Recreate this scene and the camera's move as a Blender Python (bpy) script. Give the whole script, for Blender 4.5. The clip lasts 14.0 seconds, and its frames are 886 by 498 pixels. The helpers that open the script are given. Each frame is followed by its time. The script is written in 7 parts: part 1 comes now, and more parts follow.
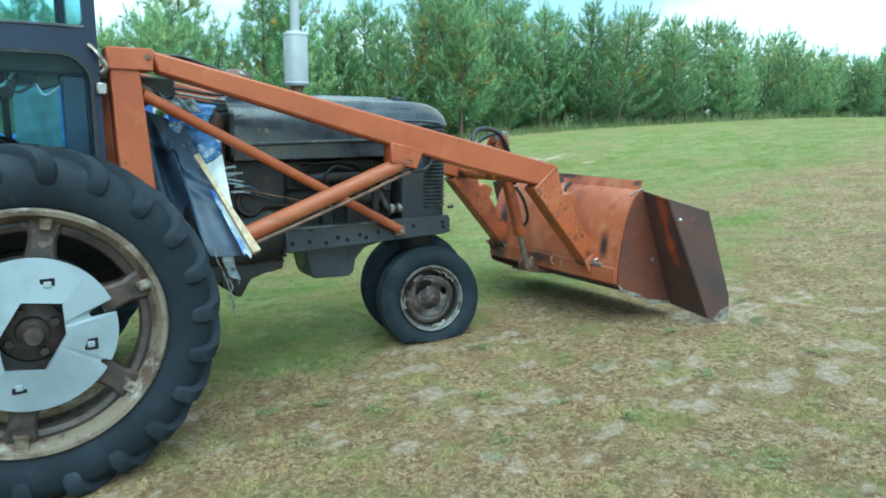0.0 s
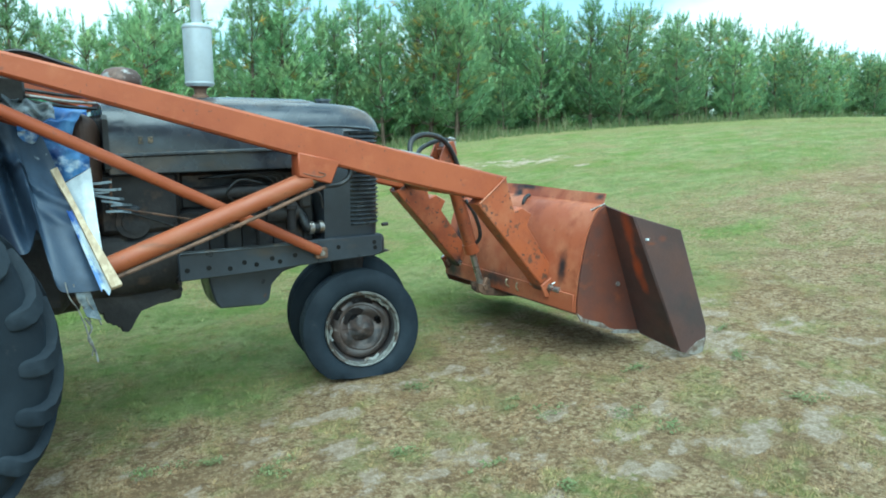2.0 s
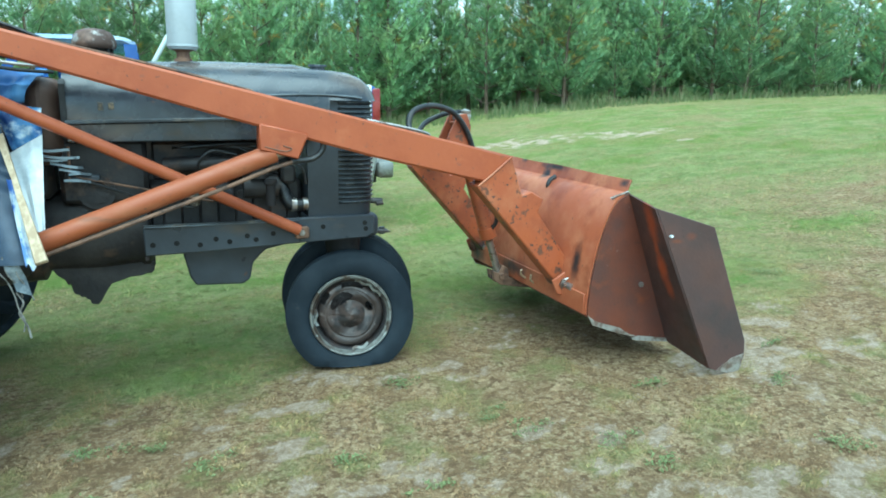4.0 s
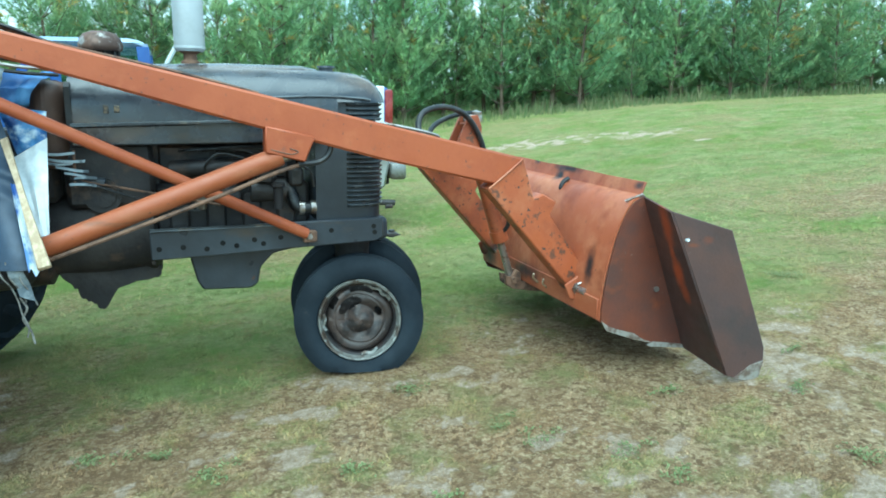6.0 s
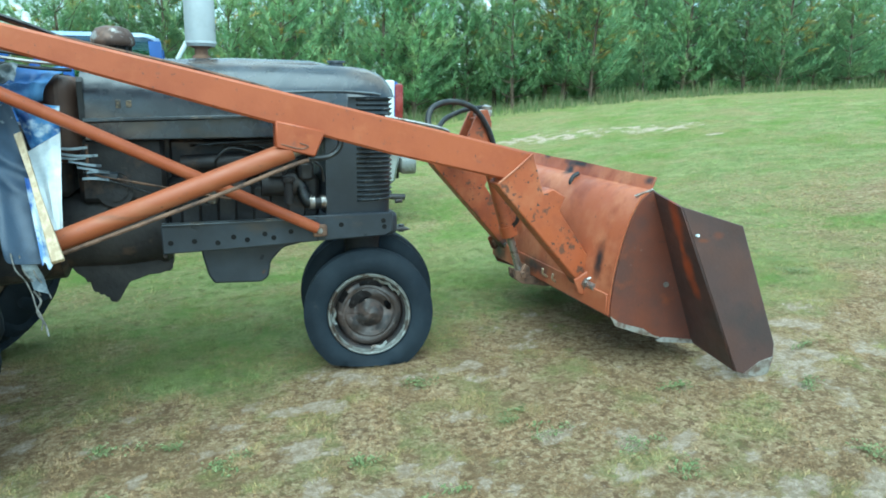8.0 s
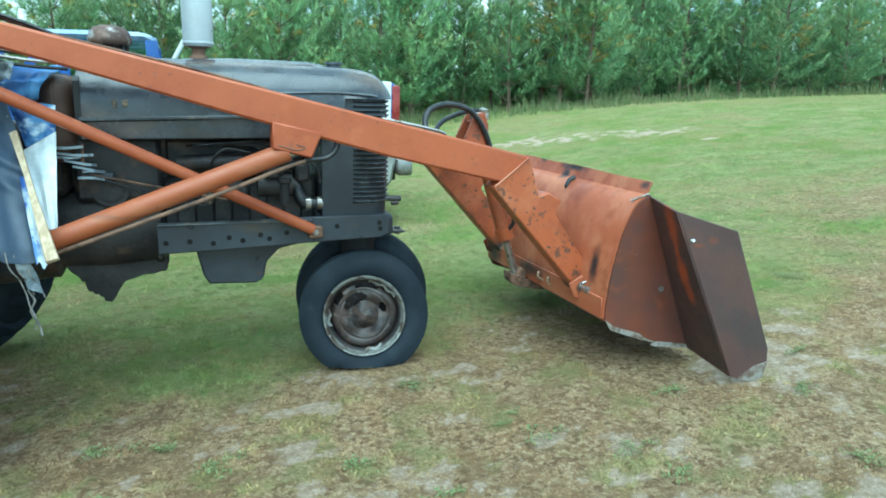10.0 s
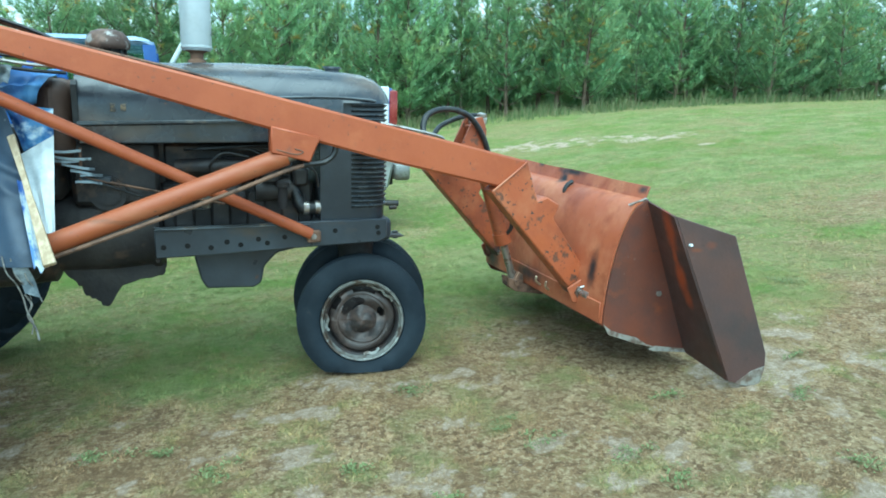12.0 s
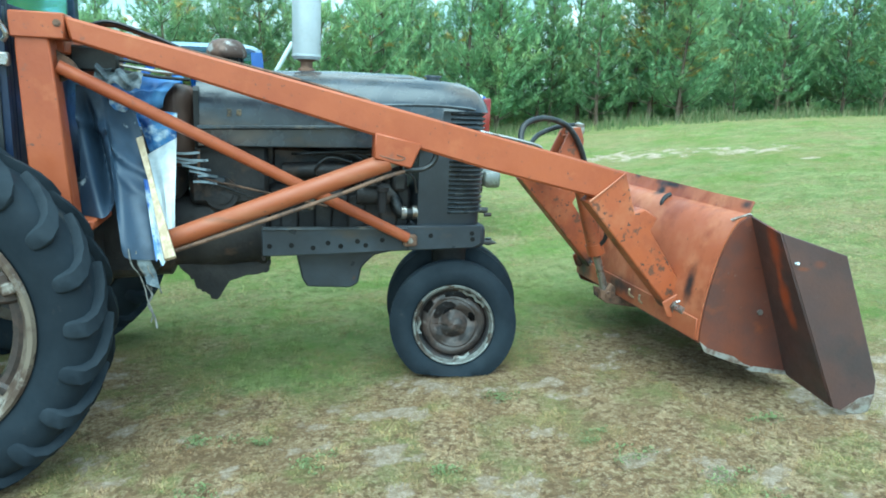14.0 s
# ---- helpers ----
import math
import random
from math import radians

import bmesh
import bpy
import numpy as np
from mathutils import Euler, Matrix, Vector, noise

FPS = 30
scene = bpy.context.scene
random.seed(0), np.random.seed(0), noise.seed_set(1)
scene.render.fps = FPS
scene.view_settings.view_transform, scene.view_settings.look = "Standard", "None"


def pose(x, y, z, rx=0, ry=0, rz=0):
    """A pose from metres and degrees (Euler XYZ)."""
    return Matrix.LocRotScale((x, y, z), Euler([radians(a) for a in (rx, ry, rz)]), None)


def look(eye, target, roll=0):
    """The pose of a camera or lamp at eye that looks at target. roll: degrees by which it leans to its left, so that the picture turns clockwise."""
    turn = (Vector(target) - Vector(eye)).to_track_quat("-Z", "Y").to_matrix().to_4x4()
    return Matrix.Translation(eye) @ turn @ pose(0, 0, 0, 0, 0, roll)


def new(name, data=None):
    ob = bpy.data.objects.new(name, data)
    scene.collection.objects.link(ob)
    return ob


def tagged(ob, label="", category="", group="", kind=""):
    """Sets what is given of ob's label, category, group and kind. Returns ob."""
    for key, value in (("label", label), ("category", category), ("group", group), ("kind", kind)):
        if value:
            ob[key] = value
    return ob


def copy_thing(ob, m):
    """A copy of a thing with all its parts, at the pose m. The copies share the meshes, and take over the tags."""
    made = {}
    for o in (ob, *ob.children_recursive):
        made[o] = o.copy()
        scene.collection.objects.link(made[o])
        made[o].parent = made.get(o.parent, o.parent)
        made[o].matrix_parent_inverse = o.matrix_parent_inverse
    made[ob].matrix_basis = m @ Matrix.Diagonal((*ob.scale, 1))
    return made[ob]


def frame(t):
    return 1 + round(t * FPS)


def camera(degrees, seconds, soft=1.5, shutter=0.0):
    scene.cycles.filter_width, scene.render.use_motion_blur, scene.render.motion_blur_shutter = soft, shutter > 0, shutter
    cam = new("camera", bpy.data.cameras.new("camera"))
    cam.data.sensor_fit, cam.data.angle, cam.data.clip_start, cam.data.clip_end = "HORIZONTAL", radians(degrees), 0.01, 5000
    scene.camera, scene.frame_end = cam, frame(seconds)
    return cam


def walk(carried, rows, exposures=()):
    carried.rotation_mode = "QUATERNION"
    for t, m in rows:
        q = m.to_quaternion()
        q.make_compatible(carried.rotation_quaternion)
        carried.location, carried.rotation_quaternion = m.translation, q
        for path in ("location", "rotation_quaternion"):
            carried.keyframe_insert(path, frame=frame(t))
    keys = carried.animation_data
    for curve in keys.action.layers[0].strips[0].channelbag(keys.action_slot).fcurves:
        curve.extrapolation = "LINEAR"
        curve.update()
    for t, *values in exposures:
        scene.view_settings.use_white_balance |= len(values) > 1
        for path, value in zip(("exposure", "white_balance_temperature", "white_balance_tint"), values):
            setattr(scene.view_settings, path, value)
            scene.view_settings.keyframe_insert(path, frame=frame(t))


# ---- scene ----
cam = camera(65.0, 14.0, soft=1.8)
PATH = [
    (0, (-2.301, -3.84, 1.354), (-1.219, -2.191, 1.021), 0.2),
    (0.5, (-2.263, -3.824, 1.343), (-1.089, -2.257, 0.936), -0.5),
    (1, (-2.14, -3.806, 1.335), (-0.931, -2.274, 0.899), 1.9),
    (1.5, (-1.909, -3.677, 1.347), (-0.804, -2.058, 0.948), 1.1),
    (2, (-1.642, -3.589, 1.393), (-0.58, -1.928, 1.059), 0.1),
    (2.5, (-1.368, -3.605, 1.426), (-0.445, -1.872, 1.046), 2.9),
    (5, (-0.848, -3.501, 1.431), (-0.13, -1.687, 0.992), 0.6),
    (5.5, (-0.856, -3.496, 1.434), (-0.132, -1.681, 1.007), 1.1),
    (6, (-0.858, -3.497, 1.431), (-0.144, -1.679, 1.0), 1.0),
    (6.5, (-0.855, -3.498, 1.431), (-0.143, -1.682, 0.988), 0.9),
    (7, (-0.854, -3.496, 1.432), (-0.149, -1.677, 0.989), 1.0),
    (7.5, (-0.862, -3.496, 1.432), (-0.168, -1.675, 0.985), 1.0),
    (8, (-0.857, -3.504, 1.435), (-0.171, -1.679, 0.987), 1.0),
    (10.5, (-0.862, -3.502, 1.44), (-0.162, -1.681, 0.997), 1.7),
    (11, (-0.864, -3.495, 1.433), (-0.171, -1.673, 0.988), 1.6),
    (11.5, (-0.862, -3.503, 1.436), (-0.166, -1.681, 0.995), 1.6),
    (12, (-0.865, -3.5, 1.437), (-0.157, -1.68, 1.008), 1.7),
    (12.5, (-0.866, -3.502, 1.435), (-0.17, -1.675, 1.014), 1.7),
    (13, (-0.896, -3.514, 1.448), (-0.275, -1.661, 1.024), 2.1),
    (13.5, (-0.946, -3.512, 1.45), (-0.48, -1.612, 1.035), 2.4),
    (14, (-0.933, -3.517, 1.443), (-0.447, -1.622, 1.025), 2.4),
]
EXPOSURES = [(0.0, 1.07, 5200, -20), (2.5, 1.13, 5140, -20), (5.0, 1.25, 5090, -21), (8.0, 1.26, 5090, -21), (11.5, 1.2, 5040, -22), (14.0, 1.4, 5040, -22)]
walk(cam, [(t, look(eye, target, roll)) for t, eye, target, roll in PATH], EXPOSURES)

# ---- world, sun, exposure ----
world = bpy.data.worlds.new("sky")
scene.world = world
world.use_nodes = True
SUN_EL, SUN_AZ = 60.0, 200.0
wn = world.node_tree
wn.nodes.clear()
w_out = wn.nodes.new("ShaderNodeOutputWorld")
w_bg = wn.nodes.new("ShaderNodeBackground")
w_sky = wn.nodes.new("ShaderNodeTexSky")
w_sky.sky_type, w_sky.sun_disc = "NISHITA", False
w_sky.sun_elevation, w_sky.sun_rotation = radians(SUN_EL), radians(SUN_AZ)
w_sky.air_density, w_sky.dust_density = 1.0, 1.5
w_co = wn.nodes.new("ShaderNodeTexCoord")
w_map = wn.nodes.new("ShaderNodeMapping")
w_map.inputs["Scale"].default_value = (1.0, 1.0, 2.6)
w_map.inputs["Location"].default_value = (0.55, 0.35, 0.2)
w_noise = wn.nodes.new("ShaderNodeTexNoise")
w_noise.inputs["Scale"].default_value, w_noise.inputs["Detail"].default_value = 2.4, 6.0
w_ramp = wn.nodes.new("ShaderNodeValToRGB")
w_ramp.color_ramp.elements[0].position, w_ramp.color_ramp.elements[1].position = 0.44, 0.58
w_ramp.color_ramp.elements[0].color = (0.12, 0.12, 0.12, 1)
w_mix = wn.nodes.new("ShaderNodeMix")
w_mix.data_type = "RGBA"
w_mix.inputs["B"].default_value = (7.0, 7.4, 7.8, 1)
wn.links.new(w_co.outputs["Generated"], w_map.inputs["Vector"])
wn.links.new(w_map.outputs["Vector"], w_noise.inputs["Vector"])
wn.links.new(w_noise.outputs["Fac"], w_ramp.inputs["Fac"])
wn.links.new(w_ramp.outputs["Color"], w_mix.inputs["Factor"])
wn.links.new(w_sky.outputs["Color"], w_mix.inputs["A"])
wn.links.new(w_mix.outputs["Result"], w_bg.inputs["Color"])
w_bg.inputs["Strength"].default_value = 0.11
wn.links.new(w_bg.outputs["Background"], w_out.inputs["Surface"])
sun_data = bpy.data.lights.new("sun", "SUN")
sun_data.energy, sun_data.angle, sun_data.color = 2.0, radians(70), (1.0, 0.98, 0.95)
sun = new("sun", sun_data)
sun.matrix_world = pose(0, 0, 30, 90 - SUN_EL, 0, 180 - SUN_AZ)


# ---- materials ----
def col(*c):
    return (c[0], c[1], c[2], 1.0)


def nodes_of(name):
    m = bpy.data.materials.new(name)
    m.use_nodes = True
    nt = m.node_tree
    return m, nt, nt.nodes["Principled BSDF"]


def coords(nt, kind="Object"):
    return nt.nodes.new("ShaderNodeTexCoord").outputs[kind]


def noise_fac(nt, vec, scale, detail=4.0, lo=0.4, hi=0.6, rough=0.55, stretch=None):
    """A noise mask between 0 and 1, with the edges lo and hi."""
    if stretch:
        mp = nt.nodes.new("ShaderNodeMapping")
        mp.inputs["Scale"].default_value = stretch
        nt.links.new(vec, mp.inputs["Vector"])
        vec = mp.outputs["Vector"]
    n = nt.nodes.new("ShaderNodeTexNoise")
    n.inputs["Scale"].default_value, n.inputs["Detail"].default_value, n.inputs["Roughness"].default_value = scale, detail, rough
    nt.links.new(vec, n.inputs["Vector"])
    r = nt.nodes.new("ShaderNodeMapRange")
    r.inputs["From Min"].default_value, r.inputs["From Max"].default_value = lo, hi
    nt.links.new(n.outputs["Fac"], r.inputs["Value"])
    return r.outputs["Result"]


def mixed(nt, fac, a, b):
    m = nt.nodes.new("ShaderNodeMix")
    m.data_type = "RGBA"
    for key, v in (("Factor", fac), ("A", a), ("B", b)):
        if isinstance(v, (tuple, float, int)):
            m.inputs[key].default_value = v
        else:
            nt.links.new(v, m.inputs[key])
    return m.outputs["Result"]


def mul(nt, a, b, op="MULTIPLY"):
    m = nt.nodes.new("ShaderNodeMath")
    m.operation = op
    m.use_clamp = True
    for i, v in enumerate((a, b)):
        if isinstance(v, (float, int)):
            m.inputs[i].default_value = v
        else:
            nt.links.new(v, m.inputs[i])
    return m.outputs[0]


def bumped(nt, bsdf, height, strength, distance):
    b = nt.nodes.new("ShaderNodeBump")
    b.inputs["Strength"].default_value, b.inputs["Distance"].default_value = strength, distance
    nt.links.new(height, b.inputs["Height"])
    nt.links.new(b.outputs["Normal"], bsdf.inputs["Normal"])


def worn(name, base, layers, rough=0.5, metal=0.0, bump=0.15, bump_scale=60.0, rough_var=0.15, dist=0.004, spec=0.5, marks=()):
    """A surface with a base colour, layers of (colour, scale, lo, hi, stretch) laid over it by noise, and marks of (colour, place, size)."""
    m, nt, bsdf = nodes_of(name)
    vec = coords(nt)
    c = base
    for i, (lc, scale, lo, hi, *rest) in enumerate(layers):
        off = nt.nodes.new("ShaderNodeMapping")
        off.inputs["Location"].default_value = (i * 3.7, i * 1.9, i * 5.1)
        nt.links.new(vec, off.inputs["Vector"])
        c = mixed(nt, noise_fac(nt, off.outputs["Vector"], scale, 6.0, lo, hi, 0.6, rest[0] if rest else None), c, lc)
    if marks:
        smear = noise_fac(nt, vec, 11.0, 6.0, 0.2, 0.8, 0.65)
    for mc, place, size in marks:
        near = nt.nodes.new("ShaderNodeMapping")
        near.inputs["Location"].default_value = tuple(-p / q for p, q in zip(place, size))
        near.inputs["Scale"].default_value = tuple(1 / q for q in size)
        nt.links.new(vec, near.inputs["Vector"])
        far = nt.nodes.new("ShaderNodeVectorMath")
        far.operation = "LENGTH"
        nt.links.new(near.outputs["Vector"], far.inputs[0])
        rag = nt.nodes.new("ShaderNodeMath")
        rag.operation = "MULTIPLY_ADD"
        rag.inputs[1].default_value = 0.9
        nt.links.new(smear, rag.inputs[0])
        nt.links.new(far.outputs["Value"], rag.inputs[2])
        fade = nt.nodes.new("ShaderNodeMapRange")
        fade.interpolation_type = "SMOOTHSTEP"
        fade.inputs["From Min"].default_value, fade.inputs["From Max"].default_value = 1.75, 0.55
        nt.links.new(rag.outputs[0], fade.inputs["Value"])
        c = mixed(nt, fade.outputs["Result"], c, mc)
    nt.links.new(c, bsdf.inputs["Base Color"]) if not isinstance(c, tuple) else None
    if isinstance(c, tuple):
        bsdf.inputs["Base Color"].default_value = c
    bsdf.inputs["Metallic"].default_value = metal
    bsdf.inputs["Specular IOR Level"].default_value = spec
    f = noise_fac(nt, vec, 9.0, 5.0, 0.3, 0.7)
    r = nt.nodes.new("ShaderNodeMapRange")
    r.inputs["To Min"].default_value, r.inputs["To Max"].default_value = max(0.05, rough - rough_var), min(1.0, rough + rough_var)
    nt.links.new(f, r.inputs["Value"])
    nt.links.new(r.outputs["Result"], bsdf.inputs["Roughness"])
    if bump:
        bumped(nt, bsdf, noise_fac(nt, vec, bump_scale, 4.0, 0.2, 0.8), bump, dist)
    return m


M = {}
M["orange"] = worn("orange_paint", col(0.36, 0.091, 0.032), [
    (col(0.295, 0.067, 0.023), 3.0, 0.42, 0.62), (col(0.41, 0.125, 0.048), 7.0, 0.55, 0.72), (col(0.23, 0.075, 0.040), 18.0, 0.62, 0.70),
    (col(0.13, 0.055, 0.035), 30.0, 0.66, 0.71), (col(0.06, 0.045, 0.038), 9.0, 0.72, 0.78), (col(0.08, 0.045, 0.035), 60.0, 0.67, 0.72)], 0.5, 0, 0.15, 40)
M["orange_chipped"] = worn("chipped_orange_paint", col(0.345, 0.087, 0.030), [
    (col(0.395, 0.132, 0.056), 5.0, 0.50, 0.68), (col(0.24, 0.062, 0.026), 4.0, 0.46, 0.62), (col(0.13, 0.055, 0.032), 16.0, 0.585, 0.64),
    (col(0.035, 0.030, 0.028), 9.0, 0.70, 0.75), (col(0.05, 0.036, 0.03), 42.0, 0.62, 0.66)], 0.5, 0, 0.2, 40,
    marks=[(col(0.022, 0.021, 0.022), (0.99, 0.36, 0.49), (0.11, 0.2, 0.09)), (col(0.022, 0.021, 0.022), (0.55, 0.38, 1.05), (0.05, 0.2, 0.05)), (col(0.05, 0.04, 0.036), (1.0, -0.53, 0.50), (0.06, 0.2, 0.05))])
M["orange_grimy"] = worn("grimy_orange_paint", col(0.30, 0.080, 0.028), [
    (col(0.33, 0.115, 0.05), 5.0, 0.48, 0.66, (0.6, 1, 2)), (col(0.15, 0.065, 0.034), 6.0, 0.55, 0.68, (0.5, 1, 2)), (col(0.09, 0.05, 0.035), 22.0, 0.64, 0.72)], 0.5, 0, 0.15, 40)
M["disc_brown"] = worn("rusty_brown_wheel_disc", col(0.050, 0.038, 0.034), [
    (col(0.078, 0.054, 0.045), 12.0, 0.46, 0.60), (col(0.026, 0.021, 0.020), 11.0, 0.52, 0.62), (col(0.13, 0.11, 0.10), 26.0, 0.62, 0.70)], 0.50, 0.1, 0.6, 30)
M["orange_worn"] = worn("orange_bucket_paint", col(0.34, 0.095, 0.040), [
    (col(0.425, 0.163, 0.08), 4.0, 0.45, 0.65), (col(0.25, 0.065, 0.028), 6.0, 0.50, 0.64),
    (col(0.040, 0.032, 0.028), 2.7, 0.70, 0.76), (col(0.10, 0.05, 0.035), 35.0, 0.66, 0.72)], 0.5, 0, 0.12, 30,
    marks=[(col(0.018, 0.018, 0.020), (1.02, -0.69, 0.64), (0.12, 0.038, 0.115)), (col(0.02, 0.02, 0.022), (1.21, -0.13, 1.045), (0.06, 0.15, 0.022)), (col(0.02, 0.02, 0.022), (1.20, -0.07, 1.0), (0.06, 0.05, 0.04)),
           (col(0.03, 0.026, 0.025), (1.22, 0.23, 1.055), (0.05, 0.04, 0.02)), (col(0.04, 0.03, 0.028), (1.21, -0.77, 1.03), (0.05, 0.04, 0.025)), (col(0.02, 0.02, 0.022), (1.04, 0.37, 0.72), (0.15, 0.06, 0.10)),
           (col(0.03, 0.026, 0.025), (1.0, 0.40, 0.45), (0.1, 0.12, 0.10)), (col(0.05, 0.035, 0.03), (1.0, -0.1, 0.47), (0.1, 0.2, 0.05))])
M["rust_steel"] = worn("brown_rusted_steel", col(0.118, 0.042, 0.029), [
    (col(0.170, 0.050, 0.027), 2.4, 0.45, 0.65), (col(0.075, 0.040, 0.036), 3.0, 0.50, 0.70), (col(0.20, 0.060, 0.028), 9.0, 0.60, 0.74),
    (col(0.045, 0.030, 0.029), 14.0, 0.64, 0.74), (col(0.18, 0.13, 0.11), 40.0, 0.67, 0.75)], 0.42, 0.1, 0.15, 70)
M["rust_wing"] = worn("brown_rusted_wing_steel", col(0.070, 0.035, 0.030), [
    (col(0.105, 0.042, 0.031), 2.4, 0.45, 0.65), (col(0.050, 0.032, 0.030), 4.0, 0.48, 0.66), (col(0.16, 0.12, 0.11), 40.0, 0.69, 0.76)], 0.5, 0.1, 0.15, 70,
    marks=[(col(0.27, 0.055, 0.020), (1.215, -0.985, 0.87), (0.065, 0.045, 0.16)),
           (col(0.30, 0.065, 0.022), (1.265, -0.98, 0.75), (0.04, 0.025, 0.08)),
           (col(0.30, 0.060, 0.020), (1.305, -0.990, 0.65), (0.06, 0.040, 0.12)),
           (col(0.22, 0.05, 0.02), (1.345, -1.005, 0.55), (0.05, 0.03, 0.05))])
M["rust_dark"] = worn("dark_purple_brown_steel", col(0.082, 0.048, 0.044), [
    (col(0.104, 0.054, 0.044), 3.0, 0.46, 0.66), (col(0.062, 0.044, 0.043), 3.0, 0.48, 0.66), (col(0.045, 0.034, 0.033), 16.0, 0.62, 0.74), (col(0.13, 0.11, 0.10), 40.0, 0.67, 0.75)], 0.5, 0.1, 0.15, 70,
    marks=[(col(0.17, 0.055, 0.03), (1.34, -1.09, 0.825), (0.025, 0.05, 0.022)), (col(0.16, 0.055, 0.03), (1.285, -1.08, 0.80), (0.03, 0.06, 0.012)), (col(0.20, 0.17, 0.15), (1.64, -1.16, 0.165), (0.08, 0.1, 0.035))])
M["bright_steel"] = worn("scoured_steel_edge", col(0.42, 0.40, 0.37), [(col(0.20, 0.15, 0.12), 18.0, 0.45, 0.6)], 0.45, 0.6, 0.2, 80)
M["black_paint"] = worn("faded_black_paint", col(0.032, 0.037, 0.047), [
    (col(0.052, 0.061, 0.074), 3.0, 0.44, 0.66), (col(0.070, 0.058, 0.050), 5.0, 0.60, 0.74, (0.6, 1, 1.5)),
    (col(0.10, 0.045, 0.025), 14.0, 0.68, 0.76), (col(0.15, 0.155, 0.16), 50.0, 0.70, 0.78)], 0.40, 0, 0.1, 50)
M["hood_paint"] = worn("dull_black_hood_paint", col(0.020, 0.026, 0.036), [
    (col(0.040, 0.048, 0.062), 2.2, 0.44, 0.66), (col(0.13, 0.10, 0.080), 2.6, 0.50, 0.68, (0.5, 1, 1.2)),
    (col(0.14, 0.07, 0.04), 16.0, 0.68, 0.76), (col(0.17, 0.17, 0.17), 60.0, 0.70, 0.78), (col(0.010, 0.013, 0.018), 6.0, 0.56, 0.68)], 0.26, 0, 0.06, 40, spec=0.75,
    marks=[(col(0.11, 0.085, 0.068), (0.03, -0.12, 1.49), (0.16, 0.20, 0.09)), (col(0.10, 0.075, 0.06), (-0.55, -0.12, 1.535), (0.5, 0.10, 0.03))])
M["louvre_paint"] = worn("rubbed_black_louvre_paint", col(0.030, 0.035, 0.042), [
    (col(0.07, 0.075, 0.08), 8.0, 0.46, 0.62), (col(0.16, 0.165, 0.17), 16.0, 0.58, 0.68)], 0.32, 0.1, 0.1, 50)
M["grease"] = worn("greasy_cast_iron", col(0.022, 0.021, 0.023), [
    (col(0.046, 0.042, 0.042), 4.0, 0.46, 0.64), (col(0.095, 0.062, 0.045), 6.0, 0.58, 0.70), (col(0.10, 0.085, 0.07), 16.0, 0.66, 0.76)], 0.5, 0.0, 0.4, 45, spec=0.35)
M["rubber"] = worn("weathered_rubber", col(0.012, 0.017, 0.024), [
    (col(0.022, 0.030, 0.040), 3.5, 0.42, 0.66), (col(0.060, 0.058, 0.054), 9.0, 0.64, 0.80)], 0.7, 0, 0.15, 60, spec=0.22)
M["lug_rubber"] = worn("dusty_lug_rubber", col(0.014, 0.019, 0.026), [
    (col(0.026, 0.033, 0.042), 5.0, 0.42, 0.62), (col(0.065, 0.065, 0.064), 14.0, 0.66, 0.80)], 0.75, 0, 0.2, 60, spec=0.18)
M["rim_rust"] = worn("rusted_wheel_iron", col(0.022, 0.019, 0.020), [
    (col(0.050, 0.030, 0.023), 7.0, 0.48, 0.64), (col(0.014, 0.013, 0.013), 5.0, 0.5, 0.66), (col(0.12, 0.10, 0.09), 18.0, 0.66, 0.74)], 0.6, 0.1, 0.3, 60)
M["rim_pale"] = worn("flaking_pale_rim_paint", col(0.17, 0.135, 0.10), [
    (col(0.08, 0.052, 0.037), 7.0, 0.48, 0.60), (col(0.32, 0.29, 0.25), 9.0, 0.57, 0.66), (col(0.05, 0.033, 0.026), 22.0, 0.60, 0.68)], 0.65, 0, 0.25, 60)
M["rim_chrome"] = worn("corroded_chrome_rim", col(0.21, 0.21, 0.195), [
    (col(0.08, 0.06, 0.047), 14.0, 0.48, 0.58), (col(0.34, 0.35, 0.33), 20.0, 0.57, 0.64)], 0.4, 0.3, 0.25, 60)
# pale edge grey; on the hood lip it paints in the caught light
M["trim_pale"] = worn("grey_lip_paint_and_highlight", col(0.10, 0.115, 0.13), [(col(0.045, 0.05, 0.058), 5.0, 0.45, 0.62), (col(0.17, 0.15, 0.13), 12.0, 0.58, 0.7)], 0.5, 0, 0.1, 50)
M["cowl_brown"] = worn("rusty_brown_cowl", col(0.075, 0.045, 0.034), [(col(0.12, 0.075, 0.055), 5.0, 0.45, 0.6), (col(0.03, 0.028, 0.03), 6.0, 0.52, 0.66)], 0.55, 0.1, 0.2, 50)
# near-black that paints the shade inside holes on solid pieces
M["hole_shade"] = worn("painted_hole_shade", col(0.004, 0.004, 0.004), [(col(0.010, 0.009, 0.008), 20.0, 0.45, 0.6)], 0.95, 0, 0.05, 60)
M["cord"] = worn("frayed_grey_cord", col(0.28, 0.27, 0.25), [(col(0.12, 0.11, 0.10), 40.0, 0.45, 0.6)], 0.9, 0, 0.3, 120)
M["rag"] = worn("dirty_white_rag", col(0.33, 0.37, 0.39), [(col(0.10, 0.12, 0.14), 12.0, 0.42, 0.58)], 0.8, 0, 0.2, 90)
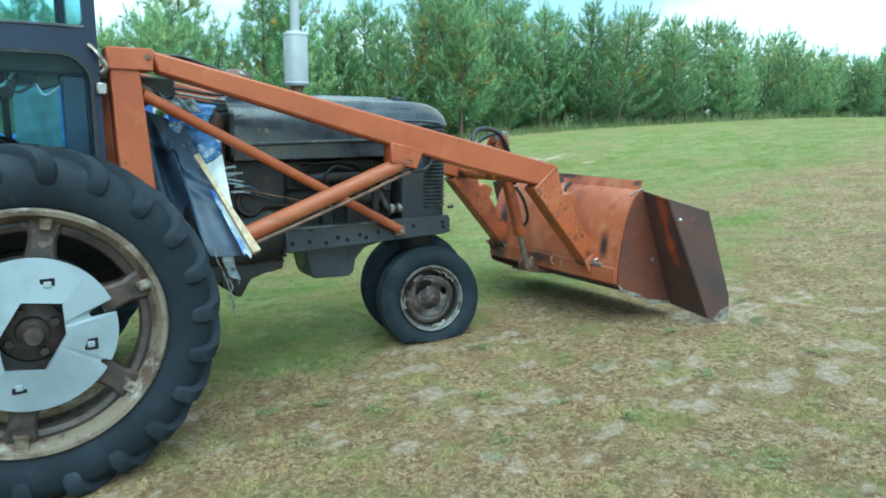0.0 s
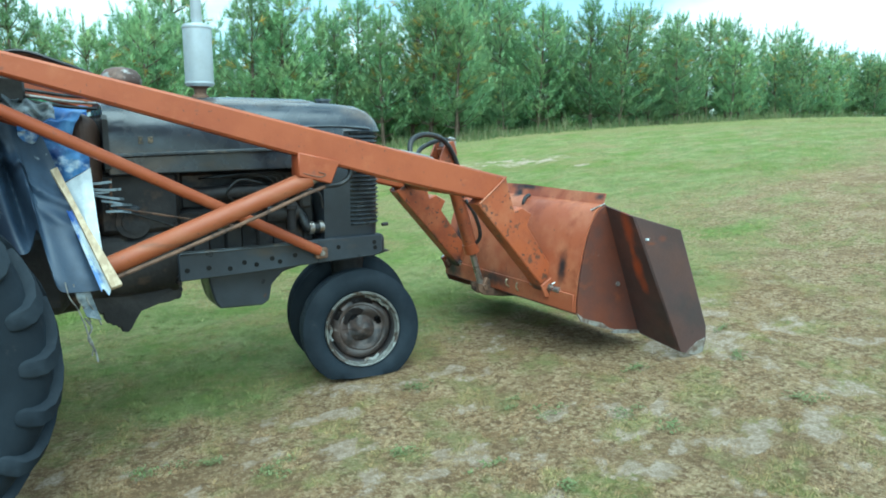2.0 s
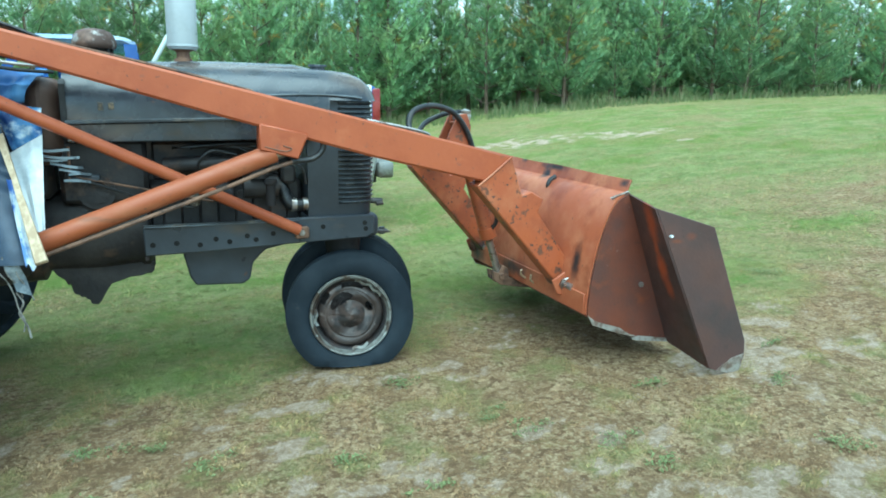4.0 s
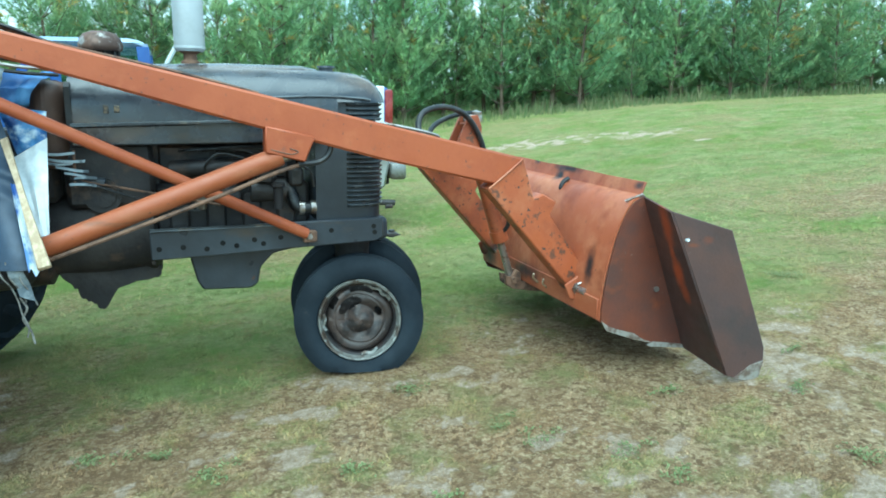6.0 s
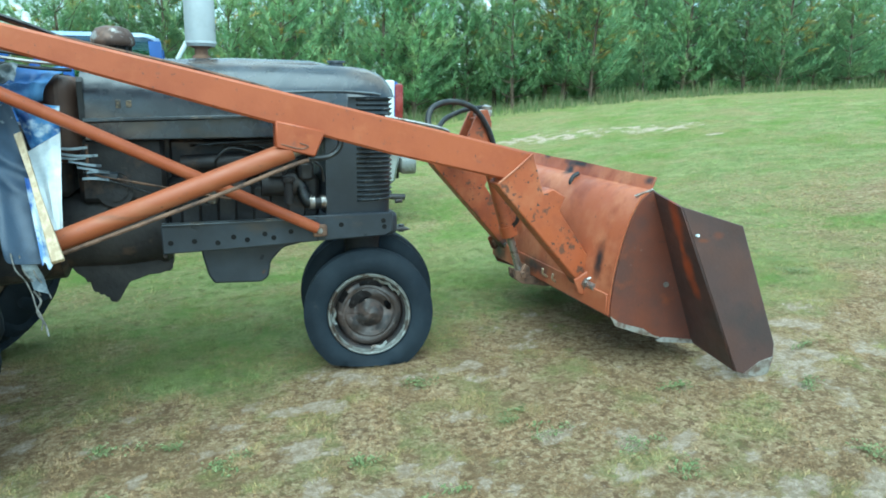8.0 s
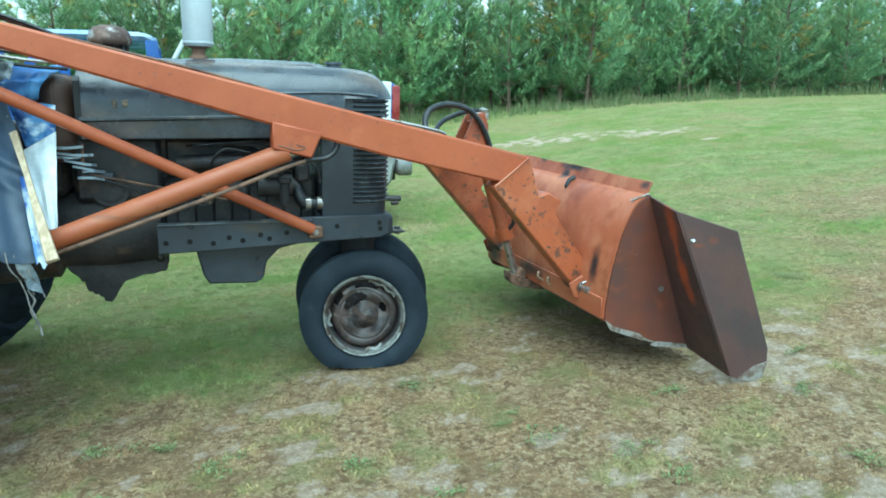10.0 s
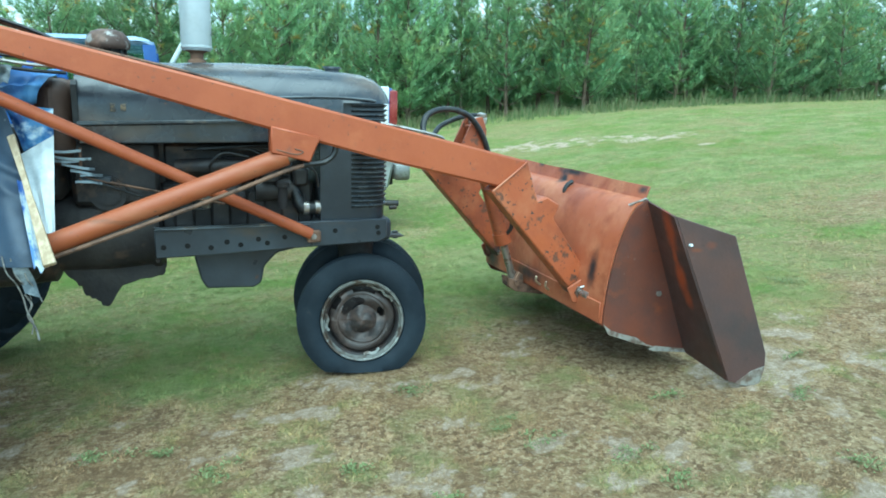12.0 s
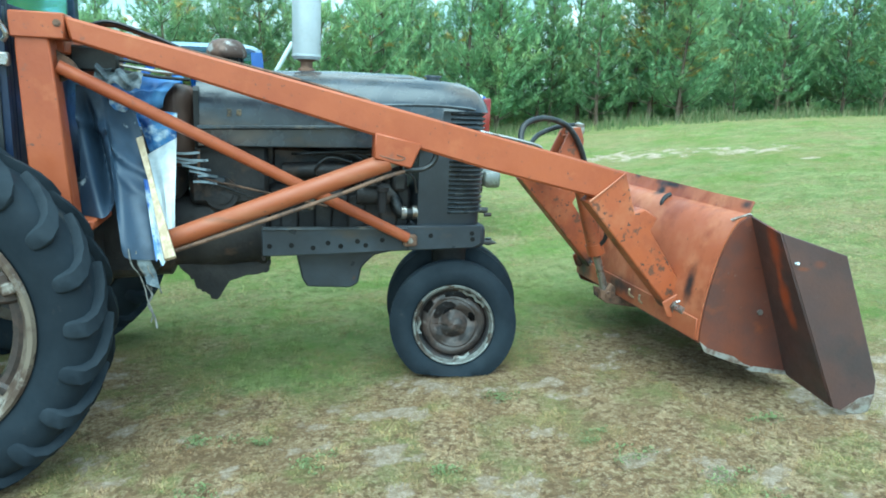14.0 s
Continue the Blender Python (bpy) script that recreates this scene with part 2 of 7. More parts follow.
M["white_disc"] = worn("chalky_silver_wheel_paint", col(0.29, 0.335, 0.375), [
    (col(0.24, 0.28, 0.315), 5.0, 0.45, 0.62), (col(0.14, 0.11, 0.09), 24.0, 0.68, 0.75)], 0.45, 0.1, 0.1, 60)
M["muffler"] = worn("silver_white_muffler_paint", col(0.44, 0.47, 0.49), [
    (col(0.36, 0.38, 0.39), 6.0, 0.45, 0.65), (col(0.20, 0.13, 0.09), 18.0, 0.66, 0.74)], 0.42, 0.15, 0.08, 60)
M["rust_metal"] = worn("brown_rust", col(0.13, 0.075, 0.05), [
    (col(0.22, 0.13, 0.085), 9.0, 0.45, 0.6), (col(0.05, 0.035, 0.03), 14.0, 0.52, 0.66)], 0.8, 0.1, 0.35, 70)
M["precleaner"] = worn("rusty_tan_cap", col(0.17, 0.105, 0.078), [
    (col(0.075, 0.045, 0.035), 9.0, 0.46, 0.58), (col(0.36, 0.34, 0.32), 14.0, 0.57, 0.64)], 0.5, 0.2, 0.25, 50)
M["navy"] = worn("dark_navy_cab_paint", col(0.007, 0.014, 0.040), [
    (col(0.012, 0.022, 0.056), 4.0, 0.45, 0.65), (col(0.10, 0.09, 0.085), 40.0, 0.72, 0.8)], 0.4, 0, 0.06, 40)
M["canvas"] = worn("dirty_blue_grey_canvas", col(0.016, 0.027, 0.050), [
    (col(0.036, 0.056, 0.092), 3.0, 0.42, 0.64), (col(0.015, 0.024, 0.043), 4.0, 0.52, 0.68), (col(0.30, 0.33, 0.35), 7.0, 0.69, 0.73)], 0.5, 0, 0.15, 160, spec=0.4)
M["plastic_blue"] = worn("bright_blue_plastic_sheet", col(0.045, 0.125, 0.36), [
    (col(0.13, 0.29, 0.58), 6.0, 0.46, 0.6), (col(0.58, 0.68, 0.76), 7.0, 0.58, 0.66), (col(0.018, 0.05, 0.20), 7.0, 0.60, 0.70)], 0.4, 0, 0.25, 40)
M["strip_blue"] = worn("deep_blue_plastic", col(0.03, 0.075, 0.27), [(col(0.07, 0.15, 0.36), 6.0, 0.46, 0.60), (col(0.42, 0.47, 0.50), 7.0, 0.50, 0.58, (1, 1, 0.4)), (col(0.02, 0.04, 0.12), 11.0, 0.56, 0.66)], 0.4, 0, 0.2, 60)
M["plastic_white"] = worn("white_plastic_sheet", col(0.72, 0.76, 0.78), [(col(0.46, 0.52, 0.56), 6.0, 0.5, 0.65), (col(0.28, 0.25, 0.21), 9.0, 0.62, 0.72)], 0.45, 0, 0.12, 60)
M["board"] = worn("pale_weathered_wood", col(0.50, 0.40, 0.27), [
    (col(0.36, 0.27, 0.17), 40.0, 0.45, 0.6, (1, 1, 0.12)), (col(0.18, 0.12, 0.08), 12.0, 0.64, 0.72)], 0.75, 0, 0.25, 90)
M["black_hose"] = worn("black_hydraulic_hose", col(0.012, 0.013, 0.015), [(col(0.035, 0.034, 0.033), 20.0, 0.5, 0.65)], 0.4, 0, 0.1, 90)
M["steel_rod"] = worn("dull_steel", col(0.38, 0.36, 0.34), [(col(0.18, 0.13, 0.10), 14.0, 0.5, 0.62)], 0.35, 0.8, 0.1, 90)
M["truck_blue"] = worn("blue_truck_paint", col(0.045, 0.10, 0.32), [(col(0.06, 0.13, 0.38), 3.0, 0.45, 0.65)], 0.25, 0.1, 0.02, 60)
M["truck_roof"] = worn("pale_blue_roof_paint", col(0.30, 0.40, 0.56), [(col(0.40, 0.48, 0.60), 3.0, 0.45, 0.65)], 0.3, 0, 0.02, 60)
M["truck_white"] = worn("white_truck_paint", col(0.74, 0.77, 0.80), [(col(0.64, 0.66, 0.68), 3.0, 0.45, 0.65)], 0.28, 0, 0.02, 60)
M["truck_grey"] = worn("dusty_grey_truck_paint", col(0.30, 0.31, 0.29), [(col(0.20, 0.19, 0.17), 3.0, 0.45, 0.65)], 0.4, 0, 0.02, 60)
M["tail_red"] = worn("red_lamp_plastic", col(0.20, 0.022, 0.020), [(col(0.27, 0.05, 0.045), 8.0, 0.45, 0.6)], 0.25, 0, 0.05, 60)
M["chrome"] = worn("chrome_bumper", col(0.26, 0.26, 0.24), [(col(0.14, 0.12, 0.10), 7.0, 0.46, 0.60)], 0.4, 0.6, 0.06, 50)
M["dark_trim"] = worn("black_trim", col(0.015, 0.016, 0.018), [(col(0.04, 0.04, 0.04), 10.0, 0.5, 0.65)], 0.5, 0, 0.05, 60)
M["letter_cream"] = worn("faded_cream_lettering", col(0.22, 0.17, 0.11), [(col(0.06, 0.055, 0.05), 70.0, 0.45, 0.55)], 0.6, 0, 0.05, 60)
M["letter_red"] = worn("faded_red_lettering", col(0.10, 0.032, 0.036), [(col(0.035, 0.036, 0.042), 60.0, 0.44, 0.56)], 0.6, 0, 0.05, 60)
M["pale_wire"] = worn("pale_blue_wire", col(0.34, 0.40, 0.45), [(col(0.10, 0.12, 0.14), 14.0, 0.5, 0.6)], 0.5, 0, 0.05, 60)
M["pale_pole"] = worn("pale_painted_pole", col(0.62, 0.68, 0.64), [(col(0.45, 0.48, 0.46), 20.0, 0.5, 0.62)], 0.5, 0, 0.05, 60)


def glass(name, tint):
    m, nt, bsdf = nodes_of(name)
    bsdf.inputs["Base Color"].default_value = tint
    bsdf.inputs["Roughness"].default_value = 0.04
    bsdf.inputs["IOR"].default_value = 1.2
    bsdf.inputs["Transmission Weight"].default_value = 1.0
    return m


M["glass"] = glass("tinted_cab_glass", (0.66, 0.88, 0.92, 1))


def bark_material():
    return worn("pine_bark", col(0.11, 0.075, 0.05), [(col(0.20, 0.15, 0.11), 9.0, 0.45, 0.6, (1, 1, 0.3)), (col(0.045, 0.033, 0.025), 14.0, 0.5, 0.62, (1, 1, 0.3))], 0.9, 0, 0.5, 30)


M["bark"] = bark_material()


def leafy(name, ramp, rough=0.55, pass_light=0.25, clumps=0.0):
    """Leaf or needle colour that changes from island to island along a ramp, with light passing through."""
    m, nt, bsdf = nodes_of(name)
    geo = nt.nodes.new("ShaderNodeNewGeometry")
    info = nt.nodes.new("ShaderNodeObjectInfo")
    r = nt.nodes.new("ShaderNodeValToRGB")
    els = r.color_ramp.elements
    while len(els) < len(ramp):
        els.new(0.5)
    for e, (p, c) in zip(els, ramp):
        e.position, e.color = p, c
    if clumps:
        n = noise_fac(nt, coords(nt), clumps, 3.0, 0.30, 0.70)
        fac = mul(nt, mul(nt, n, 0.86), mul(nt, geo.outputs["Random Per Island"], 0.14), "ADD")
        nt.links.new(fac, r.inputs["Fac"])
    else:
        nt.links.new(geo.outputs["Random Per Island"], r.inputs["Fac"])
    hsv = nt.nodes.new("ShaderNodeHueSaturation")
    mr = nt.nodes.new("ShaderNodeMapRange")
    mr.inputs["To Min"].default_value, mr.inputs["To Max"].default_value = 0.8, 1.2
    nt.links.new(info.outputs["Random"], mr.inputs["Value"])
    nt.links.new(mr.outputs["Result"], hsv.inputs["Value"])
    nt.links.new(r.outputs["Color"], hsv.inputs["Color"])
    nt.links.new(hsv.outputs["Color"], bsdf.inputs["Base Color"])
    bsdf.inputs["Roughness"].default_value = rough
    bsdf.inputs["Specular IOR Level"].default_value = 0.2
    tr = nt.nodes.new("ShaderNodeBsdfTranslucent")
    nt.links.new(hsv.outputs["Color"], tr.inputs["Color"])
    mx = nt.nodes.new("ShaderNodeMixShader")
    mx.inputs["Fac"].default_value = pass_light
    out = nt.nodes["Material Output"]
    nt.links.new(bsdf.outputs["BSDF"], mx.inputs[1])
    nt.links.new(tr.outputs["BSDF"], mx.inputs[2])
    nt.links.new(mx.outputs["Shader"], out.inputs["Surface"])
    return m


M["needles"] = leafy("green_pine_needles", [(0.0, col(0.24, 0.40, 0.22)), (0.35, col(0.33, 0.51, 0.255)), (0.7, col(0.43, 0.58, 0.275)), (1.0, col(0.58, 0.63, 0.275))], 0.75, 0.5, 1.0)
M["needles_old"] = leafy("yellowed_pine_needles", [(0.0, col(0.72, 0.46, 0.14)), (0.5, col(0.70, 0.56, 0.17)), (1.0, col(0.52, 0.56, 0.17))], 0.6, 0.45, 2.5)
M["film"] = leafy("thin_pale_plastic_film", [(0.0, col(0.70, 0.84, 0.86)), (1.0, col(0.78, 0.88, 0.90))], 0.4, 0.75)
M["weed"] = leafy("broad_weed_leaves", [(0.0, col(0.19, 0.24, 0.095)), (1.0, col(0.33, 0.36, 0.165))])
M["dry_grass"] = leafy("tall_dry_grass", [(0.0, col(0.10, 0.16, 0.06)), (0.6, col(0.17, 0.20, 0.085)), (1.0, col(0.33, 0.29, 0.17))])


def attr(nt, name):
    n = nt.nodes.new("ShaderNodeAttribute")
    n.attribute_name = name
    return n.outputs["Fac"]


def ragged(nt, fac, vec, scale, lo, hi, amount=0.5):
    """A mask whose edge is broken up by noise."""
    n = noise_fac(nt, vec, scale, 8.0, 0.25, 0.75, 0.72)
    m = nt.nodes.new("ShaderNodeMath")
    m.operation = "MULTIPLY_ADD"
    m.inputs[1].default_value = amount
    nt.links.new(n, m.inputs[0])
    nt.links.new(fac, m.inputs[2])
    r = nt.nodes.new("ShaderNodeMapRange")
    r.inputs["From Min"].default_value, r.inputs["From Max"].default_value = lo + amount * 0.5, hi + amount * 0.5
    nt.links.new(m.outputs[0], r.inputs["Value"])
    return r.outputs["Result"]


def ground_material():
    m, nt, bsdf = nodes_of("lawn_soil_and_thatch")
    vec = coords(nt)
    lush = ragged(nt, attr(nt, "lush"), vec, 14.0, 0.15, 0.85, 0.7)
    warm = mul(nt, ragged(nt, attr(nt, "warm"), vec, 18.0, 0.2, 0.85, 0.7), 0.75)
    bare = ragged(nt, attr(nt, "bare"), vec, 26.0, 0.36, 0.62, 1.1)
    thatch = mixed(nt, noise_fac(nt, vec, 6.0, 9.0, 0.42, 0.58, 0.75), col(0.43, 0.31, 0.175), col(0.33, 0.225, 0.12))
    thatch = mixed(nt, warm, thatch, col(0.36, 0.235, 0.13))
    thatch = mixed(nt, noise_fac(nt, vec, 52.0, 4.0, 0.49, 0.57, 0.7, (1.0, 0.8, 1.0)), thatch, col(0.60, 0.46, 0.28))
    thatch = mixed(nt, noise_fac(nt, vec, 26.0, 5.0, 0.50, 0.58, 0.7), thatch, col(0.21, 0.135, 0.075))
    dim = noise_fac(nt, vec, 3.0, 8.0, 0.47, 0.60, 0.74)
    thatch = mixed(nt, mul(nt, dim, 0.6), thatch, col(0.25, 0.165, 0.09))
    green = mixed(nt, noise_fac(nt, vec, 2.6, 8.0, 0.42, 0.58, 0.72), col(0.20, 0.26, 0.08), col(0.35, 0.37, 0.15))
    green = mixed(nt, noise_fac(nt, vec, 45.0, 6.0, 0.48, 0.70, 0.7), green, col(0.27, 0.26, 0.125))
    green = mixed(nt, mul(nt, noise_fac(nt, vec, 0.75, 7.0, 0.46, 0.58, 0.68, (1.0, 1.4, 1.0)), 0.75), green, col(0.175, 0.26, 0.05))
    green = mixed(nt, mul(nt, noise_fac(nt, vec, 0.42, 7.0, 0.50, 0.60, 0.7, (1.0, 1.5, 1.0)), 0.8), green, col(0.32, 0.29, 0.125))
    green = mixed(nt, noise_fac(nt, vec, 11.0, 7.0, 0.52, 0.66, 0.7), green, col(0.16, 0.18, 0.055))
    c = mixed(nt, lush, thatch, green)
    tone = mixed(nt, noise_fac(nt, vec, 22.0, 8.0, 0.42, 0.58, 0.75), col(0.66, 0.53, 0.41), col(0.46, 0.35, 0.25))
    tone = mixed(nt, mul(nt, noise_fac(nt, vec, 38.0, 5.0, 0.49, 0.57, 0.7), 0.55), tone, col(0.33, 0.24, 0.145))
    c = mixed(nt, bare, c, tone)
    nt.links.new(c, bsdf.inputs["Base Color"])
    bsdf.inputs["Roughness"].default_value = 0.95
    bsdf.inputs["Specular IOR Level"].default_value = 0.12
    bumped(nt, bsdf, noise_fac(nt, vec, 45.0, 8.0, 0.2, 0.8, 0.75), 1.0, 0.03)
    return m


def grass_material():
    """Blades that lie low: they take the light much as the ground does."""
    m, nt, bsdf = nodes_of("short_lawn_grass")
    vec = coords(nt)
    geo = nt.nodes.new("ShaderNodeNewGeometry")
    rnd = geo.outputs["Random Per Island"]
    other = nt.nodes.new("ShaderNodeMath")
    other.operation = "FRACT"
    scaled = nt.nodes.new("ShaderNodeMath")
    scaled.operation = "MULTIPLY"
    scaled.inputs[1].default_value = 17.3
    nt.links.new(rnd, scaled.inputs[0])
    nt.links.new(scaled.outputs[0], other.inputs[0])
    lush = mul(nt, mul(nt, attr(nt, "lush"), mul(nt, other.outputs[0], 0.5), "ADD"), 0.22, "SUBTRACT")
    warm = attr(nt, "warm")
    dry = mixed(nt, rnd, col(0.43, 0.295, 0.17), col(0.51, 0.37, 0.225))
    dry = mixed(nt, mul(nt, warm, 0.85), dry, mixed(nt, rnd, col(0.40, 0.23, 0.11), col(0.50, 0.325, 0.175)))
    dim = noise_fac(nt, vec, 3.0, 8.0, 0.47, 0.60, 0.74)
    dry = mixed(nt, mul(nt, dim, 0.6), dry, col(0.25, 0.165, 0.085))
    olive = mixed(nt, rnd, col(0.38, 0.28, 0.11), col(0.50, 0.38, 0.165))
    green = mixed(nt, rnd, col(0.21, 0.275, 0.09), col(0.395, 0.435, 0.17))
    green = mixed(nt, mul(nt, noise_fac(nt, vec, 0.75, 7.0, 0.46, 0.58, 0.68, (1.0, 1.4, 1.0)), 0.75), green, col(0.20, 0.28, 0.058))
    green = mixed(nt, mul(nt, noise_fac(nt, vec, 0.42, 7.0, 0.50, 0.60, 0.7, (1.0, 1.5, 1.0)), 0.8), green, col(0.33, 0.30, 0.125))
    low = nt.nodes.new("ShaderNodeMapRange")
    low.inputs["From Min"].default_value, low.inputs["From Max"].default_value = 0.15, 0.45
    nt.links.new(lush, low.inputs["Value"])
    high = nt.nodes.new("ShaderNodeMapRange")
    high.inputs["From Min"].default_value, high.inputs["From Max"].default_value = 0.45, 0.8
    nt.links.new(lush, high.inputs["Value"])
    c = mixed(nt, high.outputs["Result"], mixed(nt, low.outputs["Result"], dry, olive), green)
    # single tufts: some long dead and brown, some fresh
    c = mixed(nt, mul(nt, noise_fac(nt, vec, 13.0, 4.0, 0.46, 0.58, 0.6), 0.62), c, mixed(nt, high.outputs["Result"], col(0.26, 0.155, 0.07), col(0.18, 0.20, 0.055)))
    c = mixed(nt, mul(nt, noise_fac(nt, vec, 9.0, 4.0, 0.54, 0.66, 0.6), 0.55), c, mixed(nt, high.outputs["Result"], col(0.58, 0.43, 0.24), col(0.33, 0.40, 0.12)))
    nt.links.new(c, bsdf.inputs["Base Color"])
    bsdf.inputs["Roughness"].default_value = 0.7
    bsdf.inputs["Specular IOR Level"].default_value = 0.2
    half = nt.nodes.new("ShaderNodeVectorMath")
    half.operation = "MULTIPLY_ADD"
    half.inputs[1].default_value = (0.45, 0.45, 0.45)
    half.inputs[2].default_value = (0.0, 0.0, 0.75)
    nt.links.new(geo.outputs["Normal"], half.inputs[0])
    unit = nt.nodes.new("ShaderNodeVectorMath")
    unit.operation = "NORMALIZE"
    nt.links.new(half.outputs[0], unit.inputs[0])
    nt.links.new(unit.outputs[0], bsdf.inputs["Normal"])
    return m


M["ground"] = ground_material()
M["grass"] = grass_material()


# ---- building helpers ----
BASES = {}


def thing(name, base, label, category, group="", kind=""):
    """An Empty at a thing's base; its parts are built in world places."""
    ob = new(name)
    ob.empty_display_size = 0.1
    ob.matrix_basis = Matrix.Translation(base)
    BASES[ob.name] = Vector(base)
    return tagged(ob, label, category, group, kind)


def finish(bm, name, material, smooth=40):
    bmesh.ops.recalc_face_normals(bm, faces=bm.faces)
    me = bpy.data.meshes.new(name)
    bm.to_mesh(me)
    bm.free()
    me.materials.append(M[material] if isinstance(material, str) else material)
    if smooth:
        me.polygons.foreach_set("use_smooth", [True] * len(me.polygons))
        me.set_sharp_from_angle(angle=radians(smooth))
    return me


def part(name, bm, material, parent, label="", smooth=40):
    """Links a bmesh as one mesh object under a thing or a part."""
    me = bm if isinstance(bm, bpy.types.Mesh) else finish(bm, name, material, smooth)
    ob = new(name, me)
    if parent is not None:
        ob.parent = parent
        if parent.name in BASES:
            ob.matrix_parent_inverse = Matrix.Translation(-BASES[parent.name])
    return tagged(ob, label)


def clear(ob):
    """A pane that lets daylight in."""
    ob.visible_shadow = False
    return ob


def solid(name, bm, material, label, category, group="", kind="", smooth=40):
    return tagged(part(name, bm, material, None, label, smooth), label, category, group, kind)


def B():
    return bmesh.new()


def box(bm, x0, x1, y0, y1, z0, z1, bev=0.006, m=None, seg=1):
    vs = bmesh.ops.create_cube(bm, size=1.0)["verts"]
    for v in vs:
        v.co = Vector(((x0 + x1) / 2 + v.co.x * (x1 - x0), (y0 + y1) / 2 + v.co.y * (y1 - y0), (z0 + z1) / 2 + v.co.z * (z1 - z0)))
    if m is not None:
        for v in vs:
            v.co = m @ v.co
    if bev:
        es = list({e for v in vs for e in v.link_edges})
        bmesh.ops.bevel(bm, geom=es, offset=bev, segments=seg, affect="EDGES", profile=0.5)
    return bm


def rings(bm, loops, closed_ring=True, cap=True):
    """Skins a list of equal vertex loops."""
    made = [[bm.verts.new(p) for p in loop] for loop in loops]
    n = len(made[0])
    for a, b in zip(made, made[1:]):
        for i in range(n if closed_ring else n - 1):
            j = (i + 1) % n
            bm.faces.new((a[i], a[j], b[j], b[i]))
    if cap and closed_ring:
        bm.faces.new(list(reversed(made[0])))
        bm.faces.new(made[-1])
    return made


def frame_of(d):
    d = Vector(d).normalized()
    up = Vector((0, 0, 1)) if abs(d.z) < 0.95 else Vector((1, 0, 0))
    a = d.cross(up).normalized()
    return a, d.cross(a).normalized()


def tube(bm, p0, p1, r0, r1=None, seg=16, cap=True):
    p0, p1 = Vector(p0), Vector(p1)
    r1 = r0 if r1 is None else r1
    a, b = frame_of(p1 - p0)
    ang = [2 * math.pi * i / seg for i in range(seg)]
    rings(bm, [[p + (a * math.cos(t) + b * math.sin(t)) * r for t in ang] for p, r in ((p0, r0), (p1, r1))], True, cap)
    return bm


def smooth_line(pts, steps=6):
    """A curve through the points."""
    P = [Vector(p) for p in pts]
    P = [P[0] * 2 - P[1]] + P + [P[-1] * 2 - P[-2]]
    out = []
    for i in range(1, len(P) - 2):
        for s in range(steps):
            t = s / steps
            a, b, c, d = P[i - 1], P[i], P[i + 1], P[i + 2]
            out.append(0.5 * (2 * b + (c - a) * t + (2 * a - 5 * b + 4 * c - d) * t * t + (3 * b - a - 3 * c + d) * t ** 3))
    return out + [P[-2]]


def hose(bm, pts, r, seg=8, steps=6):
    line = smooth_line(pts, steps)
    loops = []
    a = None
    for i, p in enumerate(line):
        d = (line[min(i + 1, len(line) - 1)] - line[max(i - 1, 0)]).normalized()
        a = frame_of(d)[0] if a is None else (a - d * a.dot(d)).normalized()
        b = d.cross(a)
        loops.append([p + (a * math.cos(2 * math.pi * k / seg) + b * math.sin(2 * math.pi * k / seg)) * r for k in range(seg)])
    rings(bm, loops)
    return bm


def plate(bm, pts, y0, y1, bev=0.004):
    """A flat plate: an outline in x and z, thick from y0 to y1."""
    lo = [bm.verts.new((x, y0, z)) for x, z in pts]
    hi = [bm.verts.new((x, y1, z)) for x, z in pts]
    n = len(pts)
    fs = [bm.faces.new(lo), bm.faces.new(list(reversed(hi)))]
    for i in range(n):
        fs.append(bm.faces.new((lo[i], hi[i], hi[(i + 1) % n], lo[(i + 1) % n])))
    bmesh.ops.recalc_face_normals(bm, faces=fs)
    if bev:
        es = list({e for f in fs for e in f.edges})
        bmesh.ops.bevel(bm, geom=es, offset=bev, segments=1, affect="EDGES")
    return bm


def slab(bm, pts, thick, bev=0.0):
    """A plate from corners in space, given a thickness along its normal."""
    P = [Vector(p) for p in pts]
    n = Vector((0, 0, 0))
    for i in range(len(P)):
        a, b = P[i], P[(i + 1) % len(P)]
        n += Vector(((a.y - b.y) * (a.z + b.z), (a.z - b.z) * (a.x + b.x), (a.x - b.x) * (a.y + b.y)))
    n.normalize()
    lo = [bm.verts.new(p - n * thick / 2) for p in P]
    hi = [bm.verts.new(p + n * thick / 2) for p in P]
    k = len(P)
    fs = [bm.faces.new(list(reversed(lo))), bm.faces.new(hi)]
    for i in range(k):
        fs.append(bm.faces.new((lo[i], lo[(i + 1) % k], hi[(i + 1) % k], hi[i])))
    if bev:
        bmesh.ops.bevel(bm, geom=list({e for f in fs for e in f.edges}), offset=bev, segments=1, affect="EDGES")
    return bm


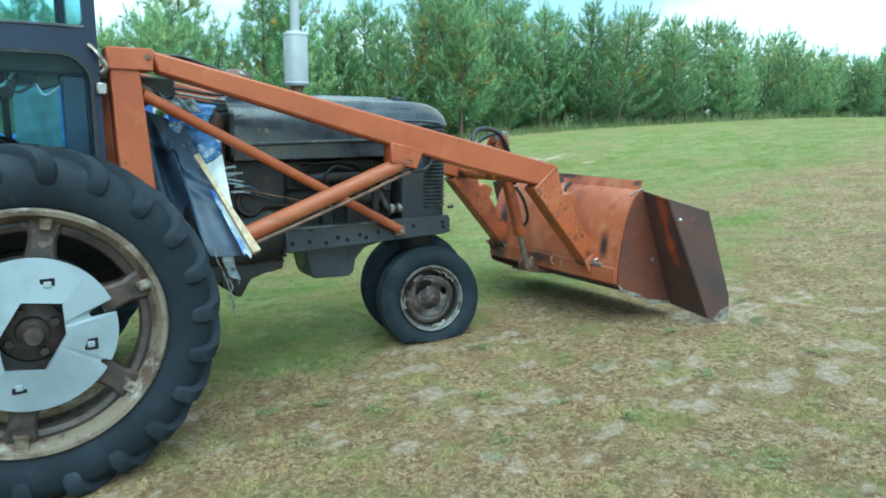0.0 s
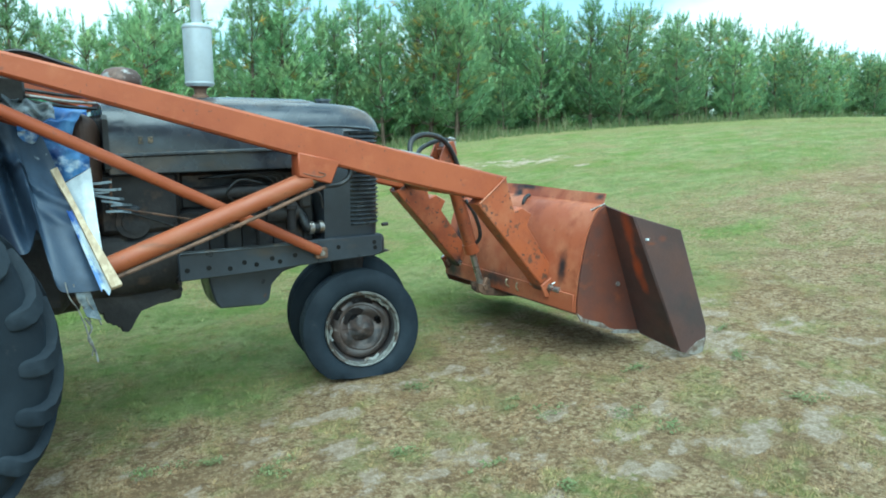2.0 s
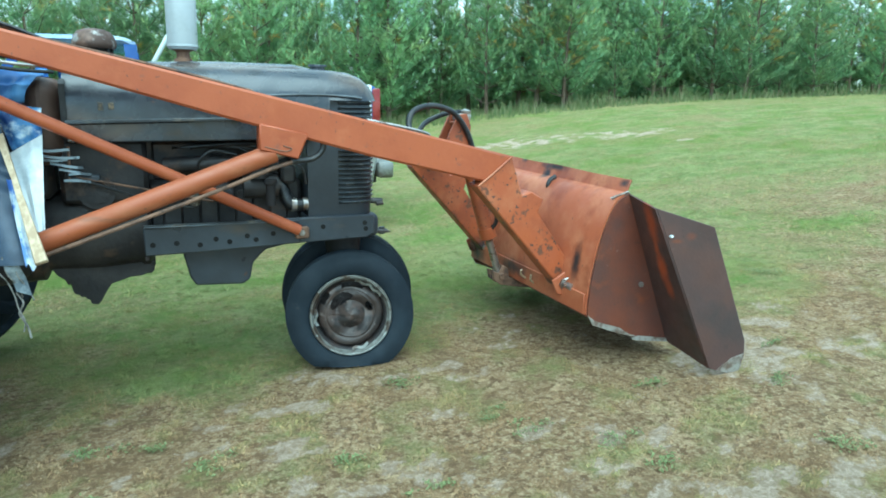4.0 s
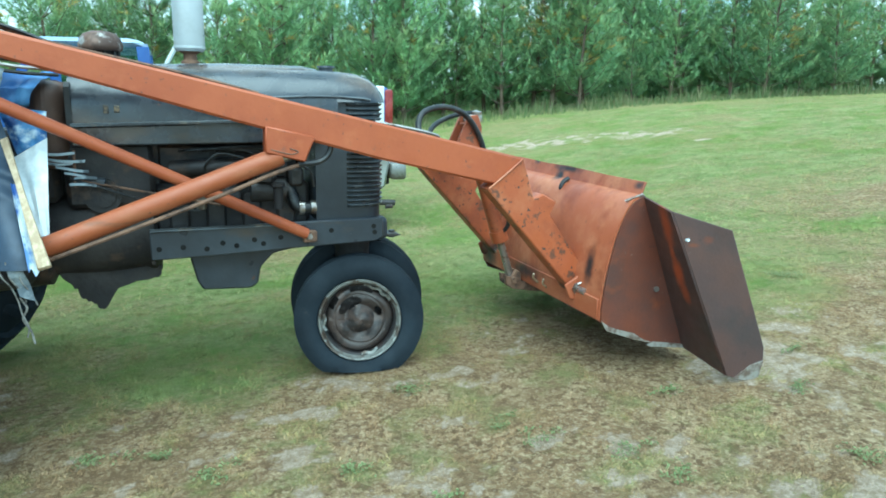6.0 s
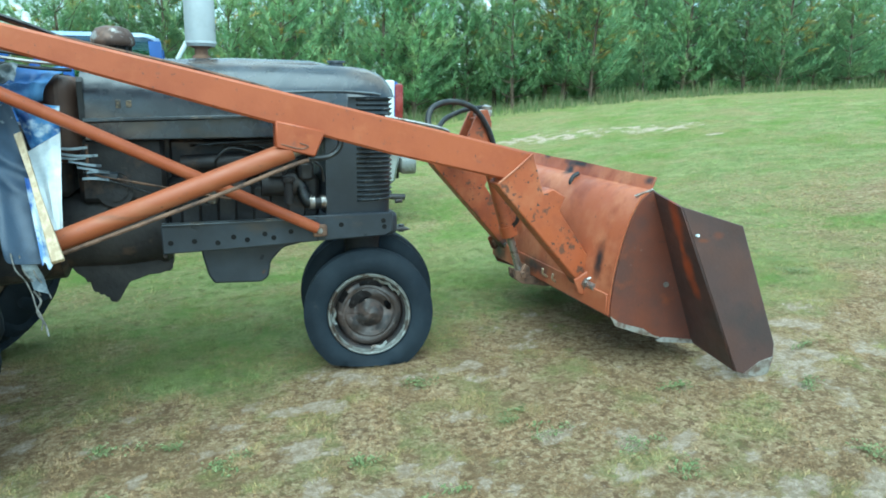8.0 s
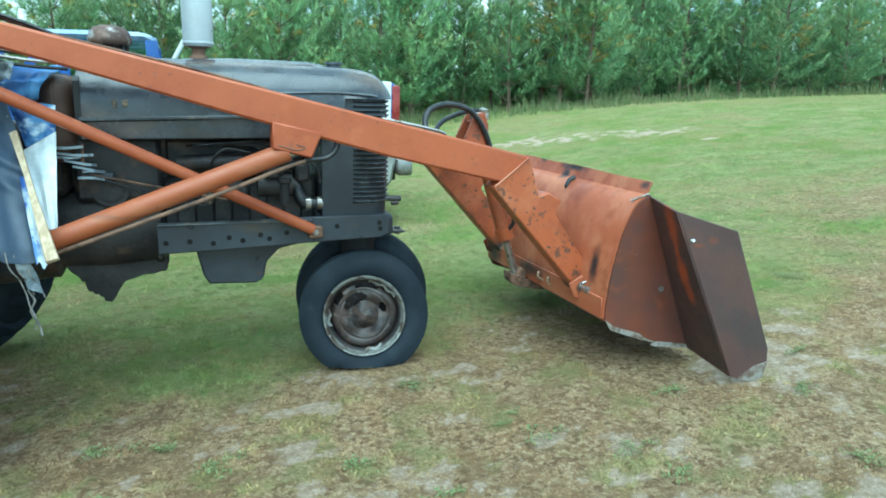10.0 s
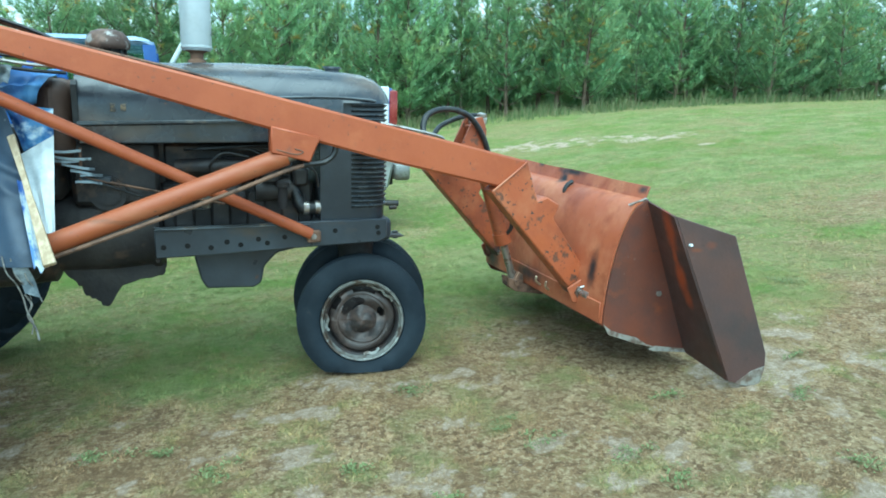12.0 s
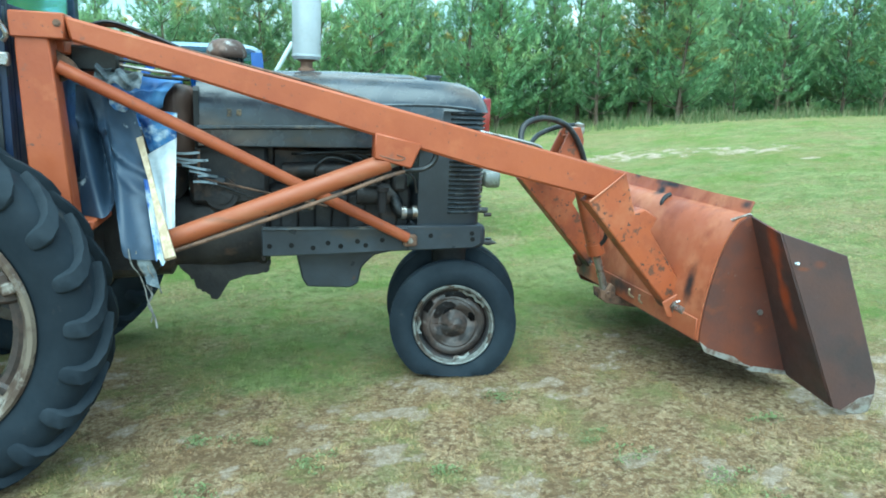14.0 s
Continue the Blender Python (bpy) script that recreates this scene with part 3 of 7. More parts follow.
def lathe(bm, profile, centre, seg=64, closed=True, camber=0.0, flat=None):
    """Turns a profile of (radius, y) round an axis along y. flat: (height, softness) where the ground presses the tyre flat."""
    cx, cy, cz = centre
    loops = []
    for i in range(seg):
        t = 2 * math.pi * i / seg
        loop = []
        for r, y in profile:
            p = Vector((r * math.cos(t), y, r * math.sin(t)))
            loop.append(p)
        loops.append(loop)
    made = []
    for loop in loops:
        row = []
        for p in loop:
            q = Matrix.Rotation(camber, 3, "X") @ p + Vector((cx, cy, cz))
            if flat is not None and q.z < flat:
                over = flat - q.z
                q.z = flat - over * 0.05
                q.y += (q.y - cy) * min(0.35, over * 2.2)
            row.append(bm.verts.new(q))
        made.append(row)
    n = len(profile)
    for i in range(seg):
        a, b = made[i], made[(i + 1) % seg]
        for k in range(n if closed else n - 1):
            j = (k + 1) % n
            bm.faces.new((a[k], b[k], b[j], a[j]))
    return bm


def sheet(bm, fn, nu, nv, thick):
    """A thin bent sheet: fn(u, v) gives places for u and v between 0 and 1."""
    G = [[Vector(fn(i / nu, j / nv)) for j in range(nv + 1)] for i in range(nu + 1)]
    vs = [[bm.verts.new(p) for p in row] for row in G]
    fs = []
    for i in range(nu):
        for j in range(nv):
            fs.append(bm.faces.new((vs[i][j], vs[i + 1][j], vs[i + 1][j + 1], vs[i][j + 1])))
    bmesh.ops.recalc_face_normals(bm, faces=fs)
    bmesh.ops.solidify(bm, geom=fs, thickness=thick)
    return bm


def quick_mesh(name, verts, faces_per, material):
    """A mesh from an array of vertices, every faces_per of them one face."""
    n = len(verts)
    me = bpy.data.meshes.new(name)
    me.vertices.add(n)
    me.vertices.foreach_set("co", np.ascontiguousarray(verts, dtype=np.float32).ravel())
    me.loops.add(n)
    me.loops.foreach_set("vertex_index", np.arange(n, dtype=np.int32))
    me.polygons.add(n // faces_per)
    me.polygons.foreach_set("loop_start", np.arange(0, n, faces_per, dtype=np.int32))
    me.update(calc_edges=True)
    me.validate()
    me.materials.append(M[material])
    return me


# ---- ground ----
KNOT_X = np.array([-600, -40, -10, -2.2, 0, 3, 7.2, 12, 16, 22, 40, 100, 600.0])
KNOT_Z = np.array([-0.6, -0.4, -0.18, -0.115, 0.0, 0.19, 0.72, 1.22, 1.55, 1.85, 2.05, 2.2, 2.2])


def lawn_height(x):
    """The lie of the lawn, which climbs towards positive x."""
    x = np.asarray(x, dtype=float)
    s = 0.0
    for d, w in ((-0.8, 0.2), (-0.4, 0.2), (0.0, 0.2), (0.4, 0.2), (0.8, 0.2)):
        s = s + w * np.interp(x + d * (1 + np.minimum(np.abs(x), 20) * 0.12), KNOT_X, KNOT_Z)
    return s


LEVEL = float(lawn_height(0.0))


def ground_z(x, y):
    x, y = np.asarray(x, dtype=float), np.asarray(y, dtype=float)
    wob = 0.012 * np.sin(2.3 * x + 0.6) * np.sin(1.9 * y + 1.1) + 0.008 * np.sin(5.1 * x - 3.7 * y)
    big = 0.05 * np.sin(0.35 * x + 0.25 * y + 1.0) * np.clip((np.hypot(x, y) - 4) / 8, 0, 1)
    return lawn_height(x) - LEVEL + 0.035 + wob + big


def value_noise(x, y, scale, seed):
    """Smooth noise between 0 and 1 by place."""
    g = np.random.default_rng(seed).uniform(0, 1, (128, 128))
    u, v = x * scale + 400.0, y * scale + 400.0
    i, j = np.floor(u).astype(int), np.floor(v).astype(int)
    f, h = u - i, v - j
    f, h = f * f * (3 - 2 * f), h * h * (3 - 2 * h)
    g00, g10 = g[i % 128, j % 128], g[(i + 1) % 128, j % 128]
    g01, g11 = g[i % 128, (j + 1) % 128], g[(i + 1) % 128, (j + 1) % 128]
    return (g00 * (1 - f) + g10 * f) * (1 - h) + (g01 * (1 - f) + g11 * f) * h


def fbm(x, y, scale, octaves, seed):
    """Layered noise about 0, mostly between -1 and 1."""
    s, w, total = 0.0, 1.0, 0.0
    for k in range(octaves):
        s = s + w * (value_noise(x + 3.1 * k, y - 1.7 * k, scale * 2.03 ** k, seed + k) * 2 - 1)
        total += w * w
        w *= 0.6
    return s / (total ** 0.5 * 0.85)


def ease(a):
    a = np.clip(a, 0, 1)
    return a * a * (3 - 2 * a)


# where the green lawn gives way to the worn strip, and the barest places: x, y, reach, strength
GREEN_X = np.array([-8, -1.8, -0.67, 0.2, 0.66, 1.4, 2.3, 3.2, 4.5, 6.0, 8.0, 14.0])
GREEN_Y = np.array([0.25, 0.25, -0.25, -0.6, -0.3, 0.0, -0.40, 0.0, 0.35, 1.1, 2.0, 3.0])
BARE = [(-0.58, -1.03, 0.22, 0.7), (0.24, -1.41, 0.2, 0.6), (-0.21, -0.57, 0.16, 0.6), (-1.44, -0.60, 0.22, 0.7), (0.75, -1.39, 0.14, 0.6), (2.45, -0.85, 0.34, 0.6),
        (0.82, -2.0, 0.26, 0.9), (0.45, -1.85, 0.22, 0.8), (1.2, -1.95, 0.2, 0.8), (0.02, -1.66, 0.16, 0.6), (-0.95, -1.35, 0.2, 0.5), (1.5, -2.3, 0.22, 0.5), (0.0, -2.0, 0.2, 0.5), (6.6, 8.5, 1.2, 0.85), (8.0, 7.7, 0.9, 0.85), (5.4, 8.8, 1.0, 0.75), (7.7, 6.2, 0.18, 1.6)]


def lawn_cover(x, y):
    """How green, how red-brown and how bare the lawn is, each between 0 and 1."""
    x, y = np.asarray(x, dtype=float), np.asarray(y, dtype=float)
    edge = np.interp(x, GREEN_X, GREEN_Y)
    green = ease((y - edge + 0.46 * fbm(x, y, 1.0, 5, 11)) / (0.6 + 0.12 * np.clip(x - 2.0, 0, 6)) + 0.5)
    worn = 1 - green
    clump = ease((fbm(x, y, 5.2, 6, 31) + 0.2) / 1.0)
    lush = np.clip(green * (0.74 + 0.20 * fbm(x, y, 3.0, 5, 71)) + worn * (0.06 + 0.40 * clump), 0, 1)
    right = np.exp(-((x - 6.4) / 2.6) ** 2 - ((y - 1.1) / 1.3) ** 2)
    lush = lush * (1 - 0.75 * right * ease((fbm(x, y * 1.6, 1.1, 4, 91) + 0.6) / 0.7))
    warm = ease((fbm(x, y, 2.6, 6, 51) + 0.55) / 1.3) * (1 - 0.7 * lush)
    spots = sum(k * np.exp(-((x - cx) ** 2 + (1.4 * (y - cy)) ** 2) / r ** 2) for cx, cy, r, k in BARE)
    rag = fbm(x, y * 1.4, 6.4, 5, 131)
    bare = ease((rag - 0.15 + 0.72 * spots + 0.32 * fbm(x, y, 1.1, 2, 151)) / 0.95) * (1 - 0.93 * ease(green * 1.4 - 0.2) * (1 - np.clip(spots, 0, 1)))
    bare = bare * (1 - 0.6 * ease((x - 2.0) / 1.2) * (1 - ease((y - 4) / 2)))
    # past the trodden stretch the cover evens out
    near = (1 - ease((np.abs(x - 2.0) - 6.0) / 3.0)) * ease((y + 3.6) / 0.8)
    far = ease((y - 2.0) / 2.0) * (1 - ease((y - 11.0) / 3.0))
    keep = np.maximum(near, far * (1 - ease((x - 12.0) / 3.0)))
    return lush * keep + (0.25 + 0.45 * green) * (1 - keep), warm * keep + 0.5 * (1 - keep), bare * keep


def put_masks(me, x, y):
    for name, values in zip(("lush", "warm", "bare"), lawn_cover(x, y)):
        a = me.attributes.new(name, "FLOAT", "POINT")
        a.data.foreach_set("value", np.ascontiguousarray(values, dtype=np.float32))


def build_ground():
    out = 15 * 1.16 ** np.arange(1, 27)
    xs = np.concatenate([-7 - (out[::-1] - 15) * 1.0, np.arange(-7, -3.8, 0.16), np.arange(-3.8, 4.4, 0.05), np.arange(4.4, 15.01, 0.17), out])
    ys = np.concatenate([-6 - (out[::-1] - 15), np.arange(-6, -3.0, 0.2), np.arange(-3.0, 1.6, 0.05), np.arange(1.6, 13.01, 0.17), out - 2])
    X, Y = np.meshgrid(xs, ys, indexing="ij")
    Z = ground_z(X, Y)
    V = np.stack([X, Y, Z], -1).reshape(-1, 3)
    nx, ny = len(xs), len(ys)
    idx = np.arange(nx * ny).reshape(nx, ny)
    F = np.stack([idx[:-1, :-1], idx[1:, :-1], idx[1:, 1:], idx[:-1, 1:]], -1).reshape(-1, 4)
    me = bpy.data.meshes.new("ground")
    me.from_pydata(V.tolist(), [], F.tolist())
    me.polygons.foreach_set("use_smooth", [True] * len(me.polygons))
    me.materials.append(M["ground"])
    put_masks(me, V[:, 0], V[:, 1])
    tagged(new("ground", me), "sandy soil with dry thatch and patchy worn lawn", "ground", kind="structure")


build_ground()


# ---- tractor ----
REAR_X, REAR_Z, REAR_R = -2.205, 0.60, 0.705


def rear_tyre(yc):
    """A tall tractor tyre with chevron lugs."""
    bm = B()
    w = 0.15
    prof = [(0.465, -0.115), (0.49, -0.135), (0.55, -w), (0.61, -w + 0.003), (0.655, -0.12), (0.672, -0.07), (0.676, 0.0),
            (0.672, 0.07), (0.655, 0.12), (0.61, w - 0.003), (0.55, w), (0.49, 0.135), (0.465, 0.115), (0.462, 0.0)]
    lathe(bm, prof, (REAR_X, yc, REAR_Z), 72)
    lugs = []
    n = 22
    # along one lug: radius and offset on the carcass, the way it faces (out, aside), how proud it stands, half its width
    line = [(0.676, 0.008, 1.0, 0.0, 0.030, 0.030), (0.676, 0.05, 1.0, 0.0, 0.031, 0.040), (0.670, 0.09, 0.96, 0.28, 0.032, 0.047), (0.655, 0.12, 0.80, 0.60, 0.033, 0.051), (0.636, 0.137, 0.52, 0.85, 0.028, 0.053),
            (0.612, 0.146, 0.22, 0.97, 0.020, 0.053), (0.590, 0.149, 0.05, 1.0, 0.012, 0.050), (0.574, 0.150, 0.0, 1.0, 0.006, 0.040), (0.566, 0.150, 0.0, 1.0, 0.001, 0.022)]
    for side in (-1, 1):
        for k in range(n):
            t0 = 2 * math.pi * (k + (0.5 if side > 0 else 0)) / n
            loops = []
            for r, y, out, aside, proud, h in line:
                ang = t0 + 0.30 * max(0.0, 1 - y / 0.14) ** 1.1 - 0.12 * max(0.0, 0.64 - r)
                ring = []
                for da, lift in ((-h * 1.18, -0.006), (-h * 0.98, proud * 0.75), (-h * 0.78, proud), (h * 0.78, proud), (h * 0.98, proud * 0.75), (h * 1.18, -0.006)):
                    rr, a = r + out * lift, ang + da
                    ring.append(Vector((REAR_X + rr * math.cos(a), yc + side * (y + aside * lift), REAR_Z + rr * math.sin(a))))
                loops.append(ring)
            lug = B()
            rings(lug, loops)
            lugs.append(lug)
    return bm, lugs


def rear_wheel(parent, yc, side):
    """One rear wheel; side is -1 where its outer face looks to negative y."""
    c = (REAR_X, yc, REAR_Z)
    body, lugs = rear_tyre(yc)
    tyre = part("tyre", body, "rubber", parent, "worn black tractor tyre with chevron lugs", 50)
    for lug in lugs:
        part("tread_lug", lug, "lug_rubber", tyre)
    o = lambda y: side * y
    rim = part("rim", lathe(B(), [(0.478, o(0.135)), (0.468, o(0.148)), (0.452, o(0.146)), (0.442, o(0.120)), (0.425, o(0.095)), (0.418, o(0.02)), (0.418, o(-0.12)),
                                  (0.46, o(-0.14)), (0.474, o(-0.135)), (0.45, o(-0.10)), (0.445, o(0.08))], c, 72), "rim_pale", tyre, "flaking pale rim with rust")
    part("wheel_centre", lathe(B(), [(0.29, o(0.03)), (0.27, o(0.055)), (0.12, o(0.06)), (0.12, o(0.0)), (0.28, o(0.0))], c, 48), "grease", tyre, "greasy cast wheel centre")
    part("rim_band", lathe(B(), [(0.428, o(0.080)), (0.408, o(0.088)), (0.388, o(0.080)), (0.380, o(0.058)), (0.384, o(0.030)), (0.428, o(0.030))], c, 64), "disc_brown", tyre, "rusted iron band inside the rim")
    for k in range(6):
        m = Matrix.Translation(c) @ Matrix.Rotation(-(2 * math.pi * k / 6 + 0.35), 4, "Y")
        y0, y1 = o(0.03), o(0.10)
        spoke = B()
        rings(spoke, [[m @ Vector((r, y, z)) for y, z in ((y0, -w), (y0, w), (y1 - o(0.012), w), (y1, w - 0.012), (y1, -w + 0.012), (y1 - o(0.012), -w))] for r, w in ((0.25, 0.062), (0.31, 0.050), (0.36, 0.046), (0.40, 0.058), (0.425, 0.060))])
        part("spoke", spoke, "disc_brown", tyre, "rusty cast spoke")
    # pale pressed disc with slots
    bm = B()
    seg = 240
    outer, inner = [], []
    for i in range(seg):
        a = 2 * math.pi * i / seg
        r = 0.292
        for k in range(2):
            d = (a - (0.27 + k * math.pi) + math.pi) % (2 * math.pi) - math.pi
            if abs(d) < 0.075:
                r = 0.20 + 0.02 * (abs(d) / 0.075) ** 4
            d2 = (a - (-0.56 + k * math.pi) + math.pi) % (2 * math.pi) - math.pi
            if abs(d2) < 0.04:
                r = 0.258
        outer.append((r * math.cos(a), r * math.sin(a)))
        corner = [(radians(d), r) for d, r in ((-78, 0.142), (-6, 0.108), (48, 0.153), (103, 0.136), (180, 0.114), (230, 0.157), (282, 0.142))]
        t = a if a < radians(282) else a - 2 * math.pi
        for (a0, r0), (a1, r1) in zip(corner, corner[1:]):
            if a0 <= t <= a1:
                hexr = r0 * r1 * math.sin(a1 - a0) / (r0 * math.sin(t - a0) + r1 * math.sin(a1 - t))
        inner.append((hexr * math.cos(a), hexr * math.sin(a)))
    levels = [(outer, 0.118), (outer, 0.128), (None, 0.142), (inner, 0.150), (inner, 0.118)]
    loops = []
    for pts, y in levels:
        if pts is None:
            pts = [((p[0] * 0.35 + q[0] * 0.65), (p[1] * 0.35 + q[1] * 0.65)) for p, q in zip(outer, inner)]
        loops.append([Vector((c[0] + x, c[1] + o(y), c[2] + z)) for x, z in pts])
    rings(bm, loops + [loops[0]], True, False)
    disc = part("wheel_disc", bm, "white_disc", tyre, "chalky silver pressed wheel disc")
    for k in range(2):
        a = 0.82 + k * math.pi
        q = (c[0] + 0.245 * math.cos(a), c[1], c[2] + 0.245 * math.sin(a))
        # solid black disc in place of a shaded hole
        part("disc_hole", tube(B(), (q[0], c[1] + o(0.120), q[2]), (q[0], c[1] + o(0.1335), q[2]), 0.012, seg=14), "hole_shade", tyre)
    for k in range(4):
        a = 2 * math.pi * k / 4 + 1.26
        m = Matrix.Translation((c[0] + 0.198 * math.cos(a), c[1], c[2] + 0.198 * math.sin(a)))
        y0, y1 = sorted((o(0.115), o(0.1405)))
        # black square: the recess shade is painted, nothing is cut
        part("bolt_recess", box(B(), -0.025, 0.025, y0, y1, -0.023, 0.023, 0.002, m), "hole_shade", tyre, "black square painting the shade of a recess")
        y0, y1 = sorted((o(0.13), o(0.147)))
        part("bolt", box(B(), -0.013, 0.013, y0, y1, -0.012, 0.012, 0.003, m), "white_disc", tyre)
    for k in range(6):
        a = 2 * math.pi * k / 6 + 0.35
        m = Matrix.Translation((c[0], c[1], c[2])) @ Matrix.Rotation(-a, 4, "Y")
        y0, y1 = sorted((o(0.09), o(0.13)))
        part("rim_clamp", box(B(), 0.395, 0.445, y0, y1, -0.022, 0.022, 0.006, m), "rim_pale", tyre)
    bm = B()
    lathe(bm, [(0.001, o(0.17)), (0.028, o(0.17)), (0.036, o(0.155)), (0.036, o(0.10)), (0.055, o(0.085)), (0.060, o(0.06)), (0.115, o(0.05)), (0.115, o(0.0)), (0.001, o(0.0))], c, 28, False)
    for k in range(4):
        a = 2 * math.pi * k / 4 + 0.4
        tube(bm, (c[0] + 0.085 * math.cos(a), c[1] + o(0.05), c[2] + 0.085 * math.sin(a)), (c[0] + 0.085 * math.cos(a), c[1] + o(0.09), c[2] + 0.085 * math.sin(a)), 0.016, seg=6)
    part("hub", bm, "disc_brown", tyre, "greasy iron hub and rusty axle end")


def front_wheel(parent, side, steer):
    """A small ribbed tyre on a cambered steel wheel, gone half flat."""
    flat = side < 0
    g = 0.925 if flat else 1.0
    yc, cz, cam_a = side * 0.14 - 0.025, 0.312 if flat else 0.345, -side * radians(-5.5)
    c = (0.0, yc, cz)
    w = 0.085
    prof = [(0.222, -0.065), (0.235, -0.078), (0.28, -w), (0.315, -w + 0.004), (0.342, -0.066)]
    for y in (-0.055, -0.033, -0.011, 0.011, 0.033, 0.055):
        prof += [(0.358 - abs(y) * 0.12, y - 0.008), (0.358 - abs(y) * 0.12, y + 0.008), (0.350 - abs(y) * 0.12, y + 0.0105)]
    prof = prof[:-1] + [(0.342, 0.066), (0.315, w - 0.004), (0.28, w), (0.235, 0.078), (0.222, 0.065), (0.215, 0.0)]
    def turned(bm):
        bmesh.ops.transform(bm, matrix=steer, verts=bm.verts)
        return bm
    prof = [(r * g, y) for r, y in prof]
    tyre = part("tyre", turned(lathe(B(), prof, c, 72, True, cam_a, 0.055)), "rubber", parent, "black ribbed front tyre gone half flat")
    o = lambda y: side * y
    part("rim", turned(lathe(B(), [(r * g, y) for r, y in ((0.226, o(0.078)), (0.221, o(0.088)), (0.212, o(0.086)), (0.207, o(0.072)), (0.200, o(0.062)), (0.204, o(0.056)), (0.222, o(0.070)))],
                       c, 64, True, cam_a)), "rim_chrome", tyre, "corroded bright steel rim")
    part("rim_well", turned(lathe(B(), [(r * g, y) for r, y in ((0.203, o(0.061)), (0.192, o(0.056)), (0.188, o(0.048)), (0.184, o(0.030)), (0.184, o(-0.06)), (0.222, o(-0.07)), (0.215, o(0.05)))],
                            c, 64, True, cam_a)), "rim_rust", tyre, "rusted inner well of the rim")
    prof = [(0.001, 0.072), (0.020, 0.070), (0.036, 0.065), (0.050, 0.058), (0.062, 0.049), (0.072, 0.041), (0.080, 0.037), (0.088, 0.040), (0.096, 0.044), (0.104, 0.047), (0.112, 0.049), (0.120, 0.050),
            (0.126, 0.051), (0.132, 0.047), (0.137, 0.0465), (0.142, 0.050), (0.148, 0.050), (0.154, 0.049), (0.160, 0.047), (0.168, 0.043), (0.176, 0.036), (0.184, 0.020), (0.186, -0.055), (0.001, -0.055)]
    bm = lathe(B(), [(r * g, o(y)) for r, y in prof], c, 180, False, cam_a)
    R = Matrix.Translation(c) @ Matrix.Rotation(cam_a, 4, "X")
    back = R.inverted()
    # lens-shaped hand holes, and the gaps between disc and rim
    gone = []
    for f in bm.faces:
        q = back @ f.calc_center_median()
        r, a = math.hypot(q.x, q.z) / g, math.atan2(q.z, q.x)
        if side * q.y < 0.005:
            continue
        near = lambda a0, half: abs((a - a0 + math.pi) % (2 * math.pi) - math.pi) < half
        for a0, mid, half_r, size in ((2.15, 0.103, 0.030, 0.72), (0.40, 0.110, 0.020, 0.26)):
            u = (r - mid) / half_r
            if abs(u) < 1 and near(a0, size * (1 - u * u) ** 0.6):
                gone.append(f)
        if 0.152 < r < 0.182 and (near(1.50, 0.40) or near(2.55, 0.20)):
            gone.append(f)
    bmesh.ops.delete(bm, geom=list(set(gone)), context="FACES")
    # the pressing is dented and uneven
    for v in bm.verts:
        q = back @ v.co
        q.y += side * 0.009 * math.sin(3.1 * math.atan2(q.z, q.x) + 40 * math.hypot(q.x, q.z)) * min(1.0, math.hypot(q.x, q.z) / 0.08)
        v.co = R @ q
    part("wheel_disc", turned(bm), "disc_brown", tyre, "rusty brown domed wheel disc with open hand holes")
    for k, a in enumerate((0.55, 0.95, 2.95, 4.75)):
        bm = B()
        loops = []
        for s in range(8):
            t = a + s * 0.07
            rr = 0.186 * g + 0.006 * math.sin(s * 1.15 + k)
            loops.append([R @ Vector((r * math.cos(t), o(y), r * math.sin(t))) for r, y in ((rr, 0.052), (rr + 0.012, 0.060), (rr + 0.012, 0.068), (rr - 0.002, 0.062))])
        rings(bm, loops)
        part("trim_clip", turned(bm), "rim_chrome", tyre)


def hood_section(x, w, top, low, cut=0.0):
    """A cross-section of the hood, from near side over the crown to far side."""
    pts = []
    for i in range(25):
        t = math.pi * i / 24
        cy = -math.cos(t)
        y = w * math.copysign(abs(cy) ** 0.55, cy)
        z = max(cut, low + (top - low) * (math.sin(t) ** 0.62))
        pts.append(Vector((x, y, z)))
    return pts


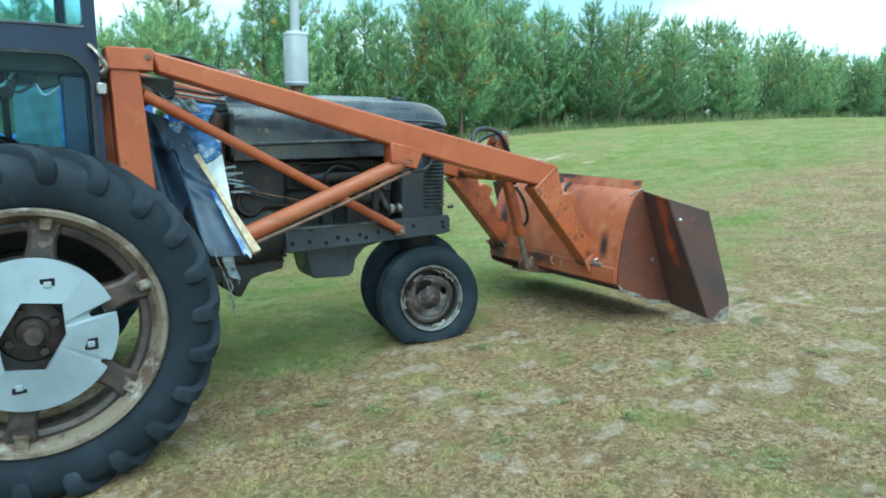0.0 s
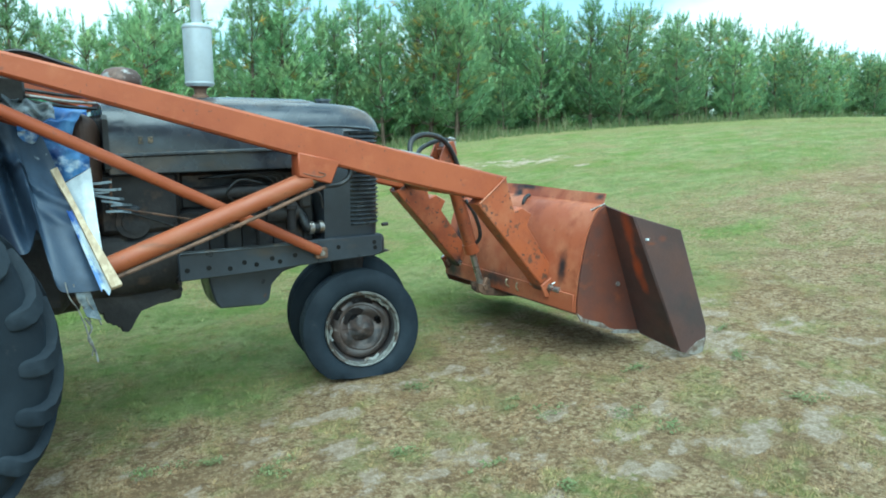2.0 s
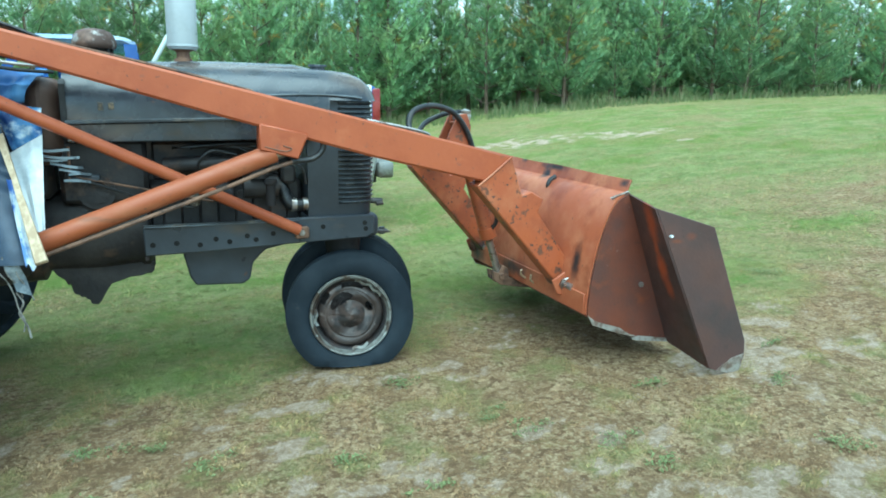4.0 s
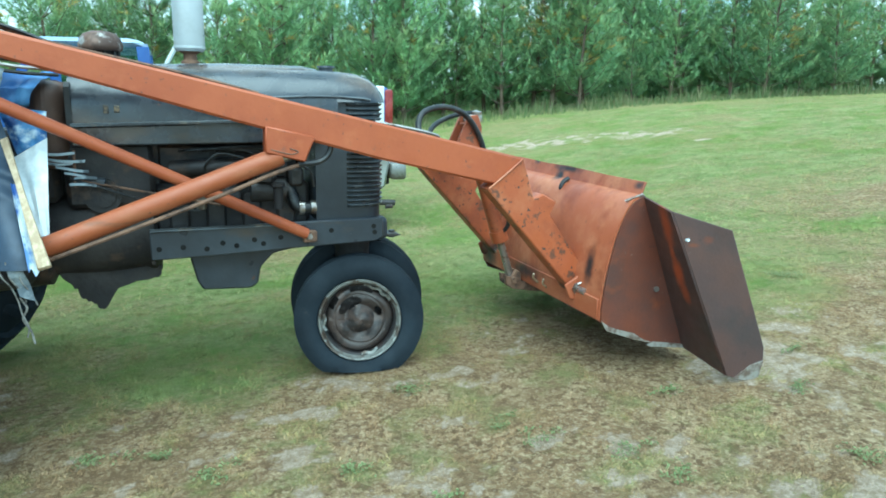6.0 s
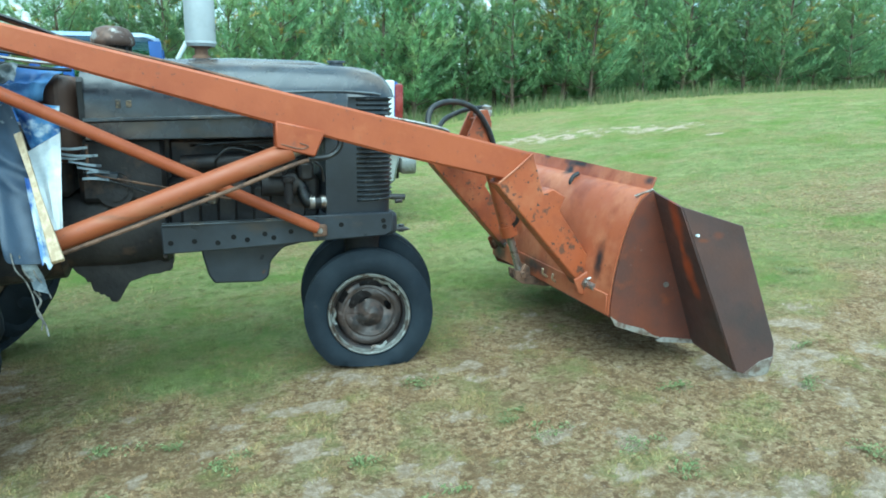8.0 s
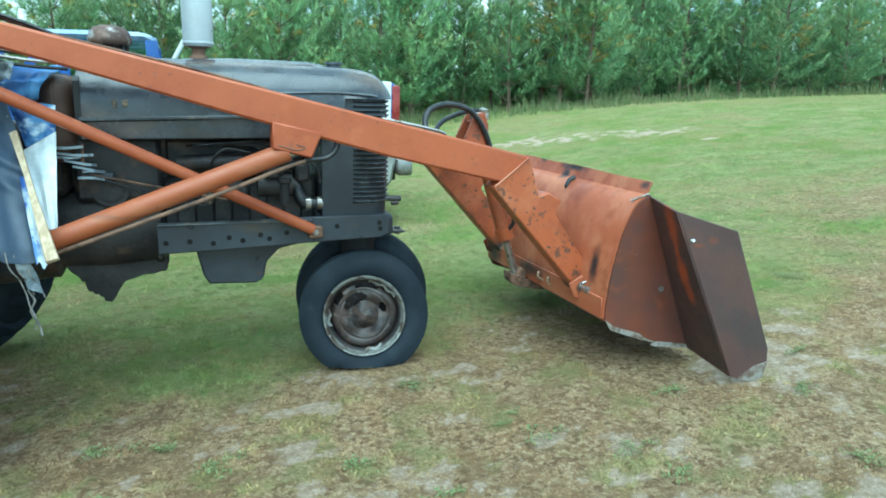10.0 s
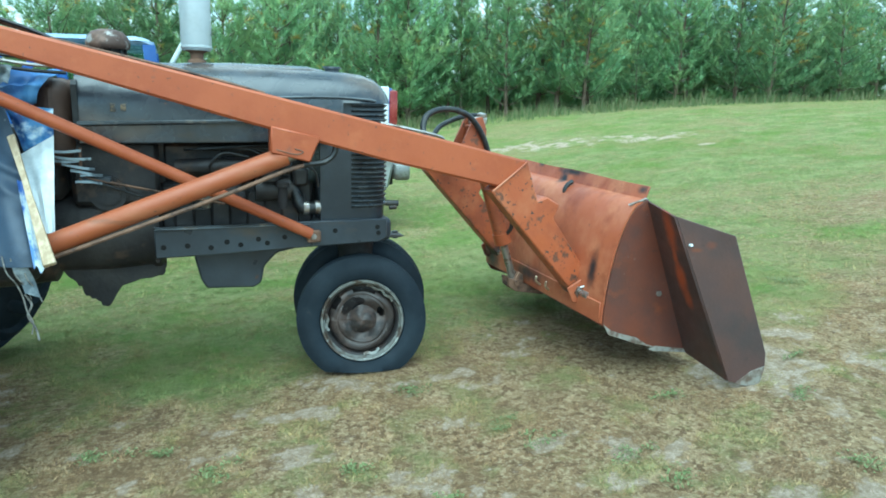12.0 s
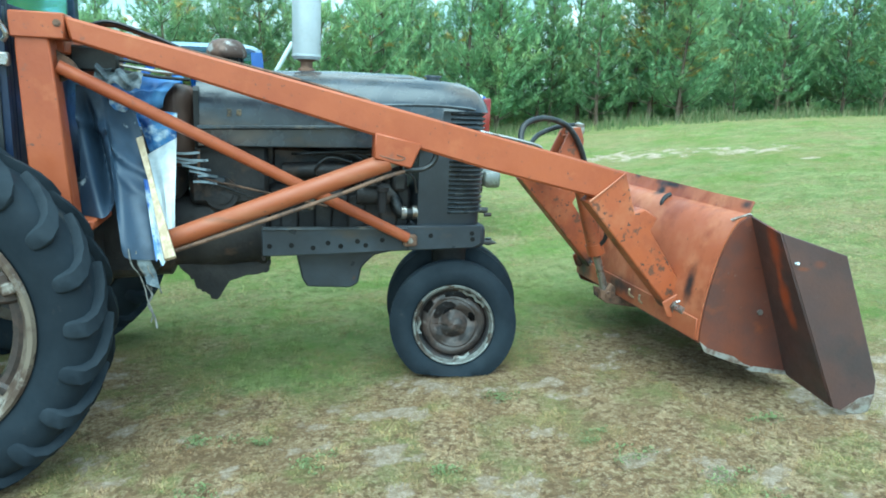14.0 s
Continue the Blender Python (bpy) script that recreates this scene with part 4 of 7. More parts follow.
def build_tractor():
    T = thing("tractor", (-1.1, 0, 0.0), "old black row-crop tractor with twin front wheels, parked on worn lawn", "tractor")
    for side in (-1, 1):
        rear_wheel(T, side * 0.79, side)
    steer = Matrix.Translation((0.03, 0, 0)) @ Matrix.Rotation(radians(-12), 4, "Z") @ Matrix.Translation((-0.0, 0, 0))
    for side in (-1, 1):
        front_wheel(T, side, steer)
    # hood with rounded nose
    bm = B()
    loops = []
    for x, w, top, low in ((-1.235, 0.255, 1.515, 1.29), (-0.9, 0.262, 1.535, 1.29), (-0.5, 0.262, 1.542, 1.29), (-0.125, 0.258, 1.538, 1.29), (-0.12, 0.258, 1.538, 1.29), (0.0, 0.252, 1.528, 1.29),
                           (0.055, 0.243, 1.510, 1.29), (0.092, 0.228, 1.484, 1.295), (0.118, 0.205, 1.450, 1.30), (0.130, 0.18, 1.42, 1.30)):
        loops.append(hood_section(x, w, top, low, 1.392 if x > -0.122 else 0.0))
    rings(bm, loops)
    hood = part("hood", bm, "hood_paint", T, "dull black sheet-metal hood with dust and rust")
    for side in (-1, 1):
        # the lip's highlight is put into its pale colour
        bm = plate(B(), [(-1.232, 1.277), (-0.13, 1.310), (-0.13, 1.323), (-1.232, 1.293)], *sorted((side * 0.255, side * 0.272)), 0.003)
        part("hood_trim", bm, "trim_pale", hood, "lower lip of the hood, coloured pale as if catching light")
        bm = plate(B(), [(-1.232, 1.200), (-0.20, 1.212), (-0.20, 1.309), (-1.232, 1.278)], *sorted((side * 0.238, side * 0.260)), 0.006)
        part("hood_side_panel", bm, "hood_paint", T)
    part("hood_rear_band", box(B(), -1.243, -1.225, -0.262, 0.262, 1.21, 1.46, 0.02), "dark_trim", T)
    bm = B()
    loops = []
    for x, w, up in ((-1.23, 0.135, 0.004), (-1.20, 0.14, 0.020), (-0.6, 0.135, 0.022), (-0.25, 0.12, 0.018), (-0.16, 0.10, 0.002)):
        top = 1.515 + 0.027 * math.sin(math.pi * min(1.0, (x + 1.235) / 1.9))
        loops.append([Vector((x, w * q, top - 0.03 * q * q + up * (1 if abs(q) < 0.95 else 0) - (0.03 if abs(q) > 1.0 else 0))) for q in (-1.04, -1.0, -0.93, -0.5, 0.0, 0.5, 0.93, 1.0, 1.04)])
    rings(bm, loops)
    part("hood_ridge", bm, "hood_paint", hood, "raised lid along the crown of the hood")
    part("hood_crease", hose(B(), [(-0.42, -0.257, 1.41), (-0.20, -0.256, 1.418), (-0.02, -0.249, 1.412), (0.04, -0.240, 1.404)], 0.006, 6), "trim_pale", hood)
    # radiator cap
    bm = tube(B(), (-0.12, 0, 1.53), (-0.12, 0, 1.555), 0.036, 0.034, 20)
    tube(bm, (-0.12, 0, 1.553), (-0.12, 0, 1.563), 0.045, 0.043, 20)
    part("radiator_cap", bm, "black_paint", T)
    # radiator shell and louvred grille
    def nose_path(k):
        """The outline of the radiator nose from the near side round to the far side."""
        pts = [(-0.075, -0.222), (-0.04, -0.222), (-0.005, -0.221)]
        pts += [(-0.005 + 0.11 * math.sin(radians(a)) ** 0.8, -0.12 - 0.101 * math.cos(radians(a)) ** 0.8) for a in (20, 40, 60, 75, 90)]
        pts += [(0.108, -0.06), (0.110, 0.0)]
        pts = [Vector((x, y, 0)) for x, y in pts]
        return pts + [Vector((p.x, -p.y, 0)) for p in reversed(pts[:-1])]
    path = nose_path(0)
    bm = B()
    loops = []
    for z, k in ((0.825, 0.0), (0.84, 0.004), (1.05, 0.006), (1.30, 0.008), (1.40, 0.0)):
        ring = [Vector((p.x + k, p.y * (1 + k * 3), z)) for p in path] + [Vector((-0.225, 0.222 + k, z)), Vector((-0.225, -0.222 - k, z))]
        loops.append(ring)
    rings(bm, loops)
    shell = part("radiator_shell", bm, "black_paint", T, "faded black radiator shell")
    for k in range(22):
        z = 0.905 + k * 0.0228
        bm = B()
        loops = []
        for i, p in enumerate(path):
            q0, q1 = path[max(i - 1, 0)], path[min(i + 1, len(path) - 1)]
            t = (q1 - q0).normalized()
            n = Vector((t.y, -t.x, 0))
            e = 0.25 if i in (0, len(path) - 1) else 1.0
            b = p + Vector((0, 0, z)) + n * 0.006
            loops.append([b + Vector((0, 0, -0.010)), b + n * 0.013 * e + Vector((0, 0, 0.000)), b + n * 0.012 * e + Vector((0, 0, 0.004)), b + Vector((0, 0, 0.004))])
        rings(bm, loops)
        part("louvre", bm, "louvre_paint", shell)
    # frame rails, front bolster, pedestal
    for side in (-1, 1):
        bm = plate(B(), [(-0.965, 0.695), (-0.70, 0.700), (-0.30, 0.715), (0.06, 0.725), (0.10, 0.745), (0.10, 0.84), (-0.30, 0.838), (-0.965, 0.825)], side * 0.235 - 0.014, side * 0.235 + 0.014, 0.005)
        rail = part("frame_rail", bm, "black_paint", T, "black drilled side rail")
        for x, z in ((-0.93, 0.745), (-0.83, 0.748), (-0.73, 0.735), (-0.66, 0.758), (-0.60, 0.742), (-0.52, 0.765), (-0.48, 0.745), (-0.40, 0.770), (-0.16, 0.79), (0.05, 0.80), (0.055, 0.77)):
            # thin black discs on the rail paint the darkness of its holes
            part("bolt_hole", tube(B(), (x, side * 0.2475, z), (x, side * 0.2515, z), 0.012, seg=12), "hole_shade", rail)
        part("rail_lip", box(B(), -0.96, -0.28, side * 0.235 - 0.014, side * 0.258, 0.826, 0.836, 0.003), "trim_pale", rail)
    bm = box(B(), -0.26, 0.135, -0.225, 0.225, 0.72, 0.838, 0.03, None, 3)
    part("front_bolster", bm, "black_paint", T)
    bm = tube(B(), (0.0, 0, 0.36), (0.0, 0, 0.73), 0.062, 0.10, 20)
    tube(bm, (0.0, -0.13, 0.325), (0.0, 0.13, 0.325), 0.045, seg=16)
    part("front_pedestal", bm, "grease", T)
    bm = plate(B(), [(0.06, 0.700), (0.225, 0.702), (0.255, 0.708), (0.225, 0.718), (0.06, 0.728)], -0.06, 0.04, 0.004)
    tube(bm, (0.215, -0.01, 0.69), (0.215, -0.01, 0.728), 0.016, seg=10)
    part("front_hitch_plate", bm, "black_paint", T)
    part("hitch_pin", tube(B(), (0.125, -0.20, 0.885), (0.16, -0.20, 0.887), 0.010, seg=10), "grease", T)
    # engine
    engine = part("engine_block", box(B(), -0.94, -0.24, -0.135, 0.135, 0.70, 1.02, 0.02), "grease", T, "greasy dark engine block")
    part("cylinder_head", box(B(), -0.92, -0.28, -0.115, 0.115, 1.012, 1.20, 0.02), "grease", engine)
    for k in range(4):
        part("side_cover", box(B(), -0.88 + k * 0.16, -0.79 + k * 0.16, -0.155, -0.13, 0.78, 0.98, 0.012), "grease", engine)
    bm = hose(B(), [(-0.86, -0.15, 1.09), (-0.70, -0.185, 1.10), (-0.5, -0.185, 1.10), (-0.36, -0.16, 1.09)], 0.036, 10)
    for x in (-0.8, -0.62, -0.44):
        tube(bm, (x, -0.1, 1.09), (x, -0.18, 1.09), 0.03, seg=10)
    part("manifold", bm, "grease", engine)
    bm = tube(B(), (-0.62, -0.20, 0.97), (-0.62, -0.20, 1.06), 0.04, 0.032, 14)
    box(bm, -0.67, -0.57, -0.235, -0.165, 0.93, 0.99, 0.012)
    part("carburettor", bm, "grease", engine)
    bm = tube(B(), (-0.52, -0.16, 0.985), (-0.36, -0.16, 0.985), 0.055, seg=18)
    tube(bm, (-0.37, -0.16, 0.985), (-0.345, -0.16, 0.985), 0.035, seg=14)
    box(bm, -0.50, -0.40, -0.20, -0.12, 1.03, 1.07, 0.01)
    part("generator", bm, "grease", engine, "dark cylindrical generator")
    bm = hose(B(), [(-0.38, -0.14, 1.02), (-0.335, -0.17, 0.97), (-0.31, -0.19, 0.905), (-0.26, -0.195, 0.895), (-0.215, -0.195, 0.90)], 0.030, 12)
    part("water_hose", bm, "black_hose", T, "black lower radiator hose")
    for x in (-0.29, -0.235):
        part("hose_clamp", tube(B(), (x - 0.012, -0.195, 0.897), (x + 0.012, -0.195, 0.897), 0.034, seg=16), "steel_rod", T, "bright hose clamp")
    bm = tube(B(), (-0.345, -0.02, 1.0), (-0.32, -0.02, 1.0), 0.10, seg=24)
    tube(bm, (-0.345, 0, 0.80), (-0.32, 0, 0.80), 0.075, seg=24)
    part("fan_pulley", bm, "grease", engine)
    part("fuel_filter", lathe_bowl((-0.74, -0.19, 0.95)), "rim_chrome", engine, "small glass sediment bowl")
    for line in ([(-1.25, -0.26, 1.07), (-1.05, -0.24, 0.99), (-0.9, -0.22, 0.93), (-0.75, -0.2, 0.90)], [(-0.55, -0.22, 1.14), (-0.66, -0.235, 1.16), (-0.72, -0.22, 1.10), (-0.68, -0.2, 1.05)],
                 [(-0.36, -0.21, 1.08), (-0.30, -0.235, 1.10), (-0.25, -0.235, 1.07), (-0.235, -0.23, 1.0)]):
        part("fuel_line", hose(B(), line, 0.006, 6), "black_hose", engine)
    # oil pan, bell housing, transmission, axle
    bm = B()
    loops = []
    for x, y, z in ((-0.80, 0.11, 0.66), (-0.775, 0.11, 0.55), (-0.75, 0.105, 0.505), (-0.53, 0.105, 0.495), (-0.495, 0.11, 0.52), (-0.48, 0.11, 0.60), (-0.42, 0.12, 0.665), (-0.30, 0.12, 0.69)):
        loops.append([Vector((x, -y, z)), Vector((x, y, z)), Vector((x, y, 0.72)), Vector((x, -y, 0.72))])
    rings(bm, loops)
    bmesh.ops.bevel(bm, geom=list(bm.edges), offset=0.008, segments=1, affect="EDGES")
    part("oil_pan", bm, "black_paint", T, "black pressed oil pan")
    bm = B()
    loops = []
    for x, r, zc in ((-0.93, 0.165, 0.80), (-0.945, 0.200, 0.82), (-0.97, 0.200, 0.82), (-0.985, 0.19, 0.82), (-1.15, 0.185, 0.80), (-1.36, 0.17, 0.79), (-1.38, 0.20, 0.78), (-1.42, 0.20, 0.78), (-1.44, 0.185, 0.76), (-2.3, 0.22, 0.74)):
        loops.append([Vector((x, r * math.copysign(abs(math.cos(2 * math.pi * i / 24)) ** 0.7, math.cos(2 * math.pi * i / 24)), zc + r * 1.05 * math.sin(2 * math.pi * i / 24))) for i in range(24)])
    rings(bm, loops)
    part("bell_housing", bm, "grease", T, "greasy bell housing and gearbox")
    bm = plate(B(), [(-1.36, 0.64), (-1.335, 0.60), (-1.305, 0.575), (-1.295, 0.55), (-1.284, 0.556), (-1.278, 0.52), (-1.268, 0.503), (-1.255, 0.505), (-1.246, 0.488), (-1.232, 0.492), (-1.221, 0.475), (-1.212, 0.478), (-1.207, 0.455), (-1.179, 0.449), (-1.163, 0.468), (-1.14, 0.510), (-1.117, 0.544), (-1.075, 0.556), (-1.038, 0.570), (-0.99, 0.572), (-0.957, 0.583), (-0.945, 0.579), (-0.929, 0.597), (-0.932, 0.615), (-0.922, 0.62), (-0.93, 0.655)], -0.10, 0.10, 0.004)
    part("clutch_housing_foot", bm, "grease", T)
    bm = tube(B(), (REAR_X, -0.68, REAR_Z), (REAR_X, 0.68, REAR_Z), 0.085, seg=20)
    tube(bm, (REAR_X, -0.30, REAR_Z + 0.03), (REAR_X, 0.30, REAR_Z + 0.03), 0.20, seg=24)
    part("rear_axle", bm, "grease", T)
    bm = box(B(), -2.55, -1.42, -0.24, 0.24, 0.60, 0.98, 0.04)
    part("gearbox", bm, "grease", T)
    bm = box(B(), -1.40, -1.245, -0.245, 0.245, 1.10, 1.468, 0.085, None, 4)
    part("steering_box_cover", bm, "cowl_brown", T, "rusty brown cowl behind the hood")
    # added filler: keeps the space behind the engine dark, no known part
    part("gap_block", box(B(), -1.28, -0.93, -0.19, 0.19, 0.93, 1.21, 0.02), "grease", T, "dark block added to close the gap behind the engine")
    part("clutch_cover", box(B(), -1.60, -1.30, -0.16, 0.16, 0.95, 1.26, 0.03), "grease", T)
    bm = tube(B(), (-1.14, -0.205, 0.985), (-1.14, -0.12, 0.985), 0.075, seg=24)
    tube(bm, (-1.14, -0.215, 0.985), (-1.14, -0.205, 0.985), 0.05, seg=24)
    part("starter", bm, "grease", T)
    # bent pale fins and wiring beside the cowl
    for z, xa, xb, rise in ((1.176, -1.345, -1.225, -0.006), (1.152, -1.345, -1.190, -0.012), (1.130, -1.340, -1.235, 0.006), (1.112, -1.300, -1.180, -0.010), (1.086, -1.270, -1.160, -0.014), (1.066, -1.235, -1.150, 0.004), (1.044, -1.255, -1.155, -0.010)):
        bm = B()
        loops = []
        for q in range(7):
            f = q / 6
            p = Vector((xa + (xb - xa) * f, -0.262 - 0.012 * math.sin(math.pi * f), z + rise * f + 0.006 * math.sin(3 * f + 30 * z)))
            loops.append([p + Vector((0, -0.004, -0.0045)), p + Vector((0, -0.004, 0.0035)), p + Vector((0, 0.010, 0.0055)), p + Vector((0, 0.010, -0.0025))])
        rings(bm, loops)
        part("pale_fin", bm, "pale_wire", T, "bent pale blue-grey metal fin")
    part("fin_post", tube(B(), (-1.235, -0.255, 1.03), (-1.228, -0.255, 1.185), 0.006, seg=8), "rust_metal", T)
    bm = tube(B(), (-0.455, -0.205, 1.03), (-0.455, -0.205, 1.10), 0.036, 0.040, 16)
    tube(bm, (-0.455, -0.205, 1.10), (-0.455, -0.205, 1.118), 0.040, 0.030, 16)
    cap = part("distributor", bm, "grease", engine, "dark distributor with its leads")
    for k in range(4):
        x = -0.455 + 0.018 * (k - 1.5)
        part("ignition_lead", hose(B(), [(x, -0.205, 1.115), (x - 0.02, -0.225, 1.155 + 0.012 * k), (-0.56 - 0.07 * k, -0.20, 1.175), (-0.58 - 0.08 * k, -0.12, 1.165)], 0.005, 6), "black_hose", cap)
    part("throttle_rod", tube(B(), (-1.22, -0.255, 1.06), (-0.66, -0.225, 0.93), 0.005, seg=8), "rust_metal", engine, "thin rusty throttle rod")
    part("governor", box(B(), -0.345, -0.275, -0.20, -0.12, 1.00, 1.09, 0.014), "grease", engine)
    part("oil_filler", lathe_z([(0.001, 0.90), (0.022, 0.90), (0.022, 1.0), (0.032, 1.004), (0.032, 1.022), (0.001, 1.026)], -0.40, -0.215, 16), "rim_rust", engine, "rusty oil filler cap")
    for x, z in ((-0.86, 0.80), (-0.86, 0.96), (-0.70, 0.80), (-0.70, 0.96), (-0.54, 0.80), (-0.54, 0.96)):
        part("cover_bolt", tube(B(), (x, -0.150, z), (x, -0.166, z), 0.009, seg=6), "rim_rust", engine)
    for k in range(6):
        a = 2 * math.pi * k / 6 + 0.2
        part("housing_bolt", tube(B(), (-0.957 + 0.0, -0.19 * math.cos(a) if abs(math.cos(a)) > 0.3 else -0.19, 0.82 + 0.15 * math.sin(a)), (-0.957, -0.212, 0.82 + 0.15 * math.sin(a)), 0.010, seg=6), "rim_rust", T)
    part("coil_bracket", box(B(), -1.215, -1.12, -0.255, -0.19, 1.035, 1.062, 0.006), "black_paint", T)
    # added dark plate that blocks the view past the cylinder head
    part("gap_plate", box(B(), -0.945, -0.905, -0.11, 0.17, 0.95, 1.215, 0.006), "grease", T)
    # muffler
    bm = lathe_z([(0.001, 1.612), (0.062, 1.612), (0.067, 1.62), (0.069, 1.63), (0.069, 1.895), (0.067, 1.905), (0.062, 1.912), (0.001, 1.912)], -0.742, 0.09, 32)
    muf = part("muffler", bm, "muffler", T, "silver-white vertical exhaust muffler")
    for z in (1.628, 1.896):
        part("muffler_seam", lathe_z([(0.0685, z - 0.006), (0.0715, z - 0.004), (0.0715, z + 0.004), (0.0685, z + 0.006)], -0.742, 0.09, 32), "muffler", muf)
    bm = lathe_z([(0.024, 1.912), (0.026, 1.95), (0.026, 2.24), (0.022, 2.24), (0.022, 1.95)], -0.742, 0.09, 20)
    part("exhaust_pipe", bm, "muffler", muf)
    bm = lathe_z([(0.028, 1.50), (0.03, 1.545), (0.042, 1.555), (0.042, 1.566), (0.03, 1.574), (0.03, 1.60), (0.055, 1.614), (0.001, 1.614)], -0.742, 0.09, 20)
    part("exhaust_neck", bm, "rust_metal", muf)
    # air cleaner cap
    bm = lathe_z([(0.001, 1.684), (0.035, 1.682), (0.066, 1.671), (0.084, 1.650), (0.092, 1.622), (0.090, 1.606), (0.083, 1.598), (0.001, 1.600)], -1.115, 0.03, 32)
    pre = part("air_precleaner", bm, "precleaner", T, "rusty tan air intake cap")
    bm = lathe_z([(0.03, 1.50), (0.032, 1.58), (0.048, 1.585), (0.05, 1.60), (0.001, 1.602)], -1.10, 0.03, 20)
    for k in range(8):
        a = 2 * math.pi * k / 8
        tube(bm, (-1.10 + 0.055 * math.cos(a), 0.03 + 0.055 * math.sin(a), 1.575), (-1.10 + 0.055 * math.cos(a), 0.03 + 0.055 * math.sin(a), 1.602), 0.008, seg=6)
    part("intake_screen", bm, "dark_trim", pre)
    # faded maker's lettering as plain bars
    for x0, x1, mat, h in ((-1.105, -1.085, "letter_cream", 0.034), (-1.065, -1.043, "letter_cream", 0.030), (-0.93, -0.915, "letter_red", 0.034), (-0.90, -0.87, "letter_red", 0.034), (-0.85, -0.82, "letter_red", 0.030),
                           (-0.80, -0.77, "letter_red", 0.034), (-0.74, -0.72, "letter_red", 0.034)):
        part("faded_lettering", box(B(), x0, x1, -0.2595, -0.2545, 1.352 - h / 2, 1.352 + h / 2, 0.002), mat, hood)
    build_cab(T)
    return T


def lathe_z(profile, cx, cy, seg):
    """Turns a profile of (radius, z) round an upright axis."""
    bm = B()
    loops = [[Vector((cx + r * math.cos(2 * math.pi * i / seg), cy + r * math.sin(2 * math.pi * i / seg), z)) for i in range(seg)] for r, z in profile]
    rings(bm, loops)
    return bm


def lathe_bowl(c):
    return lathe_z([(0.001, c[2] - 0.045), (0.02, c[2] - 0.04), (0.026, c[2] - 0.02), (0.026, c[2] + 0.03), (0.03, c[2] + 0.035), (0.001, c[2] + 0.04)], c[0], c[1], 16)


def holed_panel(bm, outer, hole, y0, y1):
    """A panel in x and z with an opening; both outlines have the same number of points."""
    loops = [[Vector((x, y, z)) for x, z in pts] for pts, y in ((outer, y0), (hole, y0), (hole, y1), (outer, y1), (outer, y0))]
    rings(bm, loops, True, False)
    return bm


def round_rect(x0, x1, z0, z1, r, n=6):
    pts = []
    for cx, cz, a0 in ((x1 - r, z1 - r, 0), (x0 + r, z1 - r, 90), (x0 + r, z0 + r, 180), (x1 - r, z0 + r, 270)):
        for i in range(n):
            a = radians(a0 + 90 * i / (n - 1))
            pts.append((cx + r * math.cos(a), cz + r * math.sin(a)))
    return pts


